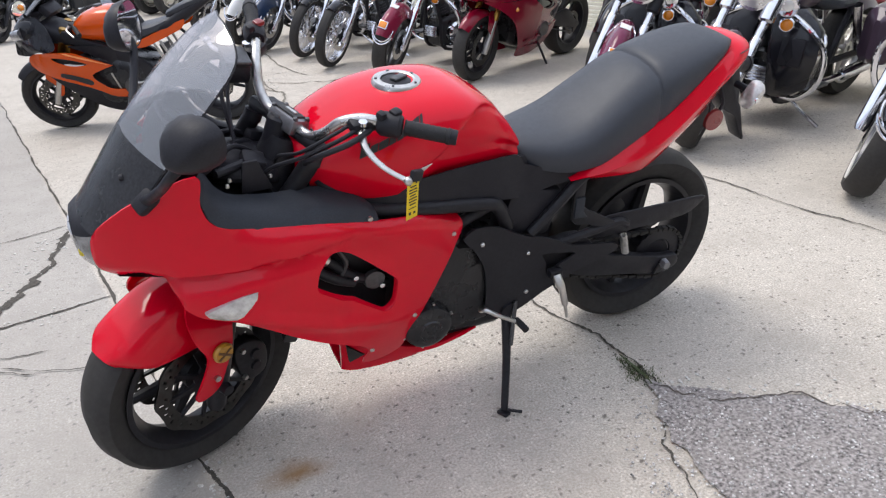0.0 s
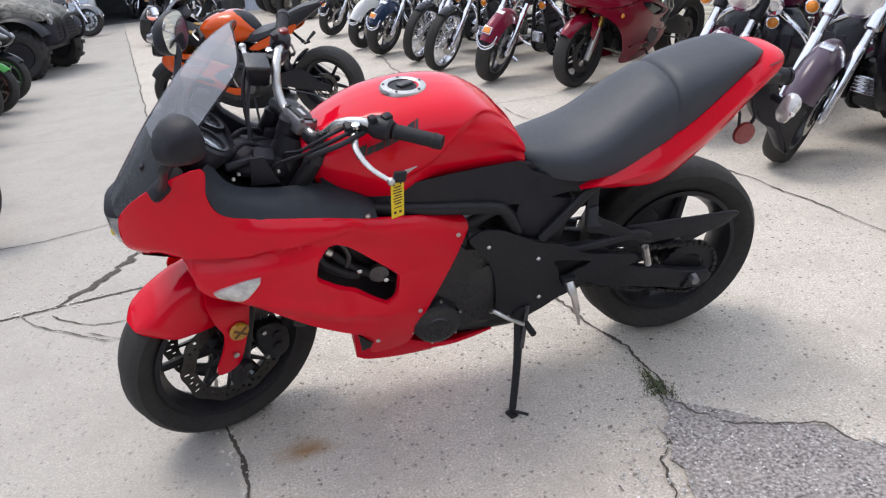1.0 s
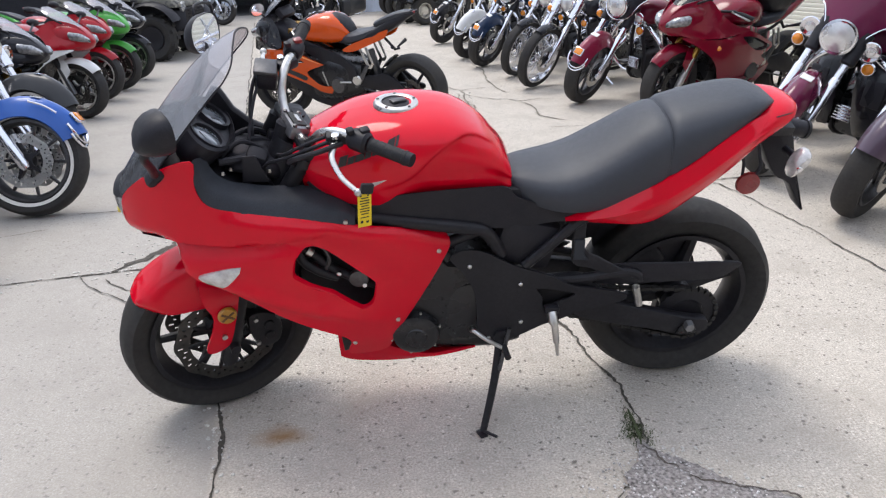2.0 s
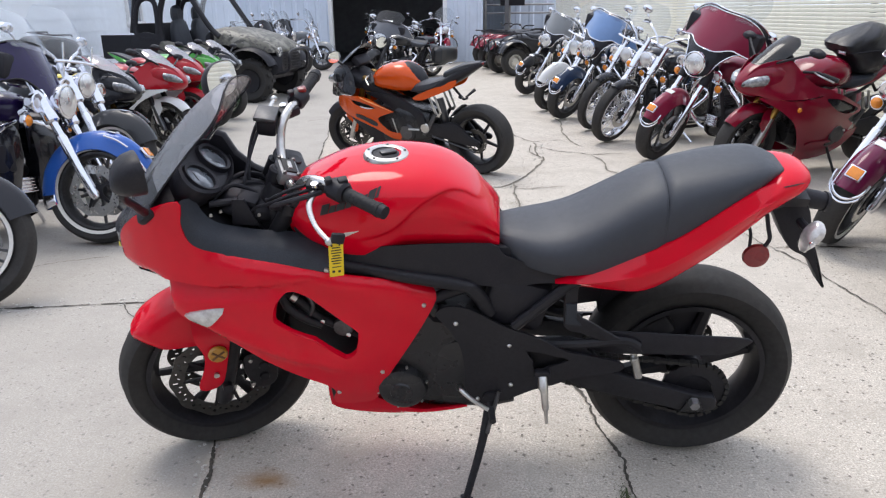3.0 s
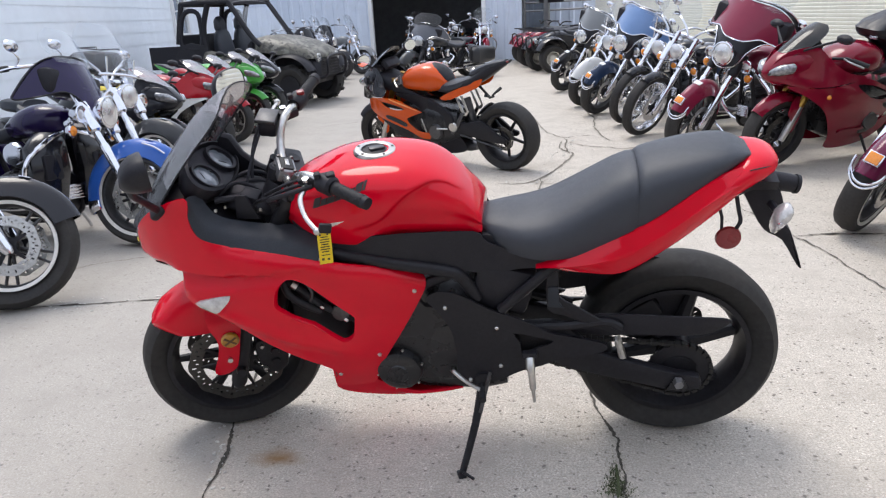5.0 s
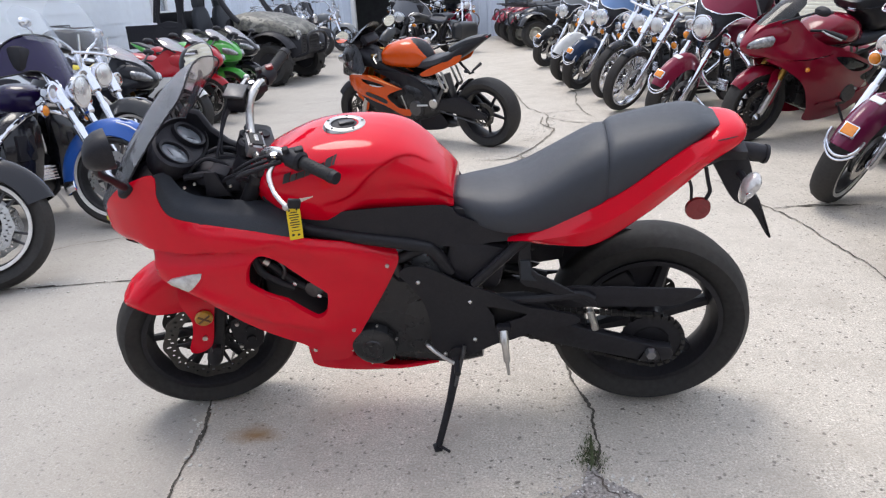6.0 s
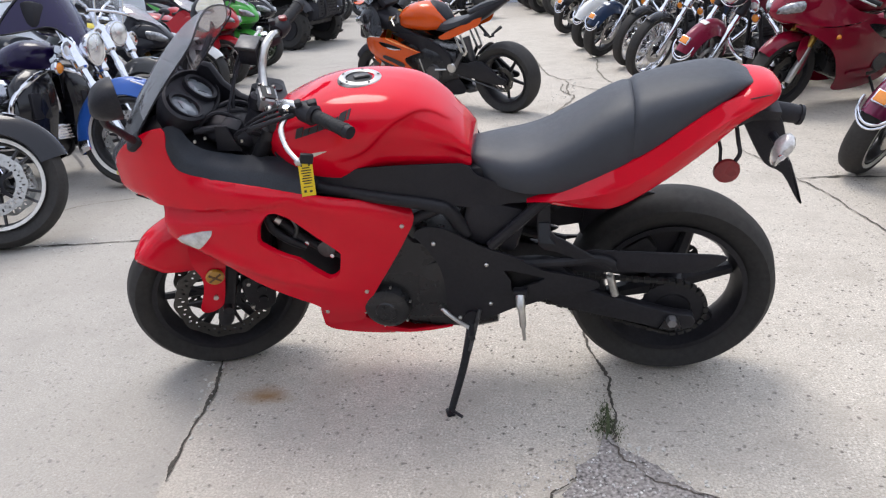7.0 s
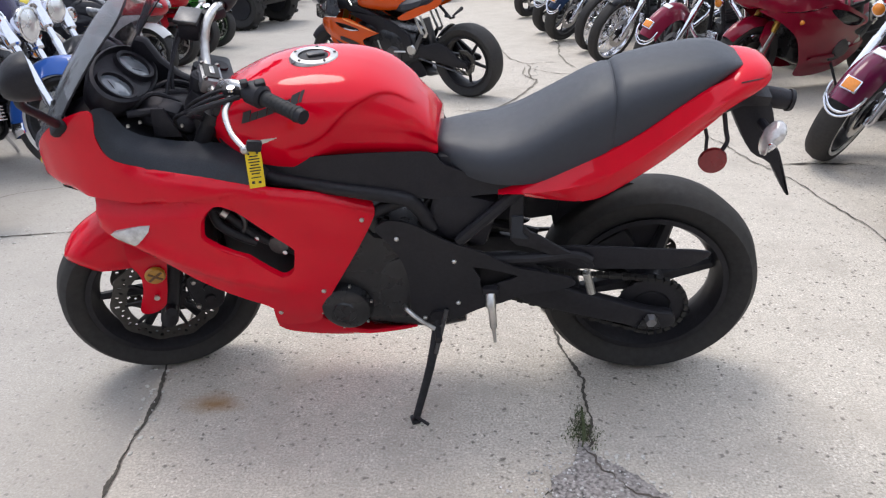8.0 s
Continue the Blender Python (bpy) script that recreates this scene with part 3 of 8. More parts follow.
def red_bike_body(b):
    outline = curve([(0.045, 0.668), (-0.018, 0.668), (-0.058, 0.692), (-0.066, 0.737), (-0.046, 0.790), (0.035, 0.857), (0.148, 0.902), (0.146, 0.84), (0.165, 0.795), (0.235, 0.768), (0.374, 0.748), (0.512, 0.712), (0.593, 0.688), (0.66, 0.662), (0.700, 0.645), (0.720, 0.634), (0.729, 0.620), (0.727, 0.601),
                     (0.706, 0.560), (0.668, 0.495), (0.610, 0.402), (0.574, 0.338), (0.558, 0.29), (0.52, 0.278), (0.455, 0.283), (0.448, 0.31), (0.458, 0.345), (0.44, 0.375), (0.388, 0.412), (0.296, 0.475), (0.226, 0.527), (0.17, 0.563), (0.108, 0.580), (0.072, 0.612)], 4, True)
    vent = curve([(0.343, 0.600), (0.342, 0.615), (0.352, 0.650), (0.374, 0.676), (0.390, 0.682), (0.408, 0.676), (0.452, 0.638), (0.502, 0.586), (0.532, 0.550), (0.538, 0.532), (0.530, 0.488), (0.520, 0.474), (0.506, 0.468), (0.490, 0.476), (0.428, 0.529), (0.356, 0.588)], 3, True)
    for s in (-1, 1):
        f = part("side_fairing", shell(outline, fairing_depth, 0.004, (vent,), 0.010, s), RED, b, "glossy red side fairing with an angular vent", 60)
        # rolled lip round the vent
        lip = [Vector((p.x, s * (fairing_depth(p.x, p.y) - 0.002), p.y)) for p in (Vector((q[0], q[1])) for q in vent)]
        rings = []
        cx, cz = 0.44, 0.57
        for p in lip + lip[:1]:
            inn = Vector((cx - p.x, 0, cz - p.z)).normalized()
            rings.append([p, p + inn * 0.003 - Vector((0, s * 0.004, 0)), p + inn * 0.004 - Vector((0, s * 0.014, 0)), p + inn * 0.001 - Vector((0, s * 0.014, 0)), p - Vector((0, s * 0.006, 0))])
        part("vent_lip", loft(rings, True, False), RED, f)
        for x, z in ((0.700, 0.600), (0.586, 0.405), (0.468, 0.342), (0.478, 0.728)):
            d = fairing_depth(x, z) + 0.002
            part("bolt", lathe([(0, s * 0.003), (0.003, s * 0.003), (0.0058, s * 0.0015), (0.0058, -s * 0.004), (0, -s * 0.004)], 12, "Y", (x, s * d, z), False), STEEL, f)
        # front indicator set flush in the fairing
        ind = curve([(0.110, 0.600), (0.150, 0.615), (0.220, 0.631), (0.198, 0.599), (0.165, 0.574), (0.132, 0.576)], 2, True)
        part("front_indicator", shell(ind, lambda x, z: fairing_depth(x, z) + 0.010 - 0.9 * abs(z - 0.603) ** 1.3, 0.010, (), 0.015, s), CLEARLENS, b, "clear wedge-shaped indicator lens")
        # dark inner trim between fairing and tank
        low = [(0.148, 0.895), (0.148, 0.84), (0.168, 0.793), (0.236, 0.766), (0.374, 0.746), (0.48, 0.718), (0.50, 0.712)]
        up = [(0.165, 0.888), (0.185, 0.840), (0.222, 0.812), (0.29, 0.796), (0.39, 0.786), (0.455, 0.768), (0.498, 0.728)]
        rings = []
        for p, q in zip(curve(low, 5), curve(up, 5)):
            a = Vector((p.x, s * (fairing_depth(p.x, p.y) - 0.001), p.y))
            c = Vector((q.x, s * (fairing_depth(q.x, q.y) - 0.055 - 0.03 * min(1, max(0, (q.x - 0.15) / 0.2))), q.y))
            mid = (a + c) / 2 + Vector((0, s * 0.012, 0.010))
            inner = c + Vector((0, -s * 0.012, -0.05))
            rings.append([a, a.lerp(mid, 0.6) + Vector((0, s * 0.003, 0.003)), mid, c.lerp(mid, 0.35), c, inner])
        part("inner_trim", loft(rings, False), PANEL, b, "charcoal plastic inner fairing trim", 50)
    # lower belly pan
    rings = []
    for x in np.linspace(0.412, 0.80, 22):
        zt, zb, w = along([(0.372, 0.262, 0.222, 0.050), (0.418, 0.310, 0.206, 0.086), (0.46, 0.325, 0.200, 0.096), (0.56, 0.262, 0.200, 0.105), (0.66, 0.224, 0.202, 0.102), (0.74, 0.226, 0.207, 0.094), (0.80, 0.228, 0.218, 0.084)], x)
        rings.append([(x, y, z) for y, z in ((-w, zt), (-w * 1.02, (zt + zb) / 2), (-w * 0.9, zb), (0, zb - 0.012), (w * 0.9, zb), (w * 1.02, (zt + zb) / 2), (w, zt), (w - 0.006, zt), (w * 0.85, zb + 0.006), (0, zb - 0.004), (-w * 0.85, zb + 0.006), (-w + 0.006, zt))])
    pan = part("belly_pan", loft(rings), RED, b, "red lower belly pan")
    # solid black wedges stand in for the shade inside open slots
    for s in (-1, 1):
        part("slot_dark_wedge", prism([(0.424, 0.306), (0.470, 0.262), (0.428, 0.250)], s * 0.101, s * 0.080, 0.001), INK, pan)

    # nose: headlamp lenses and black cowl under the screen
    table = [(-0.102, 0.015, 0.735, 0.772), (-0.092, 0.055, 0.702, 0.788), (-0.06, 0.088, 0.676, 0.808), (0.0, 0.125, 0.664, 0.845), (0.06, 0.15, 0.67, 0.875)]
    for s in (-1, 1):
        rings = []
        for x in np.linspace(-0.100, -0.02, 12):
            w, zb, zt = along(table, x)
            zm = zb + (zt - zb) * 0.70
            rings.append([(x, s * w * y, zb + (zm - zb) * z) for y, z in ((0.06, 0.0), (0.55, 0.0), (0.85, 0.12), (0.98, 0.5), (0.93, 1.0), (0.5, 1.04), (0.06, 1.02))])
        lens = part("headlight", loft(rings), NOSELENS, b, "clear wedge-shaped headlight lens", 50)
        part("lamp_bulb", lathe([(0, -0.006), (0.010, -0.004), (0.013, 0.004), (0, 0.006)], 16, "X", (-0.086, s * 0.052, 0.722), False), YELLOWP, lens, "yellow-tinted lamp bulb")
    rings = []
    for x in np.linspace(-0.092, 0.10, 16):
        w, zb, zt = along(table, min(x, 0.06))
        zm = zb + (zt - zb) * 0.71
        rings.append([(x, w * y, zm + (zt - zm) * z) for y, z in ((-0.97, 0.0), (-0.9, 0.35), (-0.6, 0.8), (0, 1.0), (0.6, 0.8), (0.9, 0.35), (0.97, 0.0), (0, -0.08))])
    part("nose_cowl", loft(rings), PLASTIC, b, "black cowl above the headlights", 50)
    chin = loft([[(x, w * y, z0 + dz) for y, dz in ((-1, 0), (-0.7, -0.022), (0, -0.03), (0.7, -0.022), (1, 0), (0, 0.012))] for x, w, z0 in ((-0.06, 0.06, 0.692), (-0.03, 0.10, 0.674), (0.05, 0.125, 0.665))])
    part("chin_cowl", chin, PLASTIC, b)

    # smoked windscreen
    centre = curve([(-0.080, 0, 0.792), (-0.018, 0, 0.874), (0.042, 0, 0.950), (0.132, 0, 1.046), (0.205, 0, 1.106), (0.258, 0, 1.134)], 6)
    rows_f, n = [], len(centre)
    for i, c in enumerate(centre):
        u = i / (n - 1)
        w = along([(0, 0.092), (0.12, 0.120), (0.25, 0.146), (0.5, 0.150), (0.75, 0.141), (0.86, 0.122), (0.94, 0.084), (1.0, 0.032)], u)
        rows_f.append([Vector((c.x + 2.5 * (v * w) ** 2, v * w, c.z - 1.5 * (v * w) ** 2)) for v in np.linspace(-1, 1, 17)])
    bm = bmesh.new()
    loft([list(row) for row in rows_f[12:]], False, False, bm)
    scr = part("windscreen", bm, SCREEN, b, "smoked plastic windscreen", 60)
    bm = bmesh.new()
    loft([[p + Vector((0.004, 0, -0.004)) for p in row] for row in rows_f[12:]], False, False, bm)
    part("screen_inner_face", bm, INNERFACE, scr, "", 60)
    bm = bmesh.new()
    for dx in (0.0, 0.004):
        loft([[p + Vector((dx, 0, -dx)) for p in row] for row in rows_f[:13]], False, False, bm)
    part("screen_mask", bm, MASK, scr, "black-backed lower part of the screen", 60)
    edge = [row[0] for row in rows_f] + rows_f[-1][1:-1] + [row[-1] for row in reversed(rows_f)]
    part("screen_edge", tube([p + Vector((0.002, 0, -0.002)) for p in edge], 0.0018, 6, 0), PLASTIC, scr)
    for s in (-1, 1):
        p = rows_f[8][3 if s < 0 else 13]
        part("screen_bolt", lathe([(0, -0.004), (0.006, -0.003), (0.008, 0.004), (0, 0.004)], 12, "X", p, False), PLASTIC, scr)

    # instrument pod
    pod_turn = pose(0.151, -0.005, 0.907, 0, 42, 5) @ Matrix.Scale(0.96, 4)
    body = loft([[(r * 0.062 * math.cos(a) * (1.0), r * 0.122 * math.sin(a), z) for a in (2 * math.pi * k / 28 for k in range(28))] for r, z in ((0.6, -0.08), (1.0, -0.045), (1.13, -0.010), (1.14, 0.018), (1.05, 0.022), (1.0, 0.006))])
    pod = part("instrument_pod", moved(body, pod_turn), PLASTIC, b, "black twin-dial instrument pod")
    for s in (-1, 1):
        c = (0.004, s * 0.061, 0)
        dial = part("dial", moved(lathe([(0, 0.008), (0.036, 0.008), (0.039, 0.004), (0, 0.0)], 28, "Z", c, False), pod_turn), DIALGLASS, pod, "round glass-covered dial")
        part("dial_ring", moved(lathe([(0.038, 0.006), (0.039, 0.017), (0.047, 0.019), (0.050, 0.004)], 28, "Z", c), pod_turn), PLASTIC, pod)
        part("dial_face", moved(lathe([(0, 0.0095), (0.037, 0.0095), (0.038, 0.009), (0, 0.0088)], 28, "Z", c, False), pod_turn), surface_dial, dial)
        part("dial_needle", moved(box((0.004 + 0.010 * s, s * 0.061 - 0.006, 0.0105), (0.026, 0.0016, 0.0012), 0.0004, (0, 0, 35 * s)), pod_turn), INK, dial)
    part("dash_cover", loft([[(x, w * y, z0 + h * (1 - y * y)) for y in np.linspace(-1, 1, 9)] + [(x, w * y, z0 - 0.05) for y in np.linspace(1, -1, 9)] for x, w, z0, h in ((0.03, 0.10, 0.80, 0.03), (0.10, 0.14, 0.82, 0.03), (0.17, 0.15, 0.81, 0.02), (0.24, 0.13, 0.77, 0.01), (0.33, 0.11, 0.72, 0.0))]), PLASTIC, b, "black cockpit dash cover", 50)

    # black inner cowl beside the dials
    cowl = loft([[(0.05 + (x - 0.05) * k, y, 0.80 + (z - 0.80) * k) for x, z in ((0.06, 0.80), (0.085, 0.865), (0.120, 0.925), (0.150, 0.962), (0.172, 0.955), (0.196, 0.905), (0.235, 0.868), (0.300, 0.835), (0.310, 0.80))] for y, k in ((0.105, 0.97), (0.112, 1.0), (0.125, 1.0), (0.135, 0.96))])
    part("inner_cowl", cowl, PLASTIC, b, "black plastic inner cowl", 50)
    part("cable_cover", loft([[(x, w * math.cos(a), z + 0.035 * math.sin(a)) for a in (2 * math.pi * k / 14 for k in range(14))] for x, w, z in ((0.19, 0.06, 0.832), (0.22, 0.085, 0.836), (0.26, 0.09, 0.826), (0.31, 0.08, 0.812), (0.33, 0.05, 0.80))]), PLASTIC, b, "", 50)

    # ignition barrel, fuse box and wiring in the cockpit
    part("ignition_barrel", tube([(0.325, -0.01, 0.86), (0.345, -0.01, 0.912), (0.347, -0.01, 0.916)], [0.024, 0.024, 0.019], 18, 0), PLASTIC, b)
    part("ignition_face", tube([(0.346, -0.01, 0.914), (0.349, -0.01, 0.921)], [0.015, 0.012], 16, 0), DARKSTEEL, b)
    part("fuse_box", box((0.27, -0.055, 0.845), (0.05, 0.045, 0.04), 0.008, (10, 20, 0)), PLASTIC, b)
    part("relay", box((0.30, 0.06, 0.84), (0.045, 0.04, 0.05), 0.007, (0, 20, 15)), PLASTIC, b)
    part("bracket", prism([(0.235, 0.80), (0.30, 0.80), (0.275, 0.87), (0.245, 0.87)], -0.095, -0.088, 0.002), PLASTIC, b)
    for x, y, z in ((0.215, -0.10, 0.842), (0.262, -0.085, 0.835), (0.30, -0.078, 0.822), (0.205, -0.135, 0.850)):
        part("bolt", lathe([(0, 0.003), (0.0035, 0.002), (0.0045, -0.004), (0, -0.004)], 10, "Z", (x, y, z), False), STEEL, b)
    for k, (y0, y1) in enumerate(((-0.07, -0.02), (0.02, 0.07), (-0.03, 0.03), (-0.10, -0.05))):
        part("wiring_loom", tube([(0.19, y0, 0.86), (0.235, (y0 + y1) / 2, 0.885 - 0.01 * k), (0.28, y1, 0.85), (0.33, y1 * 0.6, 0.80)], 0.006 + 0.001 * k, 8), PLASTIC, b)

    # mirrors on stalks
    for s in (-1, 1):
        head = Vector((0.146, -0.318, 1.041)) if s < 0 else Vector((0.096, 0.330, 1.030))
        stalk = part("mirror_stalk", tube([(0.05, s * 0.125, 0.852), (0.06, s * 0.16, 0.868), (0.085, s * 0.235, 0.925), (0.105, s * 0.305, 0.985), head - Vector((0, s * 0.012, 0.02))], [0.014, 0.011, 0.009, 0.009, 0.011], 12), PLASTIC, b)
        part("stalk_base", box((0.055, s * 0.148, 0.858), (0.052, 0.038, 0.024), 0.010, (s * -35, -38, 0)), PLASTIC, stalk)
        turn = Matrix.Translation(head) @ pose(0, 0, 0, 0, 0 if s < 0 else -8, 36 if s < 0 else -26)
        rings = []
        deep, wide, tall = (0.70, 0.058, 0.046) if s < 0 else (0.62, 0.058, 0.050)
        for x, k in ((-0.066, 0.10), (-0.063, 0.34), (-0.054, 0.58), (-0.037, 0.80), (-0.012, 0.95), (0.010, 1.0), (0.016, 0.985), (0.013, 0.95)):
            rings.append([(x * (deep if x < 0 else 1), k * wide * (math.copysign(abs(math.cos(a)) ** 0.85, math.cos(a))) + s * 0.010 * math.sin(a), -0.022 * (1 - k) + k * tall * math.copysign(abs(math.sin(a)) ** 0.85, math.sin(a))) for a in (2 * math.pi * q / 28 for q in range(28))])
        mir = part("mirror_housing", moved(loft(rings), turn), PLASTIC, b, "black oval mirror housing", 70)
        gl = [(0.0145, 0.93 * wide * math.copysign(abs(math.cos(a)) ** 0.75, math.cos(a)) + s * 0.009 * math.sin(a), 0.93 * tall * math.copysign(abs(math.sin(a)) ** 0.75, math.sin(a))) for a in (2 * math.pi * q / 28 for q in range(28))]
        part("mirror_glass", moved(loft([[(0.012, y * 0.98, z * 0.98) for x, y, z in gl], gl]), turn), MIRROR, mir, "silvered mirror glass")

    # tank
    table = [(0.36, 0.875, 0.79, 0.085, 0.070), (0.42, 0.905, 0.755, 0.130, 0.10), (0.50, 0.936, 0.742, 0.156, 0.122), (0.58, 0.949, 0.742, 0.166, 0.130), (0.66, 0.950, 0.754, 0.164, 0.128), (0.74, 0.937, 0.758, 0.152, 0.126), (0.81, 0.897, 0.755, 0.136, 0.120), (0.86, 0.845, 0.752, 0.116, 0.108), (0.885, 0.805, 0.752, 0.098, 0.096)]
    rings = []
    knee = [(0.50, 0.797), (0.60, 0.812), (0.645, 0.834), (0.685, 0.873), (0.72, 0.898), (0.764, 0.911), (0.80, 0.900), (0.834, 0.876), (0.892, 0.84)]
    for x in np.linspace(0.36, 0.885, 70):
        zt, zb, w, wb = along(table, x)
        h = zt - zb
        shp = [(-wb, 0), (-wb - 0.30 * (w - wb), 0.12), (-w + 0.008, 0.34), (-w, 0.52), (-w * 0.97, 0.68), (-w * 0.87, 0.83), (-w * 0.66, 0.935), (-w * 0.36, 0.985), (0, 1.0)]
        half = []
        for p in curve(shp, 7):
            z = zb + h * p.y
            q = min(1, max(0, (along(knee, x) - z) / 0.013))
            dent = 0.024 * q * q * (3 - 2 * q) * min(1, max(0, (x - 0.56) / 0.10)) * min(1, (0.90 - x) / 0.05)
            half.append((min(0, p.x + dent), z))
        full = half + [(-y, z) for y, z in reversed(half[:-1])]
        rings.append([(x, y, z) for y, z in full])
    tank = part("fuel_tank", loft(rings), RED, b, "glossy red fuel tank with knee recesses", 60)
    cap_m = pose(0.612, -0.004, 0.944, 0, 3, 0)
    ring = part("filler_ring", moved(lathe([(0.036, -0.006), (0.036, 0.010), (0.040, 0.012), (0.052, 0.010), (0.056, 0.004), (0.056, -0.006)], 40, "Z"), cap_m), STEEL, tank, "brushed steel filler ring")
    capo = part("filler_cap", moved(lathe([(0, 0.009), (0.030, 0.009), (0.0355, 0.006), (0.0355, -0.004), (0, -0.004)], 36, "Z", (0, 0, 0), False), cap_m), PLASTIC, tank)
    part("key_flap", moved(box((0.004, 0, 0.012), (0.040, 0.020, 0.008), 0.003, (0, 0, 30)), cap_m), DARKSTEEL, capo)
    for k in range(5):
        a = 2 * math.pi * k / 5 + 0.4
        part("cap_screw", moved(lathe([(0, 0.013), (0.003, 0.013), (0.0035, 0.009), (0, 0.008)], 8, "Z", (0.046 * math.cos(a), 0.046 * math.sin(a), 0), False), cap_m), DARKSTEEL, ring)
    # side badge: a row of plain dark bars
    skin = mathutils.bvhtree.BVHTree.FromPolygons([v.co for v in tank.data.vertices], [p.vertices for p in tank.data.polygons])
    for s in (-1, 1):
        for k in range(8):
            hgt = (0.0235, 0.0165, 0.0160, 0.0155, 0.0150, 0.0150, 0.0185, 0.0180)[k]
            wide = (0.019, 0.0155, 0.021, 0.0150, 0.0145, 0.0150, 0.0170, 0.0065)[k]
            start = 0.472 + (0.0, 0.0215, 0.039, 0.062, 0.0795, 0.0965, 0.114, 0.1335)[k]
            bm = bmesh.new()
            loops = []
            for lift in (-0.004, 0.0028):
                loop = []
                for dx, dz in ((0, 0), (wide, 0), (wide, hgt), (0, hgt)):
                    x = start + dx + 0.30 * dz
                    z = 0.858 + 0.36 * (start + dx - 0.472) + dz
                    hit, normal = skin.ray_cast(Vector((x, s * 0.4, z)), Vector((0, -s, 0)))[:2]
                    out = normal if normal.y * s > 0 else -normal
                    loop.append(bm.verts.new(hit + out * lift))
                loops.append(loop)
            bm.faces.new(loops[1])
            for q in range(4):
                bm.faces.new((loops[0][q], loops[0][(q + 1) % 4], loops[1][(q + 1) % 4], loops[1][q]))
            bmesh.ops.recalc_face_normals(bm, faces=bm.faces)
            part("badge_bar", bm, INK, tank, "plain black badge bar" if k == 0 else "")

    # seat: rider saddle and raised passenger pad
    seat_top = [(0.872, 0.772), (0.93, 0.776), (1.0, 0.781), (1.06, 0.799), (1.12, 0.833), (1.18, 0.871), (1.215, 0.892), (1.26, 0.910), (1.34, 0.930), (1.42, 0.944), (1.48, 0.947), (1.53, 0.932)]
    seat_low = [(0.872, 0.760), (0.90, 0.720), (1.0, 0.695), (1.10, 0.700), (1.2, 0.728), (1.3, 0.785), (1.4, 0.858), (1.48, 0.915), (1.53, 0.930)]
    seat_w = [(0.872, 0.060), (0.92, 0.095), (1.0, 0.132), (1.1, 0.142), (1.2, 0.135), (1.3, 0.128), (1.4, 0.115), (1.48, 0.088), (1.53, 0.045)]

    def seat_rings(x0, x1, count, lift=0.0):
        out = []
        for i, x in enumerate(np.linspace(x0, x1, count)):
            zt, zb, w = along(seat_top, x), along(seat_low, x), along(seat_w, x)
            e = 1.0 if 0 < i < count - 1 else 0.97
            zt += lift * math.sin(math.pi * min(1, i / (count - 1))) ** 0.3
            h = zt - zb
            shp = [(-w * 0.96, 0.0), (-w, 0.22), (-w * 0.99, 0.48), (-w * 0.92, 0.70), (-w * 0.76, 0.87), (-w * 0.45, 0.965), (0, 1.0)]
            full = shp + [(-y, z) for y, z in reversed(shp[:-1])]
            out.append([(x, y * e, zb + h * z * e) for y, z in full])
        return out
    part("seat_base", box((0.905, 0, 0.695), (0.13, 0.18, 0.10), 0.012), PLASTIC, b)
    part("rider_seat", loft(seat_rings(0.868, 1.267, 26)), VINYL, b, "black vinyl rider seat", 60)
    pad = part("passenger_seat", loft(seat_rings(1.266, 1.53, 18, 0.005)), VINYL, b, "black vinyl passenger seat pad", 60)
    seam = [Vector(p) for p in seat_rings(1.236, 1.236, 2)[0]]
    part("seat_seam", tube([p + Vector((0.02 * (p.z - 0.85), 0, 0.001)) for p in seam[1:-1]], 0.0018, 6, 0), VINYL, pad)
    seam2 = [Vector(p) for p in seat_rings(1.2635, 1.2637, 2, 0.002)[0]]
    part("seat_seam", tube([p + Vector((0.02 * (p.z - 0.85), 0, 0.0005)) for p in seam2[1:-1]], 0.002, 6, 0), VINYL, pad)

    # red tail cowl wrapping the seat
    for s in (-1, 1):
        rings = []
        for x in np.linspace(1.02, 1.505, 26):
            zu = along([(1.02, 0.673), (1.088, 0.700), (1.159, 0.726), (1.243, 0.766), (1.316, 0.810), (1.40, 0.872), (1.46, 0.905), (1.505, 0.915)], x)
            zl = along([(1.02, 0.664), (1.124, 0.656), (1.215, 0.650), (1.262, 0.666), (1.342, 0.722), (1.432, 0.794), (1.50, 0.850), (1.55, 0.895), (1.575, 0.915)], x)
            w = along([(1.02, 0.118), (1.1, 0.138), (1.2, 0.141), (1.3, 0.136), (1.4, 0.126), (1.48, 0.106), (1.53, 0.080), (1.575, 0.030)], x)
            m = (zu + zl) / 2
            rings.append([(x, s * y, z) for y, z in ((w - 0.016, zu + 0.003), (w - 0.006, zu), (w + 0.009, zu - 0.34 * (zu - zl)), (w + 0.014, zu - 0.41 * (zu - zl)), (w + 0.012, zu - 0.50 * (zu - zl)), (w - 0.002, zl + 0.008), (w - 0.007, zl + 0.002), (w - 0.016, zl), (w - 0.024, m))])
        part("tail_panel", loft(rings), RED, b, "slim red tail side panel", 50)
    rings = []
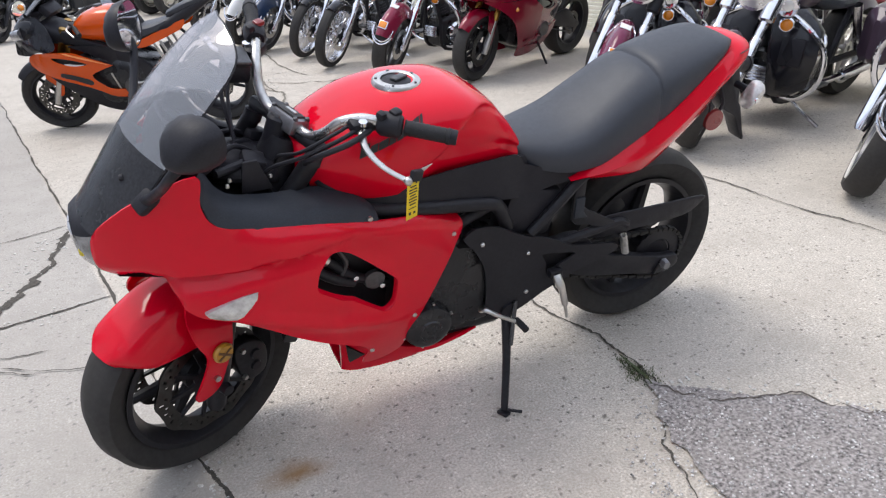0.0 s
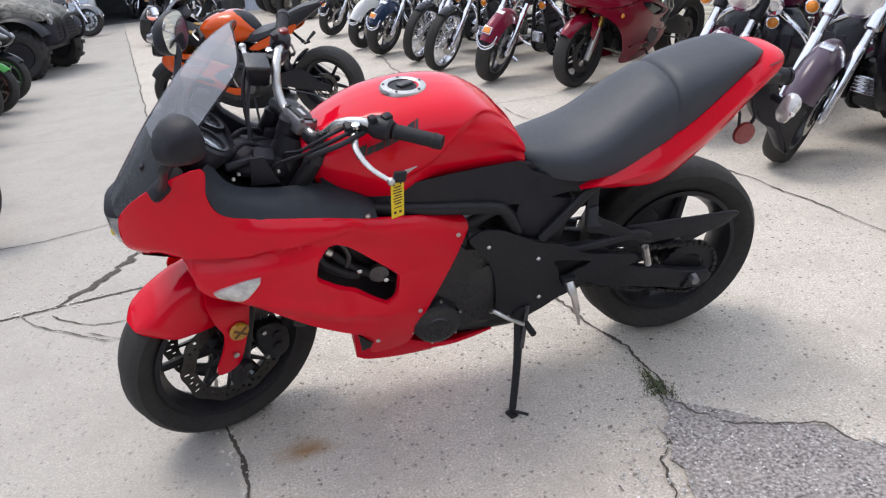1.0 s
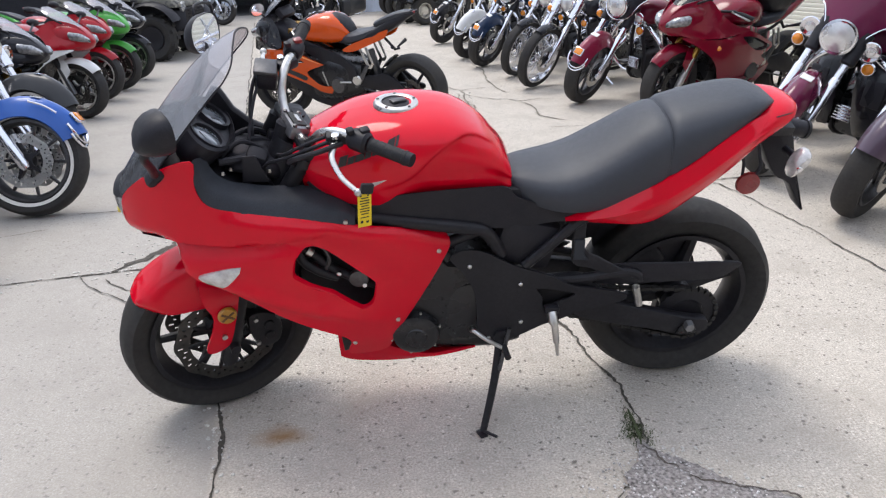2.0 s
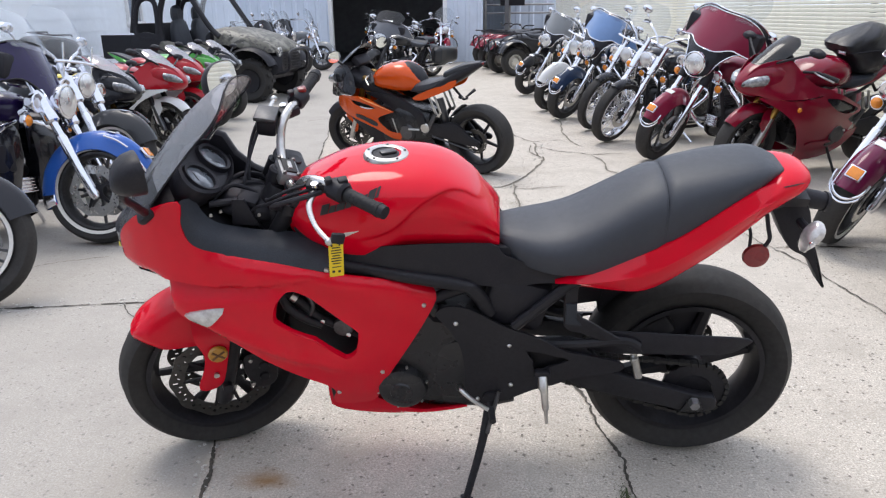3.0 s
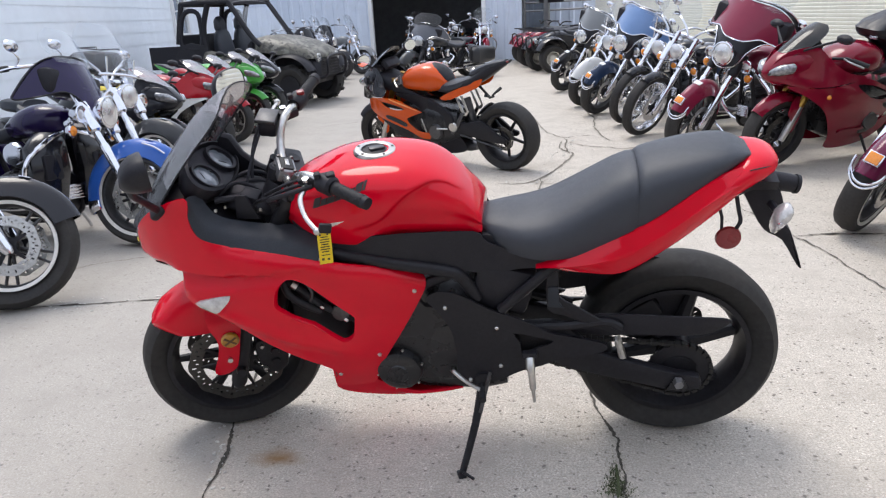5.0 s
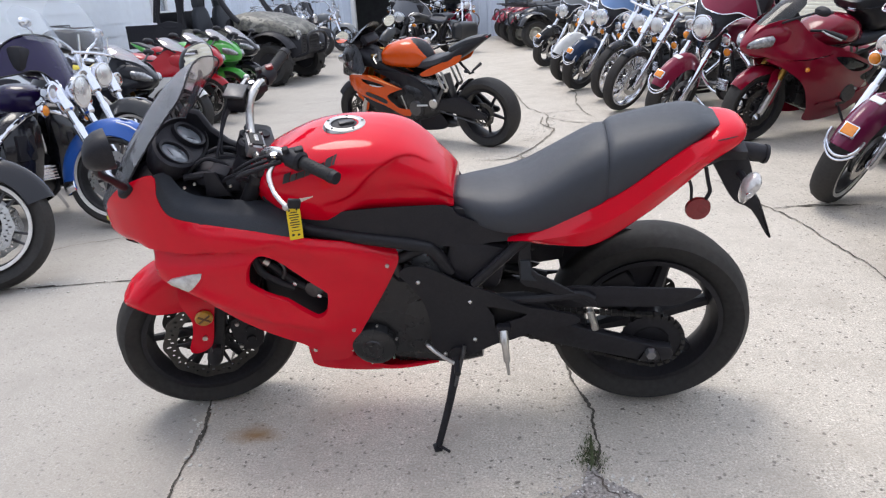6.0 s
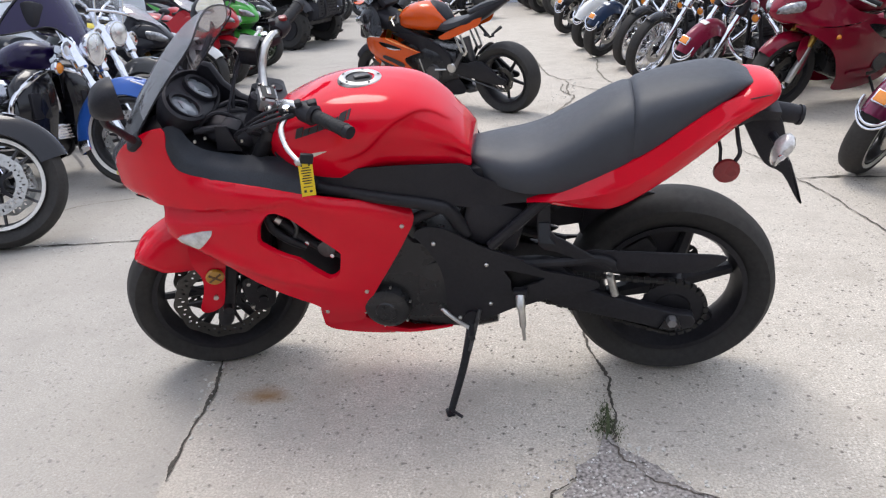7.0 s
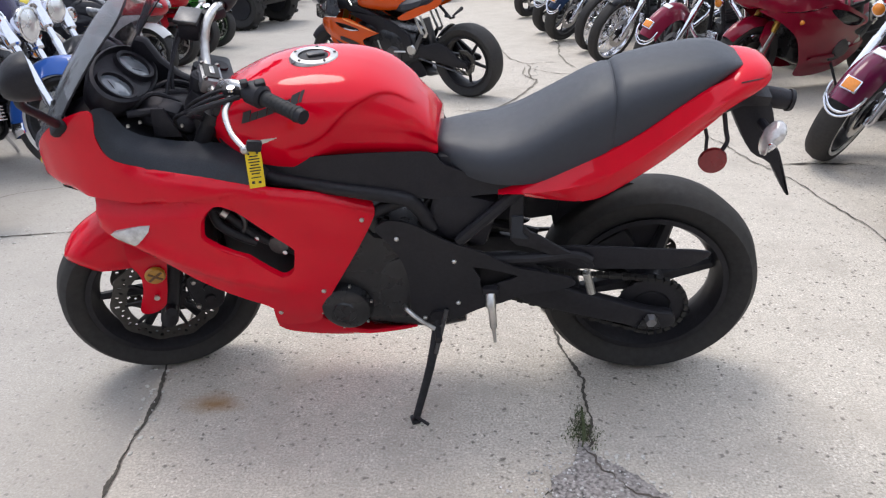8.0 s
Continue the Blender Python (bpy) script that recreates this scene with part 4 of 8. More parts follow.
    for x in np.linspace(1.43, 1.596, 16):
        zt, zb, w = along([(1.43, 0.882, 0.792, 0.126), (1.48, 0.914, 0.828, 0.119), (1.52, 0.933, 0.852, 0.106), (1.56, 0.934, 0.872, 0.084), (1.585, 0.926, 0.884, 0.056), (1.596, 0.912, 0.892, 0.024)], x)
        rings.append([(x, w * math.copysign(abs(math.cos(a)) ** 0.7, math.cos(a)), (zt + zb) / 2 + (zt - zb) / 2 * math.copysign(abs(math.sin(a)) ** 0.8, math.sin(a))) for a in (2 * math.pi * k / 24 for k in range(24))])
    cap = part("tail_cap", loft(rings), RED, b, "red rounded tail cap", 60)
    for s in (-1, 1):
        part("panel_gap", tube([(1.512, s * 0.102, 0.915), (1.540, s * 0.092, 0.916), (1.570, s * 0.071, 0.912), (1.590, s * 0.036, 0.906)], 0.0016, 5), INK, cap)


def red_bike_rear(b):
    wheel(b, "rear_wheel", REAR, 0.293, 0.204, 0.15, "broad", FRAME, (0.07,), 0.105, twist=-0.27, n=96)
    # swingarm, chain and sprocket
    near_arm = [(0.93, 0.46), (1.02, 0.482), (1.09, 0.478), (1.13, 0.440), (1.16, 0.404), (1.20, 0.378), (1.28, 0.352), (1.40, 0.315), (1.455, 0.305), (1.455, 0.265), (1.38, 0.262), (1.22, 0.300), (1.10, 0.335), (1.05, 0.360), (0.95, 0.36)]
    far_arm = [(0.93, 0.40), (1.02, 0.398), (1.14, 0.378), (1.28, 0.345), (1.40, 0.315), (1.455, 0.305), (1.455, 0.265), (1.38, 0.262), (1.22, 0.300), (1.06, 0.335), (0.95, 0.35)]
    for s in (-1, 1):
        arm = prism(curve(near_arm if s < 0 else far_arm, 3, True), s * 0.118, s * 0.088, 0.006)
        part("swingarm", arm, FRAME, b, "satin black swingarm")
        part("arm_brace", tube([(1.0, s * 0.11, 0.468), (1.10, s * 0.112, 0.475), (1.20, s * 0.112, 0.488), (1.24, s * 0.112, 0.47)], 0.014, 10), FRAME, b)
    adj = part("axle_block", prism([(1.368, 0.264), (1.430, 0.264), (1.415, 0.303), (1.385, 0.303)], -0.126, -0.116, 0.003), ENGINE, b, "dull metal axle adjuster")
    part("axle_nut", lathe([(0, -0.014), (0.013, -0.014), (0.016, 0.006), (0, 0.006)], 6, "Y", (XR - 0.006, -0.128, 0.298), False), CLAMP, adj)
    chain_path = []
    for a in np.linspace(-90, 90, 14):
        chain_path.append(Vector((XR + 0.088 * math.cos(radians(a)), -0.078, ZR + 0.012 + 0.088 * math.sin(radians(a)))))
    for a in np.linspace(95, 265, 10):
        chain_path.append(Vector((0.915 + 0.032 * math.cos(radians(a)), -0.078, 0.40 + 0.032 * math.sin(radians(a)))))
    bm = bmesh.new()
    loop = chain_path + chain_path[:1]
    for p, q in zip(loop, loop[1:]):
        d = q - p
        count = max(1, round(d.length / 0.0159))
        ang = -math.degrees(math.atan2(d.z, d.x))
        for k in range(count):
            c = p + d * ((k + 0.5) / count)
            box(c, (0.0150, 0.012 if k % 2 else 0.017, 0.0085 if k % 2 else 0.0105), 0.0, (0, ang, 0), bm)
    part("drive_chain", bm, CHAIN, b, "dark oily drive chain")
    part("rear_sprocket", moved(disc_bm(0.05, 0.086, -0.078, 24, 120, False), pose(XR, 0, ZR + 0.012)), FRAME, b)
    part("sprocket_carrier", lathe([(0, -0.074), (0.050, -0.074), (0.058, -0.066), (0.060, -0.03), (0.045, 0.0), (0, 0.0)], 28, "Y", (XR, 0, ZR), False), FRAME, b)
    part("rear_caliper", box((XR - 0.085, 0.075, ZR + 0.105), (0.10, 0.05, 0.065), 0.014, (0, -35, 0)), FRAME, b, "black rear brake caliper")
    guard = prism(curve([(1.10, 0.462), (1.16, 0.505), (1.27, 0.505), (1.40, 0.500), (1.512, 0.494), (1.508, 0.472), (1.45, 0.442), (1.30, 0.440), (1.18, 0.440)], 3, True), -0.106, -0.098, 0.003)
    part("chain_guard", guard, PLASTIC, b, "black plastic chain guard")
    inner = curve([(1.18, 0.40), (1.155, 0.47), (1.18, 0.54), (1.24, 0.57), (1.32, 0.575), (1.40, 0.555), (1.438, 0.51), (1.445, 0.42), (1.438, 0.355), (1.29, 0.345), (1.21, 0.352)], 3, True)
    # two black panels added to darken gaps that showed bright ground
    part("rear_gap_filler", prism([(1.050, 0.475), (1.10, 0.463), (1.165, 0.475), (1.18, 0.58), (1.07, 0.64)], 0.080, 0.088, 0.002), PLASTIC, b)
    part("mid_gap_filler", prism([(0.945, 0.52), (1.045, 0.52), (1.055, 0.64), (0.945, 0.66)], -0.004, 0.004, 0.001), PLASTIC, b)
    # backing panel added to keep the gaps between the spokes dark
    part("wheel_backing", prism(inner, 0.082, 0.090, 0.002), PLASTIC, b, "black backing panel added behind the rear wheel")
    # shock at the right side and seat rails
    part("shock", tube([(0.98, 0.05, 0.68), (1.095, 0.05, 0.55)], 0.028, 14, 0), FRAME, b)
    bm = bmesh.new()
    helix = [Vector((0.985, 0.05, 0.675)) + (Vector((0.080, 0, -0.096)) * (k / 84)) + Matrix.Rotation(radians(39), 3, "Y") @ Vector((0.036 * math.cos(k * 2 * math.pi / 12), 0.036 * math.sin(k * 2 * math.pi / 12), 0)) for k in range(85)]
    part("shock_spring", tube(helix, 0.005, 6, 0, bm), FRAME, b)
    spring = [Vector((1.232, -0.118, 0.440)) + Vector((0.016, -0.002, -0.062)) * (k / 96) + Matrix.Rotation(radians(-14), 3, "Y") @ Vector((0.0085 * math.cos(k * 2 * math.pi / 8), 0.0085 * math.sin(k * 2 * math.pi / 8), 0)) for k in range(97)]
    part("peg_spring", tube(spring, 0.0028, 5, 0), STEEL, b, "bright coil spring")
    for s in (-1, 1):
        part("seat_rail", tube([(0.925, s * 0.118, 0.53), (1.0, s * 0.12, 0.605), (1.06, s * 0.118, 0.662), (1.13, s * 0.11, 0.69), (1.4, s * 0.085, 0.84)], 0.0145, 10), FRAME, b, "satin black tubular seat rail")
        part("rail_brace", tube([(0.93, s * 0.10, 0.455), (1.02, s * 0.10, 0.43), (1.12, s * 0.10, 0.405)], 0.014, 10), FRAME, b)
        part("passenger_peg_plate", prism(curve([(1.050, 0.66), (1.078, 0.655), (1.079, 0.575), (1.12, 0.545), (1.18, 0.505), (1.245, 0.470), (1.238, 0.450), (1.170, 0.480), (1.09, 0.515), (1.048, 0.535)], 2, True), s * 0.122, s * 0.112, 0.003), FRAME, b)
        part("peg_mount", prism([(1.050, 0.606), (1.077, 0.606), (1.078, 0.560), (1.092, 0.541), (1.050, 0.545)], s * 0.127, s * 0.120, 0.002), PANEL, b)
    # undertail, plate bracket, tail lamp
    part("undertail", loft([[(x, w * y, z0 + h * z) for y, z in ((-1, 0.5), (-0.8, -0.6), (0, -1), (0.8, -0.6), (1, 0.5), (0, 0.9))] for x, w, z0, h in ((1.10, 0.10, 0.66, 0.03), (1.25, 0.105, 0.70, 0.03), (1.42, 0.085, 0.81, 0.03), (1.54, 0.06, 0.855, 0.028), (1.60, 0.045, 0.845, 0.022))]), PLASTIC, b)
    bracket = prism(curve([(1.515, 0.855), (1.585, 0.858), (1.618, 0.81), (1.640, 0.728), (1.652, 0.712), (1.692, 0.610), (1.683, 0.608), (1.635, 0.684), (1.588, 0.714), (1.542, 0.79)], 3, True), -0.028, 0.028, 0.006)
    part("plate_bracket", bracket, PLASTIC, b, "black licence plate bracket")
    tl = part("tail_lamp", tube([(1.535, -0.004, 0.848), (1.575, -0.004, 0.846), (1.63, 0.0, 0.834), (1.652, 0.0, 0.829)], [0.020, 0.023, 0.023, 0.021], 18, 0), PLASTIC, b, "black round tail lamp housing")
    part("lamp_rim", tube([(1.650, 0.0, 0.8295), (1.658, 0.0, 0.828)], [0.0245, 0.0235], 18, 0), PLASTIC, tl)
    for s in (-1, 1):
        ind = part("rear_indicator_stem", tube([(1.588, s * 0.045, 0.80), (1.593, s * 0.085, 0.797)], 0.010, 10, 0), PLASTIC, b)
        lens = loft([[(1.597 + (0.019 + 0.006 * math.sin(a)) * k * math.cos(a) + 0.013 * math.sin(a), s * y, 0.787 + 0.038 * k * math.sin(a)) for a in (2 * math.pi * q / 20 for q in range(20))] for y, k in ((0.075, 0.6), (0.085, 0.95), (0.10, 1.0), (0.115, 0.85), (0.124, 0.5))])
        part("rear_indicator", lens, CLEARLENS, ind, "clear rear indicator lens")
        if s < 0:
            stem = part("reflector_bracket", tube([(1.500, -0.070, 0.832), (1.506, -0.08, 0.80), (1.511, -0.088, 0.775), (1.501, -0.09, 0.752)], 0.005, 8), PLASTIC, b)
            part("bracket_post", tube([(1.462, -0.080, 0.805), (1.468, -0.085, 0.785), (1.470, -0.088, 0.752)], 0.004, 8, 0), PLASTIC, stem)
            part("round_reflector", lathe([(0, -0.006), (0.029, -0.005), (0.031, 0.003), (0, 0.005)], 26, "Y", (1.487, -0.092, 0.731), False), REDLENS, stem, "round dull red reflector")
        bulb = lathe([(0, -0.004), (0.007, -0.003), (0.009, 0.003), (0, 0.004)], 14, "Y", (1.593, s * 0.1235, 0.782), False)
        part("indicator_bulb", bulb, CHROMESOFT, ind)


def vent_filler_bm():
    rings = []
    for x, zt, zb, w in ((0.30, 0.68, 0.46, 0.06), (0.34, 0.70, 0.42, 0.105), (0.44, 0.70, 0.36, 0.115), (0.56, 0.68, 0.34, 0.105), (0.62, 0.64, 0.36, 0.07)):
        rings.append([(x, w * math.copysign(abs(math.cos(a)) ** 0.5, math.cos(a)), (zt + zb) / 2 + (zt - zb) / 2 * math.copysign(abs(math.sin(a)) ** 0.5, math.sin(a))) for a in (2 * math.pi * k / 20 for k in range(20))])
    return loft(rings)


def red_bike_middle(b):
    # engine
    eng = part("engine", loft([[(x, y, z) for y, z in ((-w, z0), (-w, z1 - 0.02), (-w * 0.8, z1), (w * 0.8, z1), (w, z1 - 0.02), (w, z0), (w * 0.8, z0 - 0.02), (-w * 0.8, z0 - 0.02))] for x, w, z0, z1 in ((0.50, 0.09, 0.34, 0.60), (0.56, 0.12, 0.30, 0.66), (0.66, 0.125, 0.29, 0.64), (0.72, 0.12, 0.29, 0.56), (0.88, 0.10, 0.30, 0.52), (0.93, 0.085, 0.33, 0.48))]), ENGINE, b, "dark engine block")
    cv = part("engine_cover", lathe([(0, -0.034), (0.028, -0.034), (0.031, -0.030), (0.050, -0.028), (0.062, -0.020), (0.067, -0.004), (0.067, 0.03), (0, 0.03)], 36, "Y", (0.631, -0.128, 0.334), False), ENGINE, eng, "round dark engine side cover")
    for k in range(6):
        a = 2 * math.pi * k / 6 + 0.3
        part("bolt", lathe([(0, -0.004), (0.0032, -0.003), (0.0040, 0.004), (0, 0.004)], 8, "Y", (0.631 + 0.069 * math.cos(a), -0.138, 0.334 + 0.069 * math.sin(a)), False), STEEL, cv)
    part("cylinder_cover", prism(curve([(0.60, 0.42), (0.635, 0.52), (0.69, 0.60), (0.735, 0.58), (0.715, 0.50), (0.70, 0.40)], 3, True), -0.112, -0.08, 0.010), ENGINE, eng)
    for x, z in ((0.700, 0.575), (0.706, 0.545), (0.703, 0.512), (0.700, 0.478), (0.697, 0.440)):
        part("bolt", lathe([(0, -0.005), (0.0035, -0.004), (0.0050, 0.004), (0, 0.004)], 8, "Y", (x, -0.114, z), False), STEEL, eng)
    part("gear_cover", prism(curve([(0.71, 0.30), (0.72, 0.44), (0.80, 0.48), (0.88, 0.44), (0.90, 0.33), (0.82, 0.285)], 3, True), -0.120, -0.08, 0.012), ENGINE, eng)
    # radiator and pipes behind the vent
    part("radiator", box((0.315, 0, 0.53), (0.035, 0.30, 0.24), 0.008, (0, 18, 0)), ENGINE, b)
    # black filler body added so that the vent reads dark inside
    part("vent_dark_filler", vent_filler_bm(), PLASTIC, b)
    fins = bmesh.new()
    for k in range(14):
        box((0.30 + 0.005 * k * 0, 0, 0.43 + 0.015 * k), (0.05, 0.27, 0.002), 0.0, (0, 18, 0), fins)
    part("radiator_fins", fins, DARKSTEEL, b)
    for s in (-1, 1):
        part("radiator_pipe", tube([(0.350, s * 0.150, 0.640), (0.362, s * 0.158, 0.605), (0.400, s * 0.158, 0.572), (0.440, s * 0.150, 0.545)], [0.010, 0.012, 0.012, 0.010], 12), FRAME, b, "dark radiator pipe")
        part("coolant_hose", tube([(0.33, s * 0.135, 0.64), (0.38, s * 0.145, 0.625), (0.44, s * 0.14, 0.56), (0.53, s * 0.125, 0.50)], 0.012, 12), PLASTIC, b)
        part("hose_bracket", tube([(0.405, s * 0.150, 0.655), (0.425, s * 0.152, 0.610), (0.412, s * 0.150, 0.575)], 0.006, 8), DARKSTEEL, b)
        part("pipe_flange", lathe([(0, -0.008), (0.024, -0.007), (0.027, 0.0), (0.024, 0.007), (0, 0.008)], 18, "Y", (0.492, s * 0.142, 0.535), False), DARKSTEEL, b)
        # bright bolts added in place of pale ground glimpsed through the vent
        for x, z in ((0.507, 0.520), (0.445, 0.560)):
            part("bolt", lathe([(0, -0.005), (0.006, -0.004), (0.007, 0.004), (0, 0.005)], 10, "Y", (x, s * 0.153, z), False), CHROMESOFT, b)
        part("header_pipe", tube([(0.53, s * 0.055, 0.56), (0.46, s * 0.07, 0.53), (0.42, s * 0.075, 0.42), (0.46, s * 0.06, 0.32), (0.60, s * 0.04, 0.27)], 0.02, 12), STEEL, b, "steel exhaust header pipe")
        part("hose_clip", tube([(0.372, s * 0.145, 0.632), (0.384, s * 0.145, 0.622)], 0.0145, 12, 0), STEEL, b)
    part("muffler", loft([[(x, w * math.cos(a), 0.245 + h * math.sin(a)) for a in (2 * math.pi * k / 20 for k in range(20))] for x, w, h in ((0.62, 0.05, 0.03), (0.68, 0.085, 0.05), (0.86, 0.09, 0.052), (0.93, 0.07, 0.04))]), ENGINE, b)
    # frame tubes
    for s in (-1, 1):
        part("frame_tube", tube([(0.40, s * 0.085, 0.80), (0.47, s * 0.118, 0.722), (0.60, s * 0.128, 0.694), (0.78, s * 0.126, 0.660), (0.825, s * 0.118, 0.635), (0.862, s * 0.104, 0.56)], 0.018, 12), FRAME, b, "satin black tubular frame rail")
        part("frame_tube", tube([(0.70, s * 0.096, 0.585), (0.75, s * 0.104, 0.615), (0.80, s * 0.110, 0.640)], 0.015, 12), FRAME, b)
        part("frame_tube", tube([(0.44, s * 0.10, 0.72), (0.56, s * 0.12, 0.61), (0.66, s * 0.12, 0.56)], 0.017, 12), FRAME, b)
        # side cover under the tank and seat
        cover = curve([(0.42, 0.775), (0.50, 0.748), (0.60, 0.765), (0.73, 0.772), (0.865, 0.766), (0.90, 0.730), (0.98, 0.705), (1.08, 0.700), (1.05, 0.668), (0.98, 0.655), (0.90, 0.640), (0.80, 0.662), (0.62, 0.700), (0.50, 0.722)], 3, True)
        part("side_cover", shell(cover, lambda x, z: along([(0.40, 0.095), (0.55, 0.128), (0.8, 0.122), (0.92, 0.105), (1.1, 0.126)], x) + 0.02 * (0.74 - z), 0.004, (), 0.04, s), PLASTIC, b, "black plastic side cover", 50)
        # foot peg plate
        plate = curve([(0.728, 0.570), (0.745, 0.590), (0.768, 0.597), (0.811, 0.590), (0.860, 0.562), (0.907, 0.535), (0.976, 0.509), (1.053, 0.466), (1.110, 0.453), (1.195, 0.432), (1.195, 0.405), (1.080, 0.376), (1.030, 0.353), (0.977, 0.334), (0.920, 0.303), (0.873, 0.287), (0.830, 0.284), (0.800, 0.310), (0.798, 0.400), (0.788, 0.470), (0.758, 0.530)], 3, True)
        notch = curve([(0.958, 0.462), (1.005, 0.455), (1.066, 0.437), (1.020, 0.414), (0.978, 0.397), (0.975, 0.430)], 2, True)
        if s > 0:
            plate = [Vector((p.x, min(p.y, 0.40 if p.x > 0.99 else 0.62), 0)) for p in (Vector((q[0], q[1], 0)) for q in plate)]
            notch = []
        pl = part("footrest_plate", shell(plate, lambda x, z: 0.134, 0.007, (notch,) if notch else (), 0.08, s), FRAME, b, "satin black footrest plate")
        # black backing puts the recess's shade into colour behind the notch
        part("recess_black_backing", prism(curve([(0.945, 0.475), (1.08, 0.445), (1.09, 0.43), (0.975, 0.385), (0.955, 0.39)], 2, True), s * 0.118, s * 0.108, 0.002), INK, pl)
        for x, z in ((0.778, 0.547), (0.913, 0.482), (0.919, 0.352), (0.832, 0.300)):
            part("bolt", lathe([(0, s * 0.004), (0.003, s * 0.004), (0.006, s * 0.001), (0.006, -s * 0.003), (0, -s * 0.003)], 10, "Y", (x, s * 0.137, z), False), STEEL, pl)
        part("airbox_cover", box((0.93, s * 0.075, 0.585), (0.16, 0.07, 0.14), 0.02, (0, 15, 0)), PLASTIC, b)
        peg = part("footpeg", tube([(1.000, s * 0.150, 0.392), (1.002, s * 0.172, 0.372), (1.004, s * 0.176, 0.368), (1.008, s * 0.195, 0.325), (1.009, s * 0.197, 0.318), (1.012, s * 0.206, 0.286)], [0.013, 0.013, 0.010, 0.009, 0.005, 0.004], 12, 0), STEEL, b, "folding bare metal footpeg")
        part("peg_bracket", box((1.0, s * 0.142, 0.396), (0.04, 0.025, 0.025), 0.006), FRAME, peg)
    # gear lever
    gl = part("gear_lever", tube([(0.785, -0.135, 0.335), (0.79, -0.155, 0.345), (0.82, -0.175, 0.330), (0.86, -0.185, 0.308), (0.875, -0.19, 0.305)], [0.010, 0.007, 0.0055, 0.0055, 0.006], 10, 4), STEEL, b, "worn steel gear lever")
    part("lever_rubber", tube([(0.868, -0.18, 0.306), (0.874, -0.225, 0.304)], 0.009, 10, 0), GRIP, gl)
    # side stand, reaching the ground through the lean
    ft = Vector((0.806, -0.262, 0.066))
    top = Vector((0.868, -0.125, 0.300))
    st = part("side_stand", tube([top, top.lerp(ft, 0.5) + Vector((0.006, 0.004, 0)), ft], [0.015, 0.0115, 0.010], 12, 4), FRAME, b, "satin black side stand")
    tip = box((0.803, -0.266, 0.0605), (0.024, 0.034, 0.011), 0.004, (-LEAN, 0, 20))
    part("stand_foot", tip, FRAME, st)
    part("stand_tang", tube([ft + Vector((0.002, -0.01, 0.01)), ft + Vector((0.035, -0.035, 0.012))], 0.0045, 8, 0), FRAME, st)
    part("stand_pivot", lathe([(0, -0.016), (0.022, -0.014), (0.024, 0.012), (0, 0.014)], 18, "Y", top + Vector((0, -0.002, 0.004)), False), FRAME, st)
    part("stand_spring", tube([top + Vector((0.02, -0.012, 0.03)), top.lerp(ft, 0.35) + Vector((0.012, -0.008, 0))], 0.006, 8, 0), DARKSTEEL, st)


surface_dial = surface("pale_dial_face", (0.16, 0.18, 0.20), 0.12, 0, 40, 0.25, 0.04, 0.0, 0.8)
red_bike_front(bike)
red_bike_body(bike)
red_bike_middle(bike)
red_bike_rear(bike)


# ---- yellow stock tag tied to the clutch lever ----
def stock_tag():
    m = pose(0, 0, 0.004, LEAN, 0, 0) @ pose(0.536, -0.281, 0.864, 0, 4, 24)
    t = thing("stock_tag", m, "yellow paper stock tag hanging from the clutch lever", "tag")
    part("card", box((0, 0, -0.042), (0.032, 0.0015, 0.084), 0.0004), YELLOWTAG, t)
    rows = [(0.0, -0.012 - 0.0065 * k, 0.022 if k % 3 else 0.017, 0.0026) for k in range(7)]
    rows += [(0.0, -0.060, 0.020, 0.002), (-0.007, -0.071, 0.006, 0.006), (0.006, -0.072, 0.006, 0.005), (-0.009, -0.006, 0.004, 0.004), (0.008, -0.006, 0.004, 0.004)]
    for k, row in enumerate(rows):
        part("printed_bar", moved(bars([row], 0.0006), Matrix.Translation((0, -0.0008, 0))), INK, t, "unreadable print as a plain dark bar" if k == 0 else "")
    part("key_head", box((0.004, -0.004, 0.012), (0.030, 0.012, 0.024), 0.004, (0, 12, 0)), PLASTIC, t, "black plastic key head")
    part("key_blade", prism([(0.018, 0.012), (0.05, 0.022), (0.018, 0.022)], -0.004, -0.002, 0.0), STEEL, t)
    return t


stock_tag()


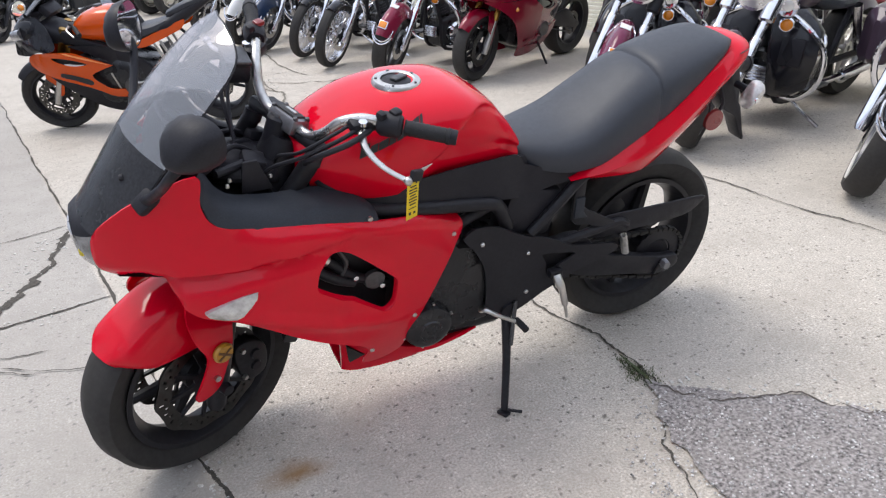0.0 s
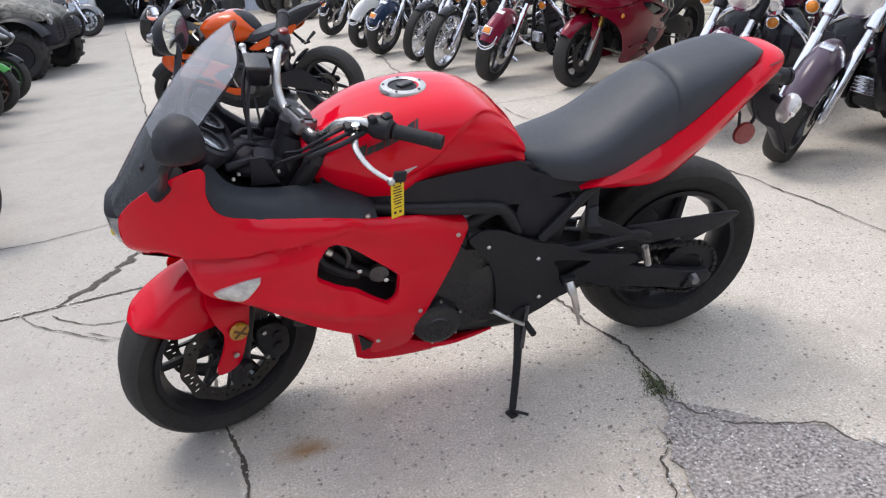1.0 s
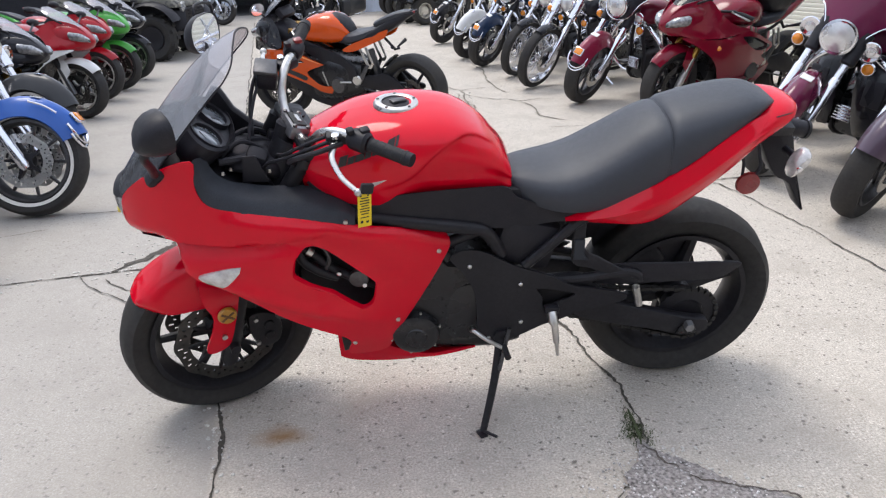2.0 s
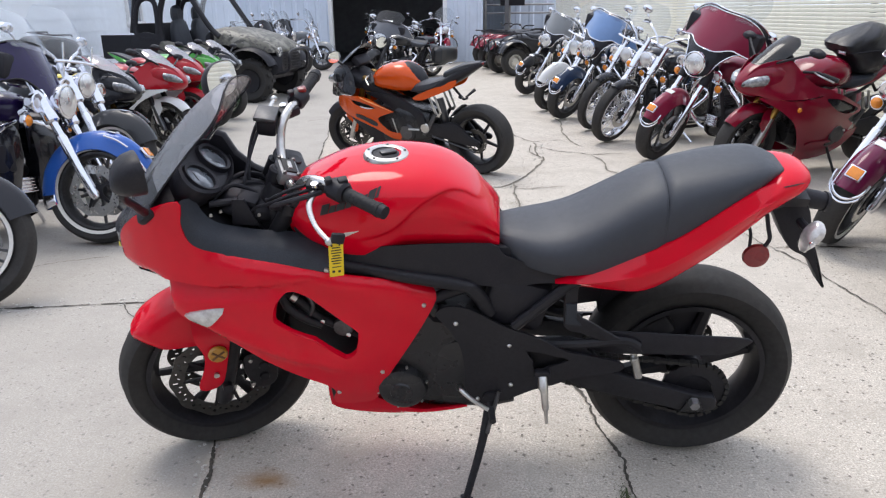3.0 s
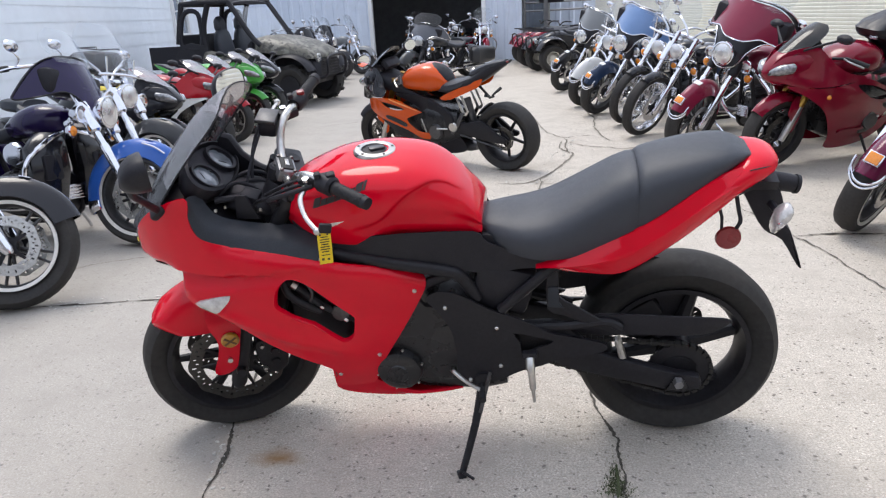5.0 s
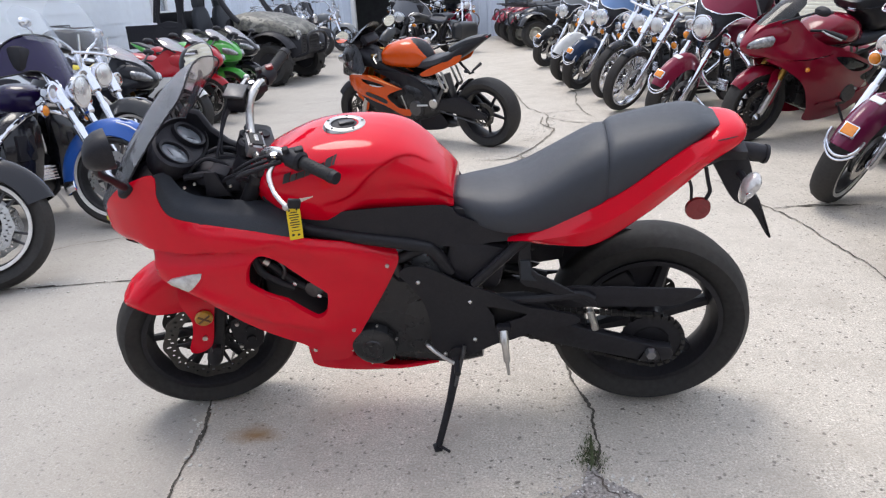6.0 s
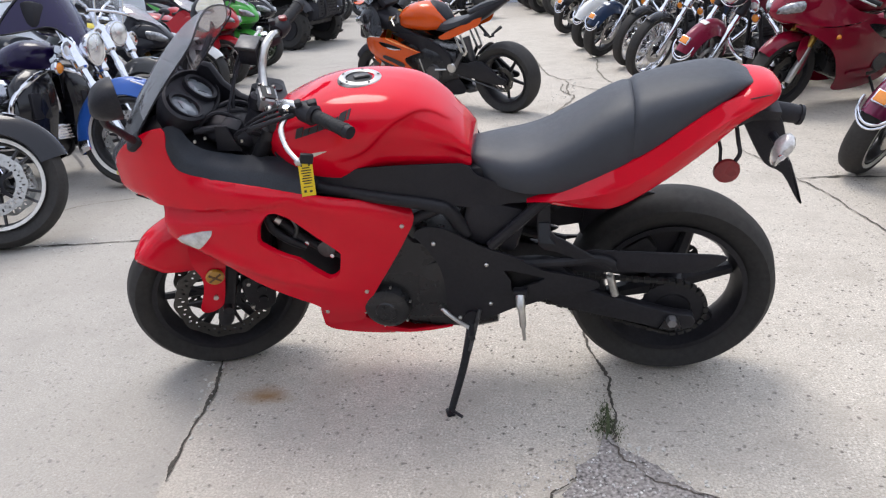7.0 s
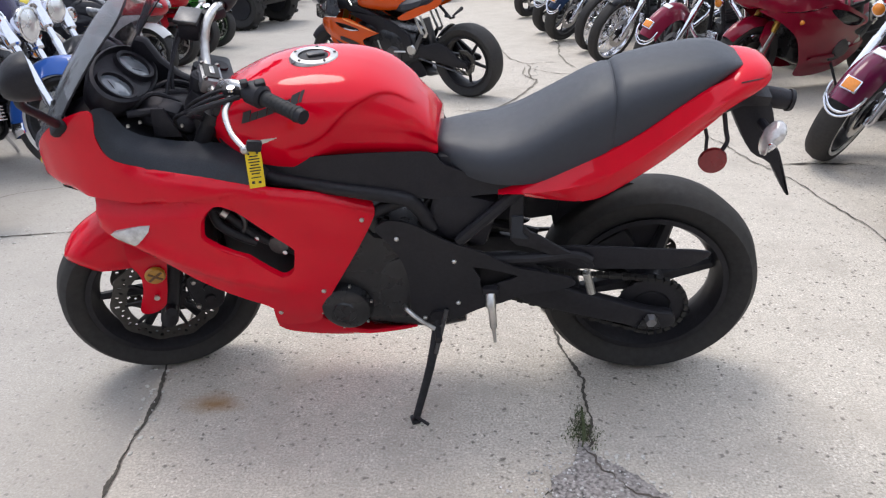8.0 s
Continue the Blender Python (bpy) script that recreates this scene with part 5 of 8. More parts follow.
# ---- ground ----
def concrete():
    m, t, p = nodes_of("weathered_concrete")
    speck, grit, stain, broad = noise_node(t, 150, 2, 0.7), noise_node(t, 62, 2, 0.5), noise_node(t, 3.2, 8, 0.68), noise_node(t, 0.5, 5, 0.6)
    c0 = mixed(t, ramp(t, speck.outputs[0], 0, 1, 0.34, 0.66), (0.315, 0.282, 0.238), (0.640, 0.585, 0.512))
    pits = t.nodes.new("ShaderNodeTexVoronoi")
    pits.inputs["Scale"].default_value = 44.0
    pc = t.nodes.new("ShaderNodeTexCoord")
    pw = t.nodes.new("ShaderNodeVectorMath")
    pw.operation = "MULTIPLY_ADD"
    pw.inputs[1].default_value = (0.02, 0.02, 0)
    t.links.new(grit.outputs["Color"], pw.inputs[0])
    t.links.new(pc.outputs["Object"], pw.inputs[2])
    t.links.new(pw.outputs[0], pits.inputs["Vector"])
    less = t.nodes.new("ShaderNodeMath")
    less.operation = "MULTIPLY"
    t.links.new(ramp(t, pits.outputs["Distance"], 1, 0, 0.13, 0.29), less.inputs[0])
    sep = t.nodes.new("ShaderNodeSeparateColor")
    t.links.new(pits.outputs["Color"], sep.inputs[0])
    t.links.new(ramp(t, sep.outputs[0], 0, 1.0, 0.44, 0.54), less.inputs[1])
    c1 = mixed(t, less.outputs[0], c0, (0.095, 0.082, 0.070))
    pale = t.nodes.new("ShaderNodeTexVoronoi")
    pale.inputs["Scale"].default_value = 95.0
    t.links.new(pw.outputs[0], pale.inputs["Vector"])
    psep = t.nodes.new("ShaderNodeSeparateColor")
    t.links.new(pale.outputs["Color"], psep.inputs[0])
    stones = t.nodes.new("ShaderNodeMath")
    stones.operation = "MULTIPLY"
    t.links.new(ramp(t, pale.outputs["Distance"], 1, 0, 0.18, 0.34), stones.inputs[0])
    t.links.new(ramp(t, psep.outputs[0], 0, 0.85, 0.66, 0.74), stones.inputs[1])
    c1a = mixed(t, stones.outputs[0], c1, (0.78, 0.73, 0.66))
    c1d = mixed(t, ramp(t, noise_node(t, 30.0, 4, 0.75).outputs[0], 0, 0.55, 0.50, 0.70), c1a, (0.30, 0.272, 0.236))
    c1b = mixed(t, ramp(t, noise_node(t, 9.0, 5, 0.7).outputs[0], 0, 0.35, 0.5, 0.72), c1d, (0.56, 0.505, 0.435))
    c2 = mixed(t, ramp(t, stain.outputs[0], 0, 0.62, 0.47, 0.66), c1b, (0.365, 0.326, 0.280))
    c3 = mixed(t, ramp(t, broad.outputs[0], 0, 0.40, 0.45, 0.7), c2, (0.50, 0.455, 0.400))
    # one rust stain beside the front wheel
    coord = t.nodes.new("ShaderNodeTexCoord")
    warp = noise_node(t, 9.0, 4)
    off = t.nodes.new("ShaderNodeVectorMath")
    off.operation = "MULTIPLY_ADD"
    off.inputs[1].default_value = (0.10, 0.10, 0)
    t.links.new(warp.outputs["Color"], off.inputs[0])
    t.links.new(coord.outputs["Object"], off.inputs[2])
    sub = t.nodes.new("ShaderNodeVectorMath")
    sub.operation = "SUBTRACT"
    sub.inputs[1].default_value = (0.238 + 0.05, -0.215 + 0.05, 0)
    t.links.new(off.outputs[0], sub.inputs[0])
    sc = t.nodes.new("ShaderNodeVectorMath")
    sc.operation = "MULTIPLY"
    sc.inputs[1].default_value = (1 / 0.085, 1 / 0.05, 0)
    t.links.new(sub.outputs[0], sc.inputs[0])
    ln = t.nodes.new("ShaderNodeVectorMath")
    ln.operation = "LENGTH"
    t.links.new(sc.outputs[0], ln.inputs[0])
    c4 = mixed(t, ramp(t, ln.outputs["Value"], 0.85, 0, 0.1, 1.25), c3, (0.27, 0.135, 0.035))
    # the slab west of the long joint is greyer and smoother than the other
    where = t.nodes.new("ShaderNodeSeparateXYZ")
    t.links.new(coord.outputs["Object"], where.inputs[0])
    side = t.nodes.new("ShaderNodeMath")
    side.operation = "MULTIPLY_ADD"
    side.inputs[1].default_value = 0.172
    t.links.new(where.outputs["Y"], side.inputs[0])
    t.links.new(where.outputs["X"], side.inputs[2])
    west = mixed(t, 0.55, c4, (0.300, 0.285, 0.267))
    c5 = mixed(t, ramp(t, side.outputs[0], 0, 1, -0.004, 0.012), west, c4)
    t.links.new(c5, p.inputs["Base Color"])
    p.inputs["Roughness"].default_value = 0.85
    t.links.new(ramp(t, stain.outputs[0], 0.75, 0.95), p.inputs["Roughness"])
    bump(t, p, speck.outputs[0], 0.35, 0.003)
    return m


CONCRETE = concrete()
CRACK = surface("dark_crack_dirt", (0.075, 0.066, 0.055), 0.95, 0, 80, 0.4, 0.03, 0.6)
ASPHALT = surface("crumbled_asphalt_patch", (0.235, 0.215, 0.208), 0.9, 0, 105, 0.85, 0.05, 1.0, 0.0, (0.31, 0.285, 0.265))
GRASS = surface("short_grass", (0.085, 0.105, 0.045), 0.7, 0, 90, 0.4, 0.1)

ground_bm = bmesh.new()
bmesh.ops.create_grid(ground_bm, x_segments=40, y_segments=40, size=400)
ground = part("ground", ground_bm, CONCRETE)
tagged(ground, "pale weathered concrete lot with cracks", "ground", kind="structure")


def crack(points, width, seed, name="crack", material=None, per=10, wob=0.012):
    """A ragged dark seam lying in the concrete, tapering at its ends."""
    rnd = random.Random(seed)
    z = 0.003 + 0.00015 * seed
    rough = curve([(x, y, z) for x, y in points], 8)
    length = sum((b - a).length for a, b in zip(rough, rough[1:]))
    far = max(p.y for p in rough)
    step = 0.012 if far < 2.6 else 0.02
    ps = curve([(x, y, z) for x, y in points], max(4, int(length / step / max(1, len(points) - 1))))
    bm = bmesh.new()
    left, right = [], []
    n = len(ps)
    run = 0.0
    for i, p in enumerate(ps):
        if i:
            run += (p - ps[i - 1]).length
        d = (ps[min(i + 1, n - 1)] - ps[max(i - 1, 0)]).normalized()
        nrm = Vector((-d.y, d.x, 0))
        e = min(1, run / (width * 4) + 0.05, (length - run) / (width * 4) + 0.05)
        q = Vector((run * 9, seed * 3.7, 0))
        fine = 1.0 if far < 2.6 or material else 0.15
        wave = noise.noise(Vector((run * 3, seed * 5.1, 0))) * 2.2 + (noise.noise(q * 2) * 0.9 + noise.noise(q * 6) * 0.4) * fine
        w = width * (1.0 if far < 2.6 else 0.55) * max(0.02, e) * max(0.18, 0.62 + 0.75 * noise.noise(q * 1.3) + rnd.uniform(-0.12, 0.12)) / 2
        p = p + nrm * wave * wob * min(1, max(0, e))
        left.append(bm.verts.new(p + nrm * w * rnd.uniform(0.8, 1.2)))
        right.append(bm.verts.new(p - nrm * w * rnd.uniform(0.8, 1.2)))
    for i in range(n - 1):
        bm.faces.new((left[i], left[i + 1], right[i + 1], right[i]))
    return part(name, bm, material or CRACK, ground)


# long saw-cut joint and its cross joint
crack([(0.12, -0.62), (0.10, -0.46), (0.055, -0.18), (0.0, 0.05), (-0.16, 1.05), (-0.34, 2.1)], 0.016, 1, per=14, wob=0.006)
crack([(-0.34, 2.1), (-0.72, 4.2), (-0.87, 5.05), (-1.6, 9.3), (-2.6, 15.0)], 0.028, 2, per=14, wob=0.010)
crack([(-3.6, 0.45), (-1.4, 0.925), (-1.28, 0.94), (-0.72, 1.04), (-0.30, 1.12), (-0.16, 1.13)], 0.020, 3, per=12, wob=0.006)
crack([(-0.72, 1.04), (-0.56, 1.25), (-0.44, 1.45), (-0.38, 1.8), (-0.34, 2.15)], 0.05, 4, per=10, wob=0.03)
crack([(-0.70, 0.98), (-0.60, 0.86), (-0.50, 0.80), (-0.38, 0.80)], 0.009, 5, per=8)
crack([(-1.2, 1.9), (-0.9, 1.95), (-0.6, 2.05), (-0.36, 2.1)], 0.010, 6)
# crack behind, through the rear wheel, to the patch
crack([(1.10, 0.62), (1.15, 0.40), (1.185, 0.23), (1.217, 0.06), (1.238, -0.06), (1.228, -0.19), (1.238, -0.30), (1.222, -0.40)], 0.013, 8, per=14, wob=0.018)
# far web of cracks
WORNCRACK = surface("worn_crack_dirt", (0.19, 0.17, 0.14), 0.95, 0, 60, 0.5, 0.03, 0.6)
crack([(0.80, 7.2), (0.97, 5.95), (1.06, 5.57), (1.18, 5.32), (1.30, 5.36), (1.46, 5.40), (1.64, 5.45)], 0.034, 9, material=WORNCRACK, wob=0.014)
crack([(1.47, 7.41), (1.51, 7.01), (1.55, 6.58), (1.53, 5.88), (1.55, 5.45), (1.61, 5.12), (1.65, 5.02)], 0.042, 10, material=WORNCRACK, wob=0.016)
crack([(1.18, 5.32), (1.21, 5.07), (1.19, 4.81), (1.21, 4.58), (1.26, 4.49), (1.22, 4.27), (1.16, 4.07), (1.14, 3.92), (1.05, 3.66), (0.97, 3.50), (0.90, 3.37), (0.77, 3.33), (0.62, 3.36)], 0.050, 11, material=WORNCRACK, wob=0.012)
crack([(1.16, 5.15), (1.14, 4.85), (1.18, 4.60), (1.25, 4.40)], 0.030, 26, material=WORNCRACK, wob=0.016)
crack([(1.21, 5.07), (1.30, 4.93), (1.45, 4.77), (1.59, 4.72), (1.68, 4.63), (1.86, 4.68), (2.03, 4.65)], 0.040, 12, material=WORNCRACK, wob=0.012)
crack([(1.68, 4.63), (1.73, 4.41), (1.75, 4.20), (1.74, 3.97), (1.82, 3.84), (1.95, 3.7)], 0.040, 13, material=WORNCRACK, wob=0.014)
crack([(0.90, 3.37), (1.04, 3.29), (1.20, 3.34), (1.37, 3.40)], 0.026, 17, material=WORNCRACK, wob=0.012)
crack([(0.97, 3.50), (0.99, 3.34), (0.98, 3.16), (1.02, 2.60)], 0.034, 27, material=WORNCRACK, wob=0.014)
for k, (x, y, w) in enumerate(((1.21, 4.95, 0.05), (1.20, 4.66, 0.06), (1.70, 4.62, 0.07), (1.80, 3.88, 0.08), (0.99, 3.42, 0.10), (1.46, 3.38, 0.04), (1.10, 3.98, 0.04))):
    crack([(x - w, y - 0.02), (x, y + 0.01), (x + w, y)], w * 0.7, 28 + k, "crack_spall", WORNCRACK, wob=0.004)
crack([(-2.27, 8.36), (-2.01, 8.48), (-1.69, 8.44)], 0.022, 18, wob=0.02)
crack([(-1.93, 4.51), (-1.44, 4.43), (-1.04, 4.38)], 0.010, 19, wob=0.015)
crack([(-0.83, 1.02), (-0.69, 0.86), (-0.41, 0.65)], 0.008, 20, wob=0.01)
crack([(-0.53, 0.75), (-0.38, 0.65), (-0.23, 0.60)], 0.007, 21, wob=0.01)
crack([(-1.59, 1.42), (-1.48, 1.54), (-1.24, 1.66)], 0.007, 22, wob=0.01)
crack([(1.70, 3.50), (1.91, 3.52), (2.24, 3.52), (2.53, 3.54)], 0.016, 23, wob=0.015)
crack([(1.96, 3.38), (1.96, 3.05), (2.02, 2.82), (2.2, 2.6)], 0.014, 24, wob=0.015)
crack([(2.2, 2.6), (2.36, 1.95), (2.45, 1.62), (2.50, 1.15), (2.57, 0.40), (2.63, -0.03), (2.72, -0.6)], 0.009, 14, per=14, wob=0.014)
crack([(2.36, 1.95), (2.6, 2.02), (2.9, 1.98)], 0.03, 15, wob=0.02)
crack([(-1.7, 6.6), (-1.3, 6.9), (-1.05, 7.0)], 0.02, 16, wob=0.03)


crack([(1.222, -0.40), (1.19, -0.47), (1.125, -0.53), (1.085, -0.57), (1.068, -0.63), (1.05, -0.69), (1.015, -0.76), (0.99, -0.86)], 0.010, 25, wob=0.014)


def asphalt_patch():
    rnd = random.Random(5)
    rim = curve([(a, b, 0) for a, b in ((1.215, -0.36), (1.25, -0.37), (1.30, -0.43), (1.42, -0.53), (1.53, -0.62), (1.63, -0.74), (1.9, -0.98), (2.3, -1.4), (2.0, -1.9), (1.3, -1.7), (1.12, -1.1), (1.10, -0.80), (1.12, -0.68), (1.10, -0.58), (1.15, -0.50))], 24, True)
    bm = bmesh.new()
    out = [bm.verts.new((p.x + 0.03 * noise.noise(p * 14) + rnd.uniform(-0.004, 0.004), p.y + 0.03 * noise.noise(p * 14 + Vector((7, 3, 0))) + rnd.uniform(-0.004, 0.004), 0.0075)) for p in rim]
    rim_edges = [bm.edges.new((out[i], out[(i + 1) % len(out)])) for i in range(len(out))]
    bmesh.ops.triangle_fill(bm, use_beauty=True, use_dissolve=False, edges=rim_edges)
    for face in bm.faces:
        if face.normal.z < 0:
            face.normal_flip()
    part("asphalt_patch", bm, ASPHALT, ground)
    # loose crumbs and pebbles standing out of the worn patch
    bm = bmesh.new()
    for k in range(2200):
        x, y = rnd.uniform(0.95, 1.9), rnd.uniform(-1.0, -0.38)
        if y > -0.36 - 0.78 * max(0, x - 1.22) - 0.02 or y > -0.36 - 1.05 * max(0, 1.18 - x):
            continue
        r = rnd.uniform(0.0015, 0.0045)
        s = bmesh.new()
        bmesh.ops.create_icosphere(s, subdivisions=1, radius=r)
        s.transform(Matrix.Translation((x, y, 0.0075 + r * 0.2)) @ Matrix.Diagonal((1, rnd.uniform(0.7, 1.2), 0.6, 1)))
        merge(bm, s)
    part("gravel_crumbs", bm, surface("patch_gravel", (0.50, 0.485, 0.475), 0.85, 0, 130, 0.8, 0.05), ground, kind="stuff")


asphalt_patch()
MOSS = surface("dark_green_moss", (0.055, 0.068, 0.028), 0.95, 0, 120, 0.5, 0.05, 1.0)
crack([(1.238, -0.20), (1.238, -0.26), (1.236, -0.32), (1.226, -0.37)], 0.040, 40, "moss_strip", MOSS, wob=0.006)
crack([(1.23, -0.37), (1.30, -0.44), (1.42, -0.535), (1.53, -0.625), (1.63, -0.745), (1.9, -0.985), (2.2, -1.3)], 0.008, 41, "patch_edge", surface("brown_patch_edge", (0.11, 0.092, 0.08), 0.95, 0, 60, 0.5, 0.03, 0.6), wob=0.034)


def chips():
    """Loose concrete crumbs lying along the broken edges."""
    rnd = random.Random(21)
    bm = bmesh.new()
    runs = [((-0.72, 1.04), (-0.34, 2.12), 0.07, 150), ((-1.4, 0.92), (-0.3, 1.12), 0.04, 90), ((0.97, 3.53), (1.25, 5.2), 0.08, 120), ((1.25, -0.38), (1.65, -0.76), 0.035, 160), ((0.10, -0.46), (0.0, 0.05), 0.015, 40), ((0.68, 3.43), (1.3, 3.3), 0.06, 70)]
    for (x0, y0), (x1, y1), spread, count in runs:
        for k in range(count):
            u = rnd.random()
            r = rnd.uniform(0.002, 0.0065)
            piece = bmesh.new()
            bmesh.ops.create_icosphere(piece, subdivisions=1, radius=r)
            piece.transform(Matrix.Translation((x0 + (x1 - x0) * u + rnd.gauss(0, spread), y0 + (y1 - y0) * u + rnd.gauss(0, spread), r * 0.35)) @ Matrix.Rotation(rnd.uniform(0, 6), 4, "Z") @ Matrix.Diagonal((rnd.uniform(0.8, 1.8), 1, 0.6, 1)))
            merge(bm, piece)
    part("concrete_crumbs", bm, surface("pale_concrete_crumbs", (0.58, 0.56, 0.52), 0.9, 0, 160, 0.35, 0.05), ground, kind="stuff")


chips()


def weeds():
    rnd = random.Random(9)
    bm = bmesh.new()
    for k in range(1100):
        if k < 900:
            y = rnd.gauss(-0.30, 0.045)
            x = 1.232 + rnd.gauss(0, 0.011 + 0.012 * math.exp(-((y + 0.32) / 0.04) ** 2))
        else:
            y = rnd.uniform(2.6, 3.0)
            x = 0.98 + rnd.gauss(0, 0.03)
        h, a = rnd.uniform(0.002, 0.008), rnd.uniform(0, 6.28)
        lean = Vector((math.cos(a), math.sin(a), 0)) * h * rnd.uniform(0.2, 0.9)
        side = Vector((-math.sin(a), math.cos(a), 0)) * rnd.uniform(0.0008, 0.002)
        b0 = Vector((x, y, 0.002))
        mid, tip = b0 + lean * 0.4 + Vector((0, 0, h * 0.6)), b0 + lean + Vector((0, 0, h))
        v = [bm.verts.new(p) for p in (b0 - side, b0 + side, mid + side * 0.7, tip, mid - side * 0.7)]
        bm.faces.new(v)
    w = part("weed_tuft", bm, GRASS)
    tagged(w, "small green weeds growing in the concrete crack", "weeds", kind="stuff")


weeds()


# ---- the bikes parked round the lot; each: x from front to rear, y to its right ----
def steer_about(front, rake, trail, degrees):
    axis = Vector((math.sin(radians(rake)), 0, math.cos(radians(rake))))
    foot = Vector((front - trail, 0, 0))
    return axis, Matrix.Translation(foot) @ Matrix.Rotation(radians(degrees), 4, axis) @ Matrix.Translation(-foot)


def arch(cx, cz, r, w, a0, a1, sag=0.05, count=16, taper=0.0):
    """A mudguard over a wheel, from angle a0 to a1 (0 points forward, 90 up)."""
    rings = []
    for i, a in enumerate(np.linspace(a0, a1, count)):
        ra = radians(a)
        u = i / (count - 1)
        hw = w * (1 - taper * abs(2 * u - 1) ** 3)
        outer = [(v, r - sag * abs(v) ** 2.4) for v in np.linspace(-1, 1, 9)]
        inner = [(v * 0.95, r - 0.006 - sag * abs(v) ** 2.4) for v in np.linspace(1, -1, 9)]
        rings.append([(cx - q * math.cos(ra), hw * v, cz + q * math.sin(ra)) for v, q in outer + inner])
    return loft(rings)


def body_loft(table, count=16, power=0.7, n=18):
    """A rounded body from rows (x, z top, z bottom, half width)."""
    rings = []
    for x in np.linspace(table[0][0], table[-1][0], count):
        zt, zb, w = along(table, x)
        c, h = (zt + zb) / 2, (zt - zb) / 2
        rings.append([(x, w * math.copysign(abs(math.cos(a)) ** power, math.cos(a)), c + h * math.copysign(abs(math.sin(a)) ** power, math.sin(a))) for a in (2 * math.pi * k / n for k in range(n))])
    return loft(rings)


def sport_bike(m, label, col, second=None, accent=None, steer=22.0, group="", rim_mat=None, fork_mat=None, screen=None, nose=None, wing=False, case=False, mirror=1.0):
    """A fully faired sport bike with a sharp nose and a raised tail. wing: an open black engine bay under a pointed side wing."""
    second, accent, nose = second or BLACKP, accent or col, nose or col
    b = thing("sport_motorcycle", m, label, "motorcycle", group)
    axis, S = steer_about(0.0, 24, 0.095, steer)
    wheel(b, "front_wheel", S @ pose(0, 0, 0.298), 0.298, 0.216, 0.12, "five", rim_mat or FRAME, (-0.062, 0.062), 0.155, n=40)
    wheel(b, "rear_wheel", pose(1.40, 0, 0.315), 0.315, 0.216, 0.185, "five", rim_mat or FRAME, (-0.08,), 0.11, n=40)
    for s in (-1, 1):
        foot = Vector((0, s * 0.1, 0.298))
        leg = part("fork_leg", moved(tube([foot - axis * 0.04, foot + axis * 0.03, foot + axis * 0.28], [0.024, 0.028, 0.022], 10, 0), S), STEEL if fork_mat else DARKSTEEL, b)
        part("fork_tube", moved(tube([foot + axis * 0.25, foot + axis * 0.62], 0.027, 10, 0), S), fork_mat or FRAME, leg)
        part("brake_caliper", moved(box((0.10, s * 0.078, 0.375), (0.05, 0.045, 0.10), 0.012, (0, 25, 0)), S), FRAME, leg)
        g0, g1 = Vector((0.36, s * 0.19, 0.90)), Vector((0.43, s * 0.335, 0.87))
        part("handlebar", moved(tube([Vector((0.31, s * 0.10, 0.885)), g0, g1], 0.011, 8, 0), S), FRAME, b)
        part("grip", moved(tube([g0.lerp(g1, 0.25), g1], 0.0175, 10, 0), S), GRIP, b)
        part("lever", moved(tube([g0 + Vector((-0.03, 0, 0)), g0 + Vector((-0.035, s * 0.06, -0.01)), g1 + Vector((-0.045, 0, -0.01))], 0.007, 6, 4), S), STEEL, b)
        head = Vector((0.14, s * 0.36, 1.08))
        part("mirror_stalk", tube([(0.02, s * 0.11, 0.96), (0.08, s * 0.25, 1.03), head], 0.009, 8), PLASTIC, b)
        rings = [[(head.x + x, head.y + k * 0.075 * mirror * math.cos(a), head.z + k * 0.036 * mirror ** 1.6 * math.sin(a)) for a in (2 * math.pi * q / 18 for q in range(18))] for x, k in ((-0.03, 0.4), (-0.015, 0.85), (0.005, 1.0), (0.01, 0.95))]
        mh = part("mirror_housing", loft(rings), PLASTIC, b)
        part("mirror_glass", loft([[(head.x + x, head.y + k * 0.07 * mirror * math.cos(a), head.z + k * 0.033 * mirror ** 1.6 * math.sin(a)) for a in (2 * math.pi * q / 18 for q in range(18))] for x, k in ((0.009, 0.98), (0.0125, 0.97))]), MIRROR, mh)
        part("fork_guard", moved(shell(curve([(-0.02, 0.50), (0.05, 0.60), (0.13, 0.58), (0.09, 0.40), (0.06, 0.33), (0.02, 0.34), (0.03, 0.42)], 4, True), lambda x, z: 0.115 - 0.5 * max(0, z - 0.53), 0.005, (), 0.05, s), S), accent, b)
    part("front_fender", moved(arch(0.0, 0.298, 0.334, 0.075, 38, 128, 0.055, 16, 0.25), S), PLASTIC if wing else accent, b)

    def depth(x, z):
        w = along([(-0.20, 0.03), (-0.12, 0.09), (0.0, 0.165), (0.12, 0.21), (0.3, 0.235), (0.6, 0.225), (0.8, 0.19), (1.0, 0.15)], x)
        k = along([(0.15, 0.55), (0.3, 0.82), (0.5, 1.0), (0.7, 1.0), (0.82, 0.88), (0.96, 0.68)], z)
        return w * k + 0.014 * math.exp(-((z - 0.66 + 0.22 * (x - 0.4)) / 0.035) ** 2)
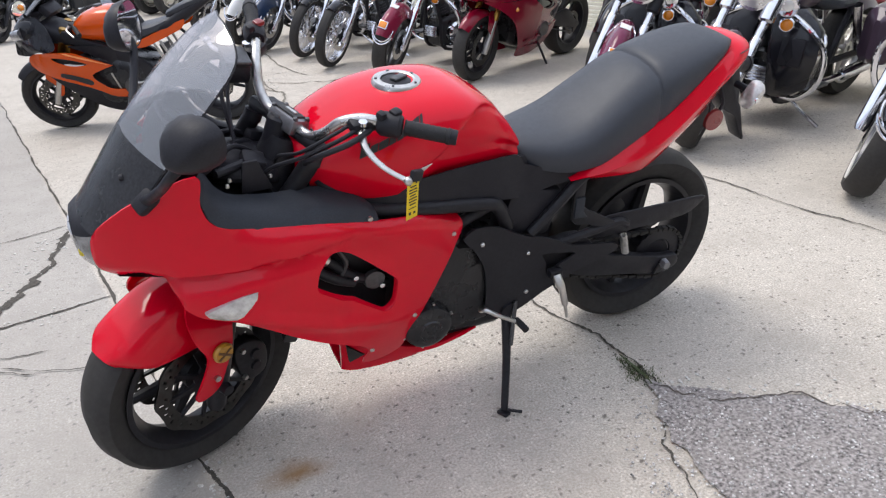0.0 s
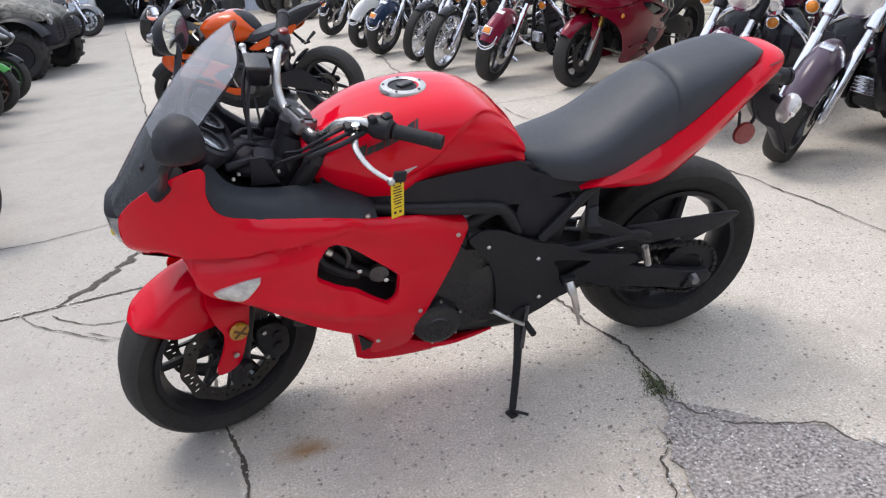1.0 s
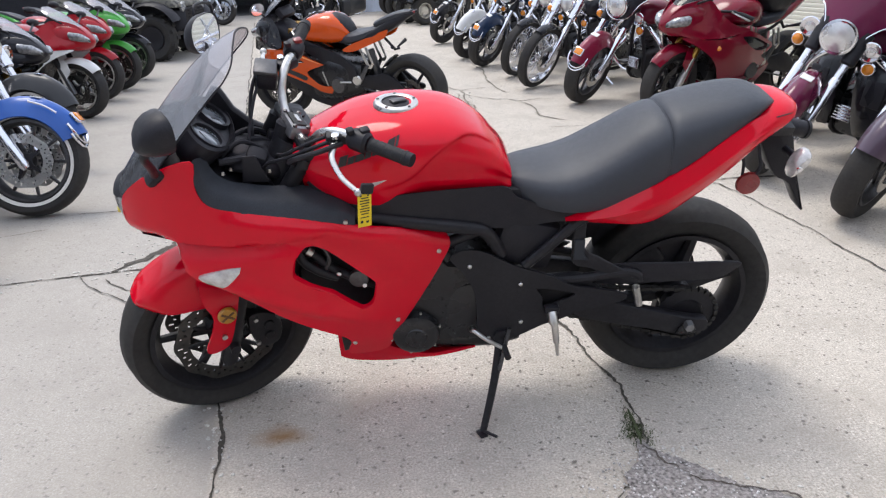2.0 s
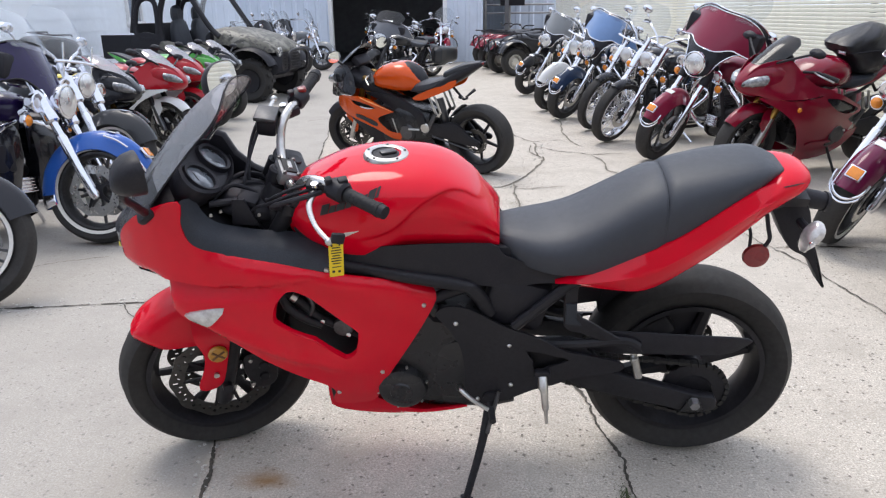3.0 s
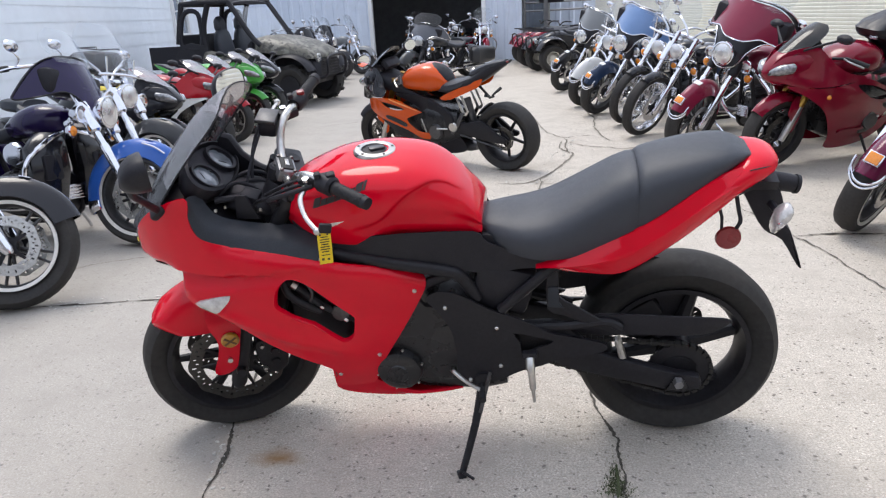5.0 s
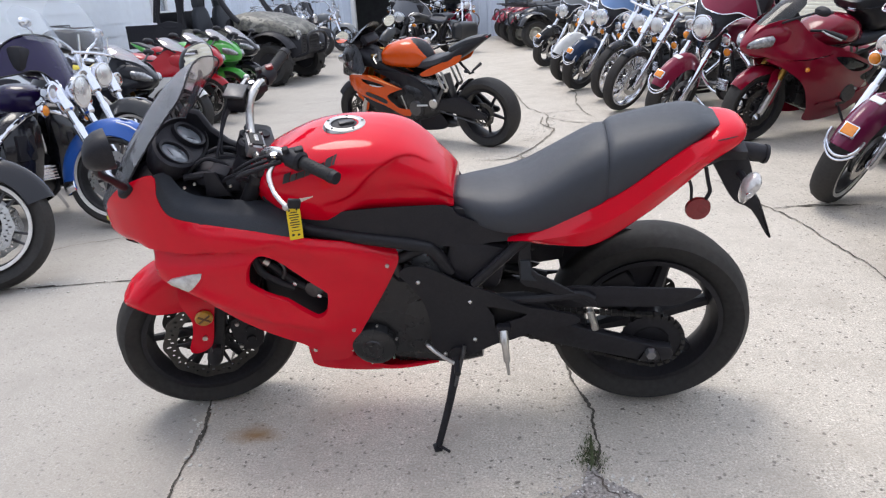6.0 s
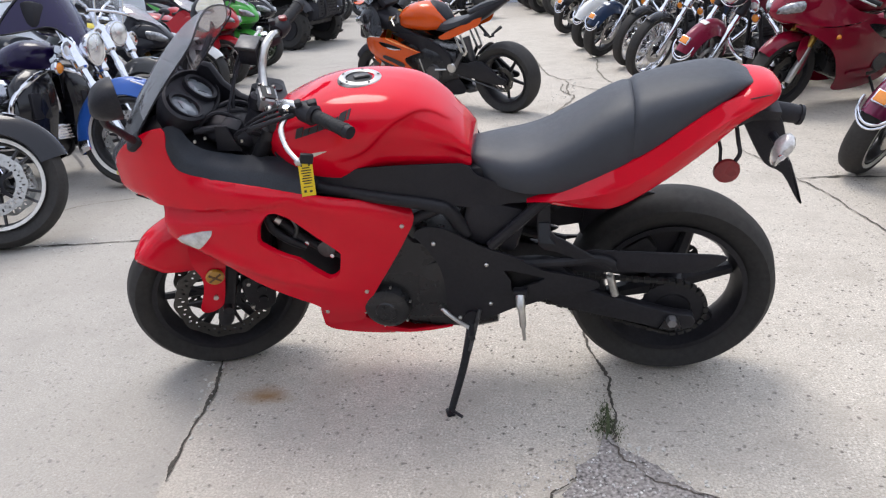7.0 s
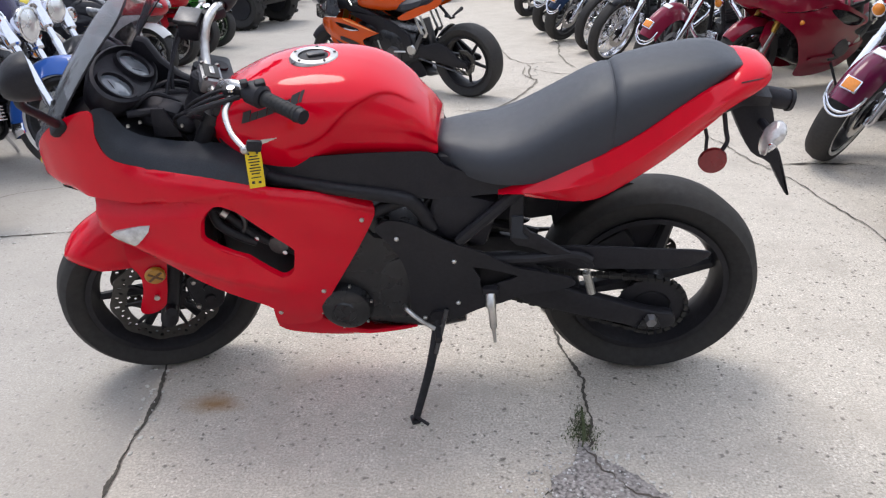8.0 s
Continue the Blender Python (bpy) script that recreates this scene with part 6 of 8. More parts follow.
    if wing:
        upper = curve([(-0.215, 0.70), (-0.17, 0.82), (-0.08, 0.92), (0.05, 0.97), (0.14, 0.93), (0.20, 0.84), (0.22, 0.72), (0.05, 0.70), (-0.05, 0.665), (-0.205, 0.645)], 4, True)
        mid = curve([(-0.10, 0.60), (-0.06, 0.66), (0.05, 0.69), (0.31, 0.70), (0.48, 0.645), (0.63, 0.578), (0.615, 0.565), (0.455, 0.505), (0.51, 0.42), (0.58, 0.375), (0.73, 0.362), (0.745, 0.31), (0.58, 0.305), (0.40, 0.405), (0.12, 0.50), (-0.03, 0.55)], 3, True)
        under = curve([(0.06, 0.50), (0.36, 0.42), (0.56, 0.31), (0.74, 0.31), (0.90, 0.34), (0.98, 0.22), (0.92, 0.145), (0.62, 0.135), (0.42, 0.19), (0.24, 0.34)], 4, True)
        flank = curve([(0.30, 0.73), (0.62, 0.70), (0.80, 0.60), (0.87, 0.48), (0.83, 0.38), (0.70, 0.36), (0.58, 0.37), (0.48, 0.50), (0.60, 0.57), (0.45, 0.66)], 4, True)
        slit = curve([(0.16, 0.655), (0.28, 0.648), (0.40, 0.618), (0.44, 0.592), (0.34, 0.590), (0.22, 0.615)], 3, True)
        for s in (-1, 1):
            part("belly_pan", shell(under, lambda x, z: depth(x, z) - 0.045, 0.004, (), 0.05, s), PLASTIC, b, "", 60)
            part("side_cover", shell(flank, lambda x, z: 0.17 - 0.25 * max(0, x - 0.6), 0.006, (), 0.05, s), FRAME, b, "", 60)
            part("lower_fairing", shell(mid, lambda x, z: depth(x, z) - 0.004, 0.005, (slit,), 0.04, s), accent, b, "orange side wing", 60)
            part("intake_duct", shell(curve([(0.13, 0.67), (0.32, 0.665), (0.47, 0.60), (0.40, 0.575), (0.20, 0.60)], 3, True), lambda x, z: depth(x, z) - 0.03, 0.004, (), 0.05, s), INK, b)
            part("fairing_strip", shell(curve([(0.27, 0.612), (0.36, 0.600), (0.43, 0.596), (0.36, 0.587), (0.28, 0.598)], 3, True), lambda x, z: depth(x, z) - 0.002, 0.006, (), 0.05, s), CHROMESOFT, b)
            part("fairing_badge", shell(curve([(0.22, 0.535), (0.34, 0.505), (0.44, 0.46), (0.42, 0.425), (0.30, 0.475), (0.20, 0.505)], 3, True), lambda x, z: depth(x, z) + 0.002, 0.003, (), 0.05, s), INK, b)
            part("fairing_edge", shell(curve([(0.30, 0.694), (0.48, 0.640), (0.62, 0.580), (0.47, 0.628), (0.30, 0.684)], 3, True), lambda x, z: depth(x, z) + 0.002, 0.003, (), 0.05, s), PALEORANGE, b)
    else:
        upper = curve([(-0.19, 0.78), (-0.16, 0.87), (-0.08, 0.95), (0.06, 0.99), (0.16, 0.97), (0.26, 0.87), (0.40, 0.79), (0.58, 0.745), (0.40, 0.715), (0.18, 0.70), (0.0, 0.70), (-0.12, 0.735)], 4, True)
        mid = curve([(-0.07, 0.70), (0.15, 0.69), (0.40, 0.705), (0.58, 0.735), (0.82, 0.65), (0.97, 0.575), (0.84, 0.50), (0.985, 0.42), (0.99, 0.33), (0.78, 0.185), (0.42, 0.165), (0.36, 0.30), (0.24, 0.50), (0.08, 0.62)], 4, True)
        vent = curve([(0.50, 0.690), (0.66, 0.675), (0.82, 0.62), (0.92, 0.575), (0.80, 0.55), (0.64, 0.59)], 4, True)
        low = curve([(0.46, 0.33), (0.70, 0.34), (0.96, 0.41), (0.97, 0.39), (0.72, 0.315), (0.46, 0.305)], 3, True)
        for s in (-1, 1):
            part("lower_fairing", shell(mid, lambda x, z: depth(x, z) - 0.004, 0.004, (vent,), 0.04, s), accent, b, "", 60)
            part("fairing_insert", shell(curve([(0.44, 0.71), (0.66, 0.70), (0.95, 0.59), (0.80, 0.53), (0.60, 0.57)], 3, True), lambda x, z: depth(x, z) - 0.03, 0.004, (), 0.05, s), second, b)
            part("belly_ridge", shell(low, lambda x, z: depth(x, z) + 0.010, 0.012, (), 0.05, s), accent, b, "", 60)
            part("indicator", lathe([(0, -0.018), (0.012, -0.014), (0.02, 0.0), (0, 0.004)], 14, "Y", (0.24, s * (depth(0.24, 0.62) + 0.004), 0.62), False) if s < 0 else mirrored(lathe([(0, -0.018), (0.012, -0.014), (0.02, 0.0), (0, 0.004)], 14, "Y", (0.24, -(depth(0.24, 0.62) + 0.004), 0.62), False)), AMBER, b)
    for s in (-1, 1):
        part("upper_fairing", shell(upper, depth, 0.004, (), 0.04, s), nose, b, "", 60)
    part("nose", body_loft([(-0.21, 0.80, 0.77, 0.02), (-0.17, 0.86, 0.72, 0.070), (-0.08, 0.94, 0.69, 0.125), (0.06, 0.97, 0.70, 0.165), (0.12, 0.95, 0.76, 0.16)], 12), nose, b, "", 60)
    for s in (-1, 1):
        socket = part("headlight", loft([[(x, s * (y0 + w * math.cos(a)), z0 + h * math.sin(a) + 0.30 * w * math.cos(a)) for a in (2 * math.pi * q / 14 for q in range(14))] for x, y0, w, z0, h in ((-0.192, 0.058, 0.034, 0.795, 0.020), (-0.15, 0.082, 0.058, 0.815, 0.042), (-0.06, 0.115, 0.060, 0.83, 0.045))]), NOSELENS, b, "", 60)
        part("lamp_cover", loft([[(x, s * (y0 + w * math.cos(a)), z0 + h * math.sin(a) + 0.35 * w * math.cos(a)) for a in (2 * math.pi * q / 14 for q in range(14))] for x, y0, w, z0, h in ((-0.197, 0.052, 0.016, 0.788, 0.008), (-0.168, 0.066, 0.030, 0.800, 0.018), (-0.10, 0.09, 0.040, 0.815, 0.025))]), INK, socket, "", 60)
    centre = curve([(-0.09, 0, 0.935), (0.02, 0, 1.02), (0.11, 0, 1.085), (0.22, 0, 1.14)], 4)
    rows = []
    for i, c in enumerate(centre):
        w = along([(0, 0.10), (0.4, 0.135), (0.8, 0.12), (1.0, 0.07)], i / (len(centre) - 1))
        rows.append([Vector((c.x + 3 * (v * w) ** 2, v * w, c.z - 1.6 * (v * w) ** 2)) for v in np.linspace(-1, 1, 11)])
    bm = bmesh.new()
    for d in (0, 0.004):
        loft([[p + Vector((d, 0, -d)) for p in row] for row in rows], False, False, bm)
    part("windscreen", bm, screen or SCREEN, b, "", 60)
    part("instrument_pod", box((0.17, 0, 0.985), (0.07, 0.20, 0.10), 0.02, (0, -40, 0)), PLASTIC, b)
    part("dash_cover", body_loft([(0.0, 0.93, 0.80, 0.11), (0.12, 0.92, 0.74, 0.15), (0.30, 0.84, 0.70, 0.13)], 6), PLASTIC, b)
    tank = part("fuel_tank", body_loft([(0.32, 0.84, 0.78, 0.08), (0.37, 0.90, 0.75, 0.13), (0.45, 0.955, 0.735, 0.168), (0.58, 0.985, 0.725, 0.178), (0.70, 0.975, 0.725, 0.170), (0.80, 0.92, 0.74, 0.125), (0.87, 0.82, 0.75, 0.08)], 20, 0.78, 22), col, b, "", 60)
    part("filler_cap", lathe([(0, 0.012), (0.03, 0.011), (0.034, 0.0), (0, -0.02)], 20, "Z", (0.56, 0, 0.984), False), DARKSTEEL, tank)
    if wing:
        part("tank_pad", body_loft([(0.68, 0.984, 0.90, 0.05), (0.74, 0.968, 0.86, 0.09), (0.82, 0.915, 0.82, 0.085), (0.87, 0.835, 0.79, 0.06)], 8, 0.8, 16), PLASTIC, tank)
    part("rider_seat", body_loft([(0.74, 0.80, 0.72, 0.08), (0.86, 0.825, 0.72, 0.13), (1.0, 0.845, 0.76, 0.14), (1.14, 0.885, 0.81, 0.10)], 10), VINYL, b)
    part("passenger_seat", body_loft([(1.11, 0.915, 0.86, 0.07), (1.20, 0.955, 0.89, 0.09), (1.33, 0.995, 0.94, 0.075), (1.46, 1.005, 0.985, 0.04)], 8), VINYL, b)
    part("tail_cowl", body_loft([(0.86, 0.76, 0.70, 0.08), (1.0, 0.82, 0.735, 0.125), (1.12, 0.87, 0.775, 0.125), (1.25, 0.94, 0.83, 0.10), (1.40, 0.985, 0.92, 0.06), (1.51, 1.005, 0.985, 0.02)], 14), PLASTIC if wing else accent, b, "", 60)
    if wing:
        for s in (-1, 1):
            part("tail_panel", shell(curve([(0.80, 0.685), (0.90, 0.672), (1.11, 0.745), (1.22, 0.79), (1.26, 0.85), (1.22, 0.85), (1.08, 0.80), (0.92, 0.745)], 4, True), lambda x, z: 0.135 - 0.12 * max(0, x - 1.0), 0.005, (), 0.05, s), accent, b, "orange tail panel", 60)
    part("tail_lamp", box((1.475, 0, 0.985), (0.05, 0.06, 0.02), 0.006, (0, -20, 0)), REDLENS, b)
    bracket = part("plate_bracket", tube([(1.15, 0, 0.78), (1.26, 0, 0.665), (1.30, 0, 0.68)], 0.012, 8, 0), PLASTIC, b)
    for s in (-1, 1):
        part("rear_indicator", tube([(1.27, s * 0.02, 0.68), (1.30, s * 0.13, 0.72)], [0.008, 0.016], 8, 0), PLASTIC, bracket)
        part("frame_spar", prism(curve([(0.28, 0.84), (0.42, 0.78), (0.72, 0.66), (0.90, 0.54), (0.92, 0.40), (0.83, 0.40), (0.70, 0.55), (0.42, 0.70), (0.28, 0.76)], 3, True), s * 0.155, s * 0.115, 0.010), FRAME, b)
        part("swingarm", prism(curve([(0.84, 0.46), (1.05, 0.46), (1.22, 0.48), (1.38, 0.36), (1.45, 0.33), (1.44, 0.285), (1.3, 0.29), (1.05, 0.34), (0.86, 0.38)], 3, True), s * 0.13, s * 0.10, 0.008), FRAME, b)
        part("subframe_rail", tube([(0.80, s * 0.10, 0.66), (1.0, s * 0.10, 0.72), (1.3, s * 0.06, 0.90)], 0.014, 8), FRAME, b)
        part("footpeg", tube([(0.86, s * 0.14, 0.40), (0.78, s * 0.22, 0.42)], 0.010, 8, 0), STEEL, b)
        plate = part("footrest_plate", lathe([(0, -0.006), (0.04, -0.005), (0.05, 0.006), (0, 0.006)], 8, "Y", (0.91, s * 0.150, 0.42), False), STEEL, b)
        part("heel_guard", prism([(0.86, 0.36), (0.93, 0.44), (1.02, 0.56), (1.05, 0.55), (0.96, 0.40), (0.90, 0.345)], s * 0.142, s * 0.132, 0.003), DARKSTEEL, plate)
        part("gear_linkage", tube([(0.59, s * 0.185, 0.50), (0.63, s * 0.185, 0.37)], 0.007, 8, 0), STEEL, b)
        part("passenger_peg_hanger", prism([(0.965, 0.70), (0.985, 0.70), (1.05, 0.55), (1.075, 0.57), (1.02, 0.71), (1.045, 0.71), (1.095, 0.56), (1.07, 0.525), (1.03, 0.525)], s * 0.130, s * 0.118, 0.003), STEEL, b)
    part("engine", body_loft([(0.30, 0.62, 0.30, 0.13), (0.5, 0.66, 0.22, 0.17), (0.75, 0.60, 0.24, 0.18), (0.95, 0.56, 0.30, 0.12)], 8, 0.5), ENGINE, b)
    part("engine_cover", lathe([(0, -0.02), (0.065, -0.018), (0.075, 0.01), (0, 0.02)], 22, "Y", (0.74, -0.185, 0.38), False), DARKSTEEL, b)
    part("rear_shock", tube([(1.0, 0, 0.66), (1.05, 0, 0.44)], 0.04, 12, 0), DARKSTEEL, b)
    part("hugger", arch(1.40, 0.315, 0.342, 0.07, 34, 62, 0.02, 8), PLASTIC, b)
    part("exhaust", loft([[(0.56 + 0.46 * u, 0.08 + r * math.cos(a), 0.20 - 0.03 * u + 0.7 * r * math.sin(a)) for a in (2 * math.pi * k / 16 for k in range(16))] for u, r in ((0, 0.03), (0.2, 0.075), (0.85, 0.075), (1, 0.045))]), DARKSTEEL, b)
    part("side_stand", tube([(0.72, -0.12, 0.30), (0.76, -0.20, 0.14), (0.78, -0.245, 0.056)], 0.011, 8), FRAME, b)
    part("drive_chain", tube([(0.86, -0.10, 0.44), (1.38, -0.10, 0.40), (1.40, -0.10, 0.22), (0.86, -0.10, 0.36)], 0.008, 6, 0), DARKSTEEL, b)
    if case:
        trunk = part("top_case", body_loft([(1.22, 1.10, 1.00, 0.10), (1.26, 1.24, 1.00, 0.24), (1.45, 1.27, 1.00, 0.27), (1.62, 1.24, 1.01, 0.24), (1.66, 1.12, 1.02, 0.10)], 12, 0.45), PLASTIC, b, "black hard top case")
        part("case_rack", tube([(1.30, -0.16, 1.29), (1.30, -0.16, 1.31), (1.56, -0.16, 1.31), (1.56, 0.16, 1.31), (1.30, 0.16, 1.31), (1.30, 0.16, 1.28)], 0.009, 8, 0), FRAME, trunk)
    return b


def wing_x(y, z):
    """How far back the bar-mounted fairing lies at y, z: it bulges forward in the middle."""
    return 0.262 + 2.2 * y * y + 0.6 * (z - 0.93) ** 2 + 0.36 * (z - 0.92)


def cruiser(m, label, col, steer=24.0, group="", front="cast", whitewall=False, top="bare", tip=True, bags=False, fender="full", spots=True, fork_mat=None, fairing=None, R=0.325, lamp=0.09, guard=True, rails=True, bright=False, lowers=False, fender_col=None, wing=1.0, glass=None):
    """A heavy chromed cruiser. top: bare, shield (clear windshield) or batwing (bar-mounted fairing)."""
    b = thing("cruiser_motorcycle", m, label, "motorcycle", group)
    fm, fairing = fork_mat or CHROME, fairing or col
    axis, S = steer_about(0.0, 30, 0.14, steer)
    rim = R - 0.095 if front != "wire" or fender == "full" else R - 0.07
    w = 0.13 if fender == "full" else 0.10
    wheel(b, "front_wheel", S @ pose(0, 0, R), R, rim, w, "wire" if front == "wire" else "nine" if front in ("cast", "drilled") else "twin" if front == "twin" else "five", CHROMESOFT if front == "wire" else FRAME if front == "dark" else DARKSTEEL, (-0.075, 0.075), 0.155 if front in ("twin", "drilled") else 0.14, whitewall, front in ("twin", "drilled"), 44, STEEL)
    wheel(b, "rear_wheel", pose(1.62, 0, 0.32), 0.32, 0.225, 0.15, "five", STEEL, (), 0.13, bool(whitewall), False, 40)
    for s in (-1, 1):
        foot = Vector((0.0, s * 0.112, R))
        leg = part("fork_leg", moved(tube([foot - axis * 0.05, foot - axis * 0.02, foot + axis * 0.36, foot + axis * 0.37], [0.022, 0.031, 0.030, 0.026], 14, 0), S), fm, b, "polished fork leg")
        part("fork_tube", moved(tube([foot + axis * 0.34, foot + axis * 0.78], 0.024, 12, 0), S), fm, leg)
        part("fork_cover", moved(tube([foot + axis * 0.46, foot + axis * 0.47, foot + axis * 0.66], [0.032, 0.044, 0.046], 14, 0), S), FRAME if top == "batwing" and not bright else fm, leg)
        # bars
        g0, g1 = Vector((0.62, s * 0.31, 1.10)), Vector((0.72, s * 0.43, 1.06))
        part("handlebar", moved(tube([(0.44, s * 0.03, 0.98), (0.46, s * 0.10, 1.06), (0.50, s * 0.22, 1.12), g0, g1], 0.011, 10), S), CHROMESOFT, b, "chrome handlebar")
        part("grip", moved(tube([g0.lerp(g1, 0.2), g1 + (g1 - g0) * 0.1], 0.019, 10, 0), S), GRIP, b)
        part("lever", moved(tube([g0 + Vector((-0.03, 0, 0)), g0 + Vector((-0.03, s * 0.06, -0.01)), g1 + Vector((-0.045, s * 0.01, -0.01))], 0.007, 6, 4), S), CHROME, b)
        stalk = part("mirror_stalk", moved(tube([g0, g0 + Vector((-0.04, s * 0.01, 0.05)), g0 + Vector((-0.03, s * 0.05, 0.09))], 0.006, 8), S), CHROME, b)
        hd = g0 + Vector((-0.03, s * 0.06, 0.12))
        part("mirror_housing", moved(loft([[(hd.x + x, hd.y + k * 0.06 * math.cos(a), hd.z + k * 0.038 * math.sin(a)) for a in (2 * math.pi * q / 16 for q in range(16))] for x, k in ((-0.022, 0.5), (-0.01, 0.9), (0.004, 1.0), (0.007, 0.95))]), S), CHROME, stalk)
        if spots:
            sp = part("spot_lamp", moved(lathe([(0.0, 0.05), (0.035, 0.04), (0.055, 0.0), (0.06, -0.02), (0.054, -0.025), (0.0, -0.012)], 20, "X", (0.30, s * 0.185, 0.83), False), S), CHROME, b, "chrome auxiliary lamp")
            part("lamp_lens", moved(lathe([(0, -0.022), (0.035, -0.019), (0.052, -0.012), (0, -0.008)], 20, "X", (0.30, s * 0.185, 0.83), False), S), LAMPGLASS, sp)
        ind = part("indicator", moved(lathe([(0.0, 0.04), (0.03, 0.03), (0.042, 0.0), (0.036, -0.008), (0.0, -0.008)], 16, "X", (0.32, s * 0.22, 0.725), False), S), CHROME, b)
        part("indicator_lens", moved(lathe([(0, -0.026), (0.022, -0.020), (0.037, -0.004), (0, -0.002)], 16, "X", (0.32, s * 0.22, 0.725), False), S), AMBER, ind, "amber indicator lens")
    part("lamp_bar", moved(tube([(0.35, -0.20, 0.80), (0.35, 0, 0.79), (0.35, 0.20, 0.80)], 0.010, 8), S), CHROME, b)
    W = S @ Matrix.Translation((0.33, 0, 0.93 + 0.22 * (wing - 1))) @ Matrix.Scale(wing, 4) @ Matrix.Translation((-0.33, 0, -0.93))
    HL, hx = (W, wing_x(0, 0.86) - 0.022) if top == "batwing" else (S, 0.268)
    if top == "batwing":
        lamp *= 1.08 / wing
    hl = part("headlight", moved(lathe([(0.0, 0.12), (lamp * 0.6, 0.10), (lamp, 0.03), (lamp * 1.07, 0.0), (lamp * 1.07, -0.018), (lamp * 0.98, -0.022), (0, -0.01)], 28, "X", (hx, 0, 0.86), False), HL), CHROME, b, "round chrome headlight")
    part("headlight_glass", moved(lathe([(0, -0.04), (lamp * 0.5, -0.035), (lamp * 0.95, -0.019), (0, -0.012)], 28, "X", (hx, 0, 0.86), False), HL), LAMPGLASS, hl)
    part("yoke", moved(box((0.40, 0, 0.78), (0.07, 0.28, 0.05), 0.015, (0, 30, 0)), S), fm, b)
    part("yoke", moved(box((0.47, 0, 0.965), (0.07, 0.28, 0.04), 0.015, (0, 30, 0)), S), fm, b)
    # front mudguard
    if fender == "full":
        part("front_fender", moved(arch(0.0, R, R + 0.042, 0.092, 25, 200 if whitewall else 176, 0.115, 24, 0.10), S), fender_col or col, b, "painted deep front fender")
        rail = [(-(R + 0.006) * math.cos(radians(a)), y, R + (R + 0.006) * math.sin(radians(a))) for a, y in ((38, -0.092), (32, -0.090), (25, -0.076), (19, -0.04), (17, 0.0), (19, 0.04), (25, 0.076), (32, 0.090), (38, 0.092))]
        if rails:
            part("fender_trim", moved(tube(rail, 0.008, 8), S), CHROME, b)
            part("fender_trim", moved(tube([(x + 0.004, y, z - 0.026) for x, y, z in rail[1:-1]], 0.008, 8), S), CHROME, b)
        if whitewall:
            part("fender_tip", moved(arch(0.0, R, R + 0.045, 0.093, 187, 201, 0.115, 6, 0.05), S), CHROME, b, "chrome fender tip")
            for s in (-1, 1) if fender_col else ():
                part("fender_strip", moved(tube([(-(R + 0.012) * math.cos(radians(a)), s * 0.086, R + (R + 0.012) * math.sin(radians(a))) for a in (52, 66, 80)], 0.006, 6), S), CHROME, b)
        if tip:
            a = radians(40)
            tl = part("fender_lamp", moved(box((-(R + 0.045) * math.cos(a), 0, R + (R + 0.045) * math.sin(a)), (0.075, 0.085, 0.022), 0.008, (0, -50, 0)), S), CHROME, b)
            part("lamp_lens", moved(box((-(R + 0.056) * math.cos(a), 0, R + (R + 0.056) * math.sin(a)), (0.06, 0.07, 0.012), 0.004, (0, -50, 0)), S), AMBER, tl, "amber fender lamp lens")
        a = radians(78)
        part("fender_badge", moved(box((-(R + 0.04) * math.cos(a), 0, R + (R + 0.04) * math.sin(a)), (0.055, 0.07, 0.006), 0.002, (0, -12, 0)), S), WHITEP if tip else CHROME, b)
    else:
        part("front_fender", moved(arch(0.0, R, R + 0.022, 0.062, 62, 150, 0.035, 14, 0.2), S), col, b, "short front fender")
    part("brake_caliper", moved(box((0.10, -0.10, R + 0.10), (0.06, 0.06, 0.11), 0.014, (0, 30, 0)), S), CHROMESOFT, b)
    # screens
    if top == "shield" or top == "batwing":
        z0, zt = (1.02, 1.42) if top == "shield" else (1.16, 1.38)
        rows = []
        for u in np.linspace(0, 1, 9):
            wd = along([(0, 0.22), (0.25, 0.27), (0.7, 0.26), (1.0, 0.15)], u) * (1.0 if top == "shield" else 0.85)
            z = z0 + (zt - z0) * u
            x = 0.28 + 0.62 * (z - 1.0)
            rows.append([Vector((x + 0.9 * (v * wd) ** 2, v * wd, z - 0.15 * (v * wd) ** 2)) for v in np.linspace(-1, 1, 13)])
        bm = bmesh.new()
        for d in (0, 0.005):
            loft([[p + Vector((d, 0, 0)) for p in row] for row in rows], False, False, bm)
        scr = part("windshield", moved(bm, W if top == "batwing" else S), glass or CLEARSCREEN, b, "smoked plastic windshield" if glass else "clear plastic windshield", 60)
        if top == "shield":
            part("shield_trim", moved(tube([p + Vector((-0.004, 0, 0)) for p in rows[0]], 0.012, 8, 0), S), CHROME, scr)
            for s in (-1, 1):
                part("shield_bracket", moved(tube([(0.33, s * 0.14, 0.86), (0.32, s * 0.15, 1.15)], 0.008, 6, 0), S), CHROME, scr)
    if top == "batwing":
        out = curve([(0.0, 1.20), (0.14, 1.195), (0.24, 1.15), (0.31, 1.07), (0.37, 0.96), (0.385, 0.90), (0.30, 0.93), (0.20, 0.965), (0.13, 0.90), (0.09, 0.80), (0.0, 0.765), (-0.09, 0.80), (-0.13, 0.90), (-0.20, 0.965), (-0.30, 0.93), (-0.385, 0.90), (-0.37, 0.96), (-0.31, 1.07), (-0.24, 1.15), (-0.14, 1.195)], 4, True)
        bm = shell(out, lambda y, z: -wing_x(y, z), 0.006, (), 0.035, 1)
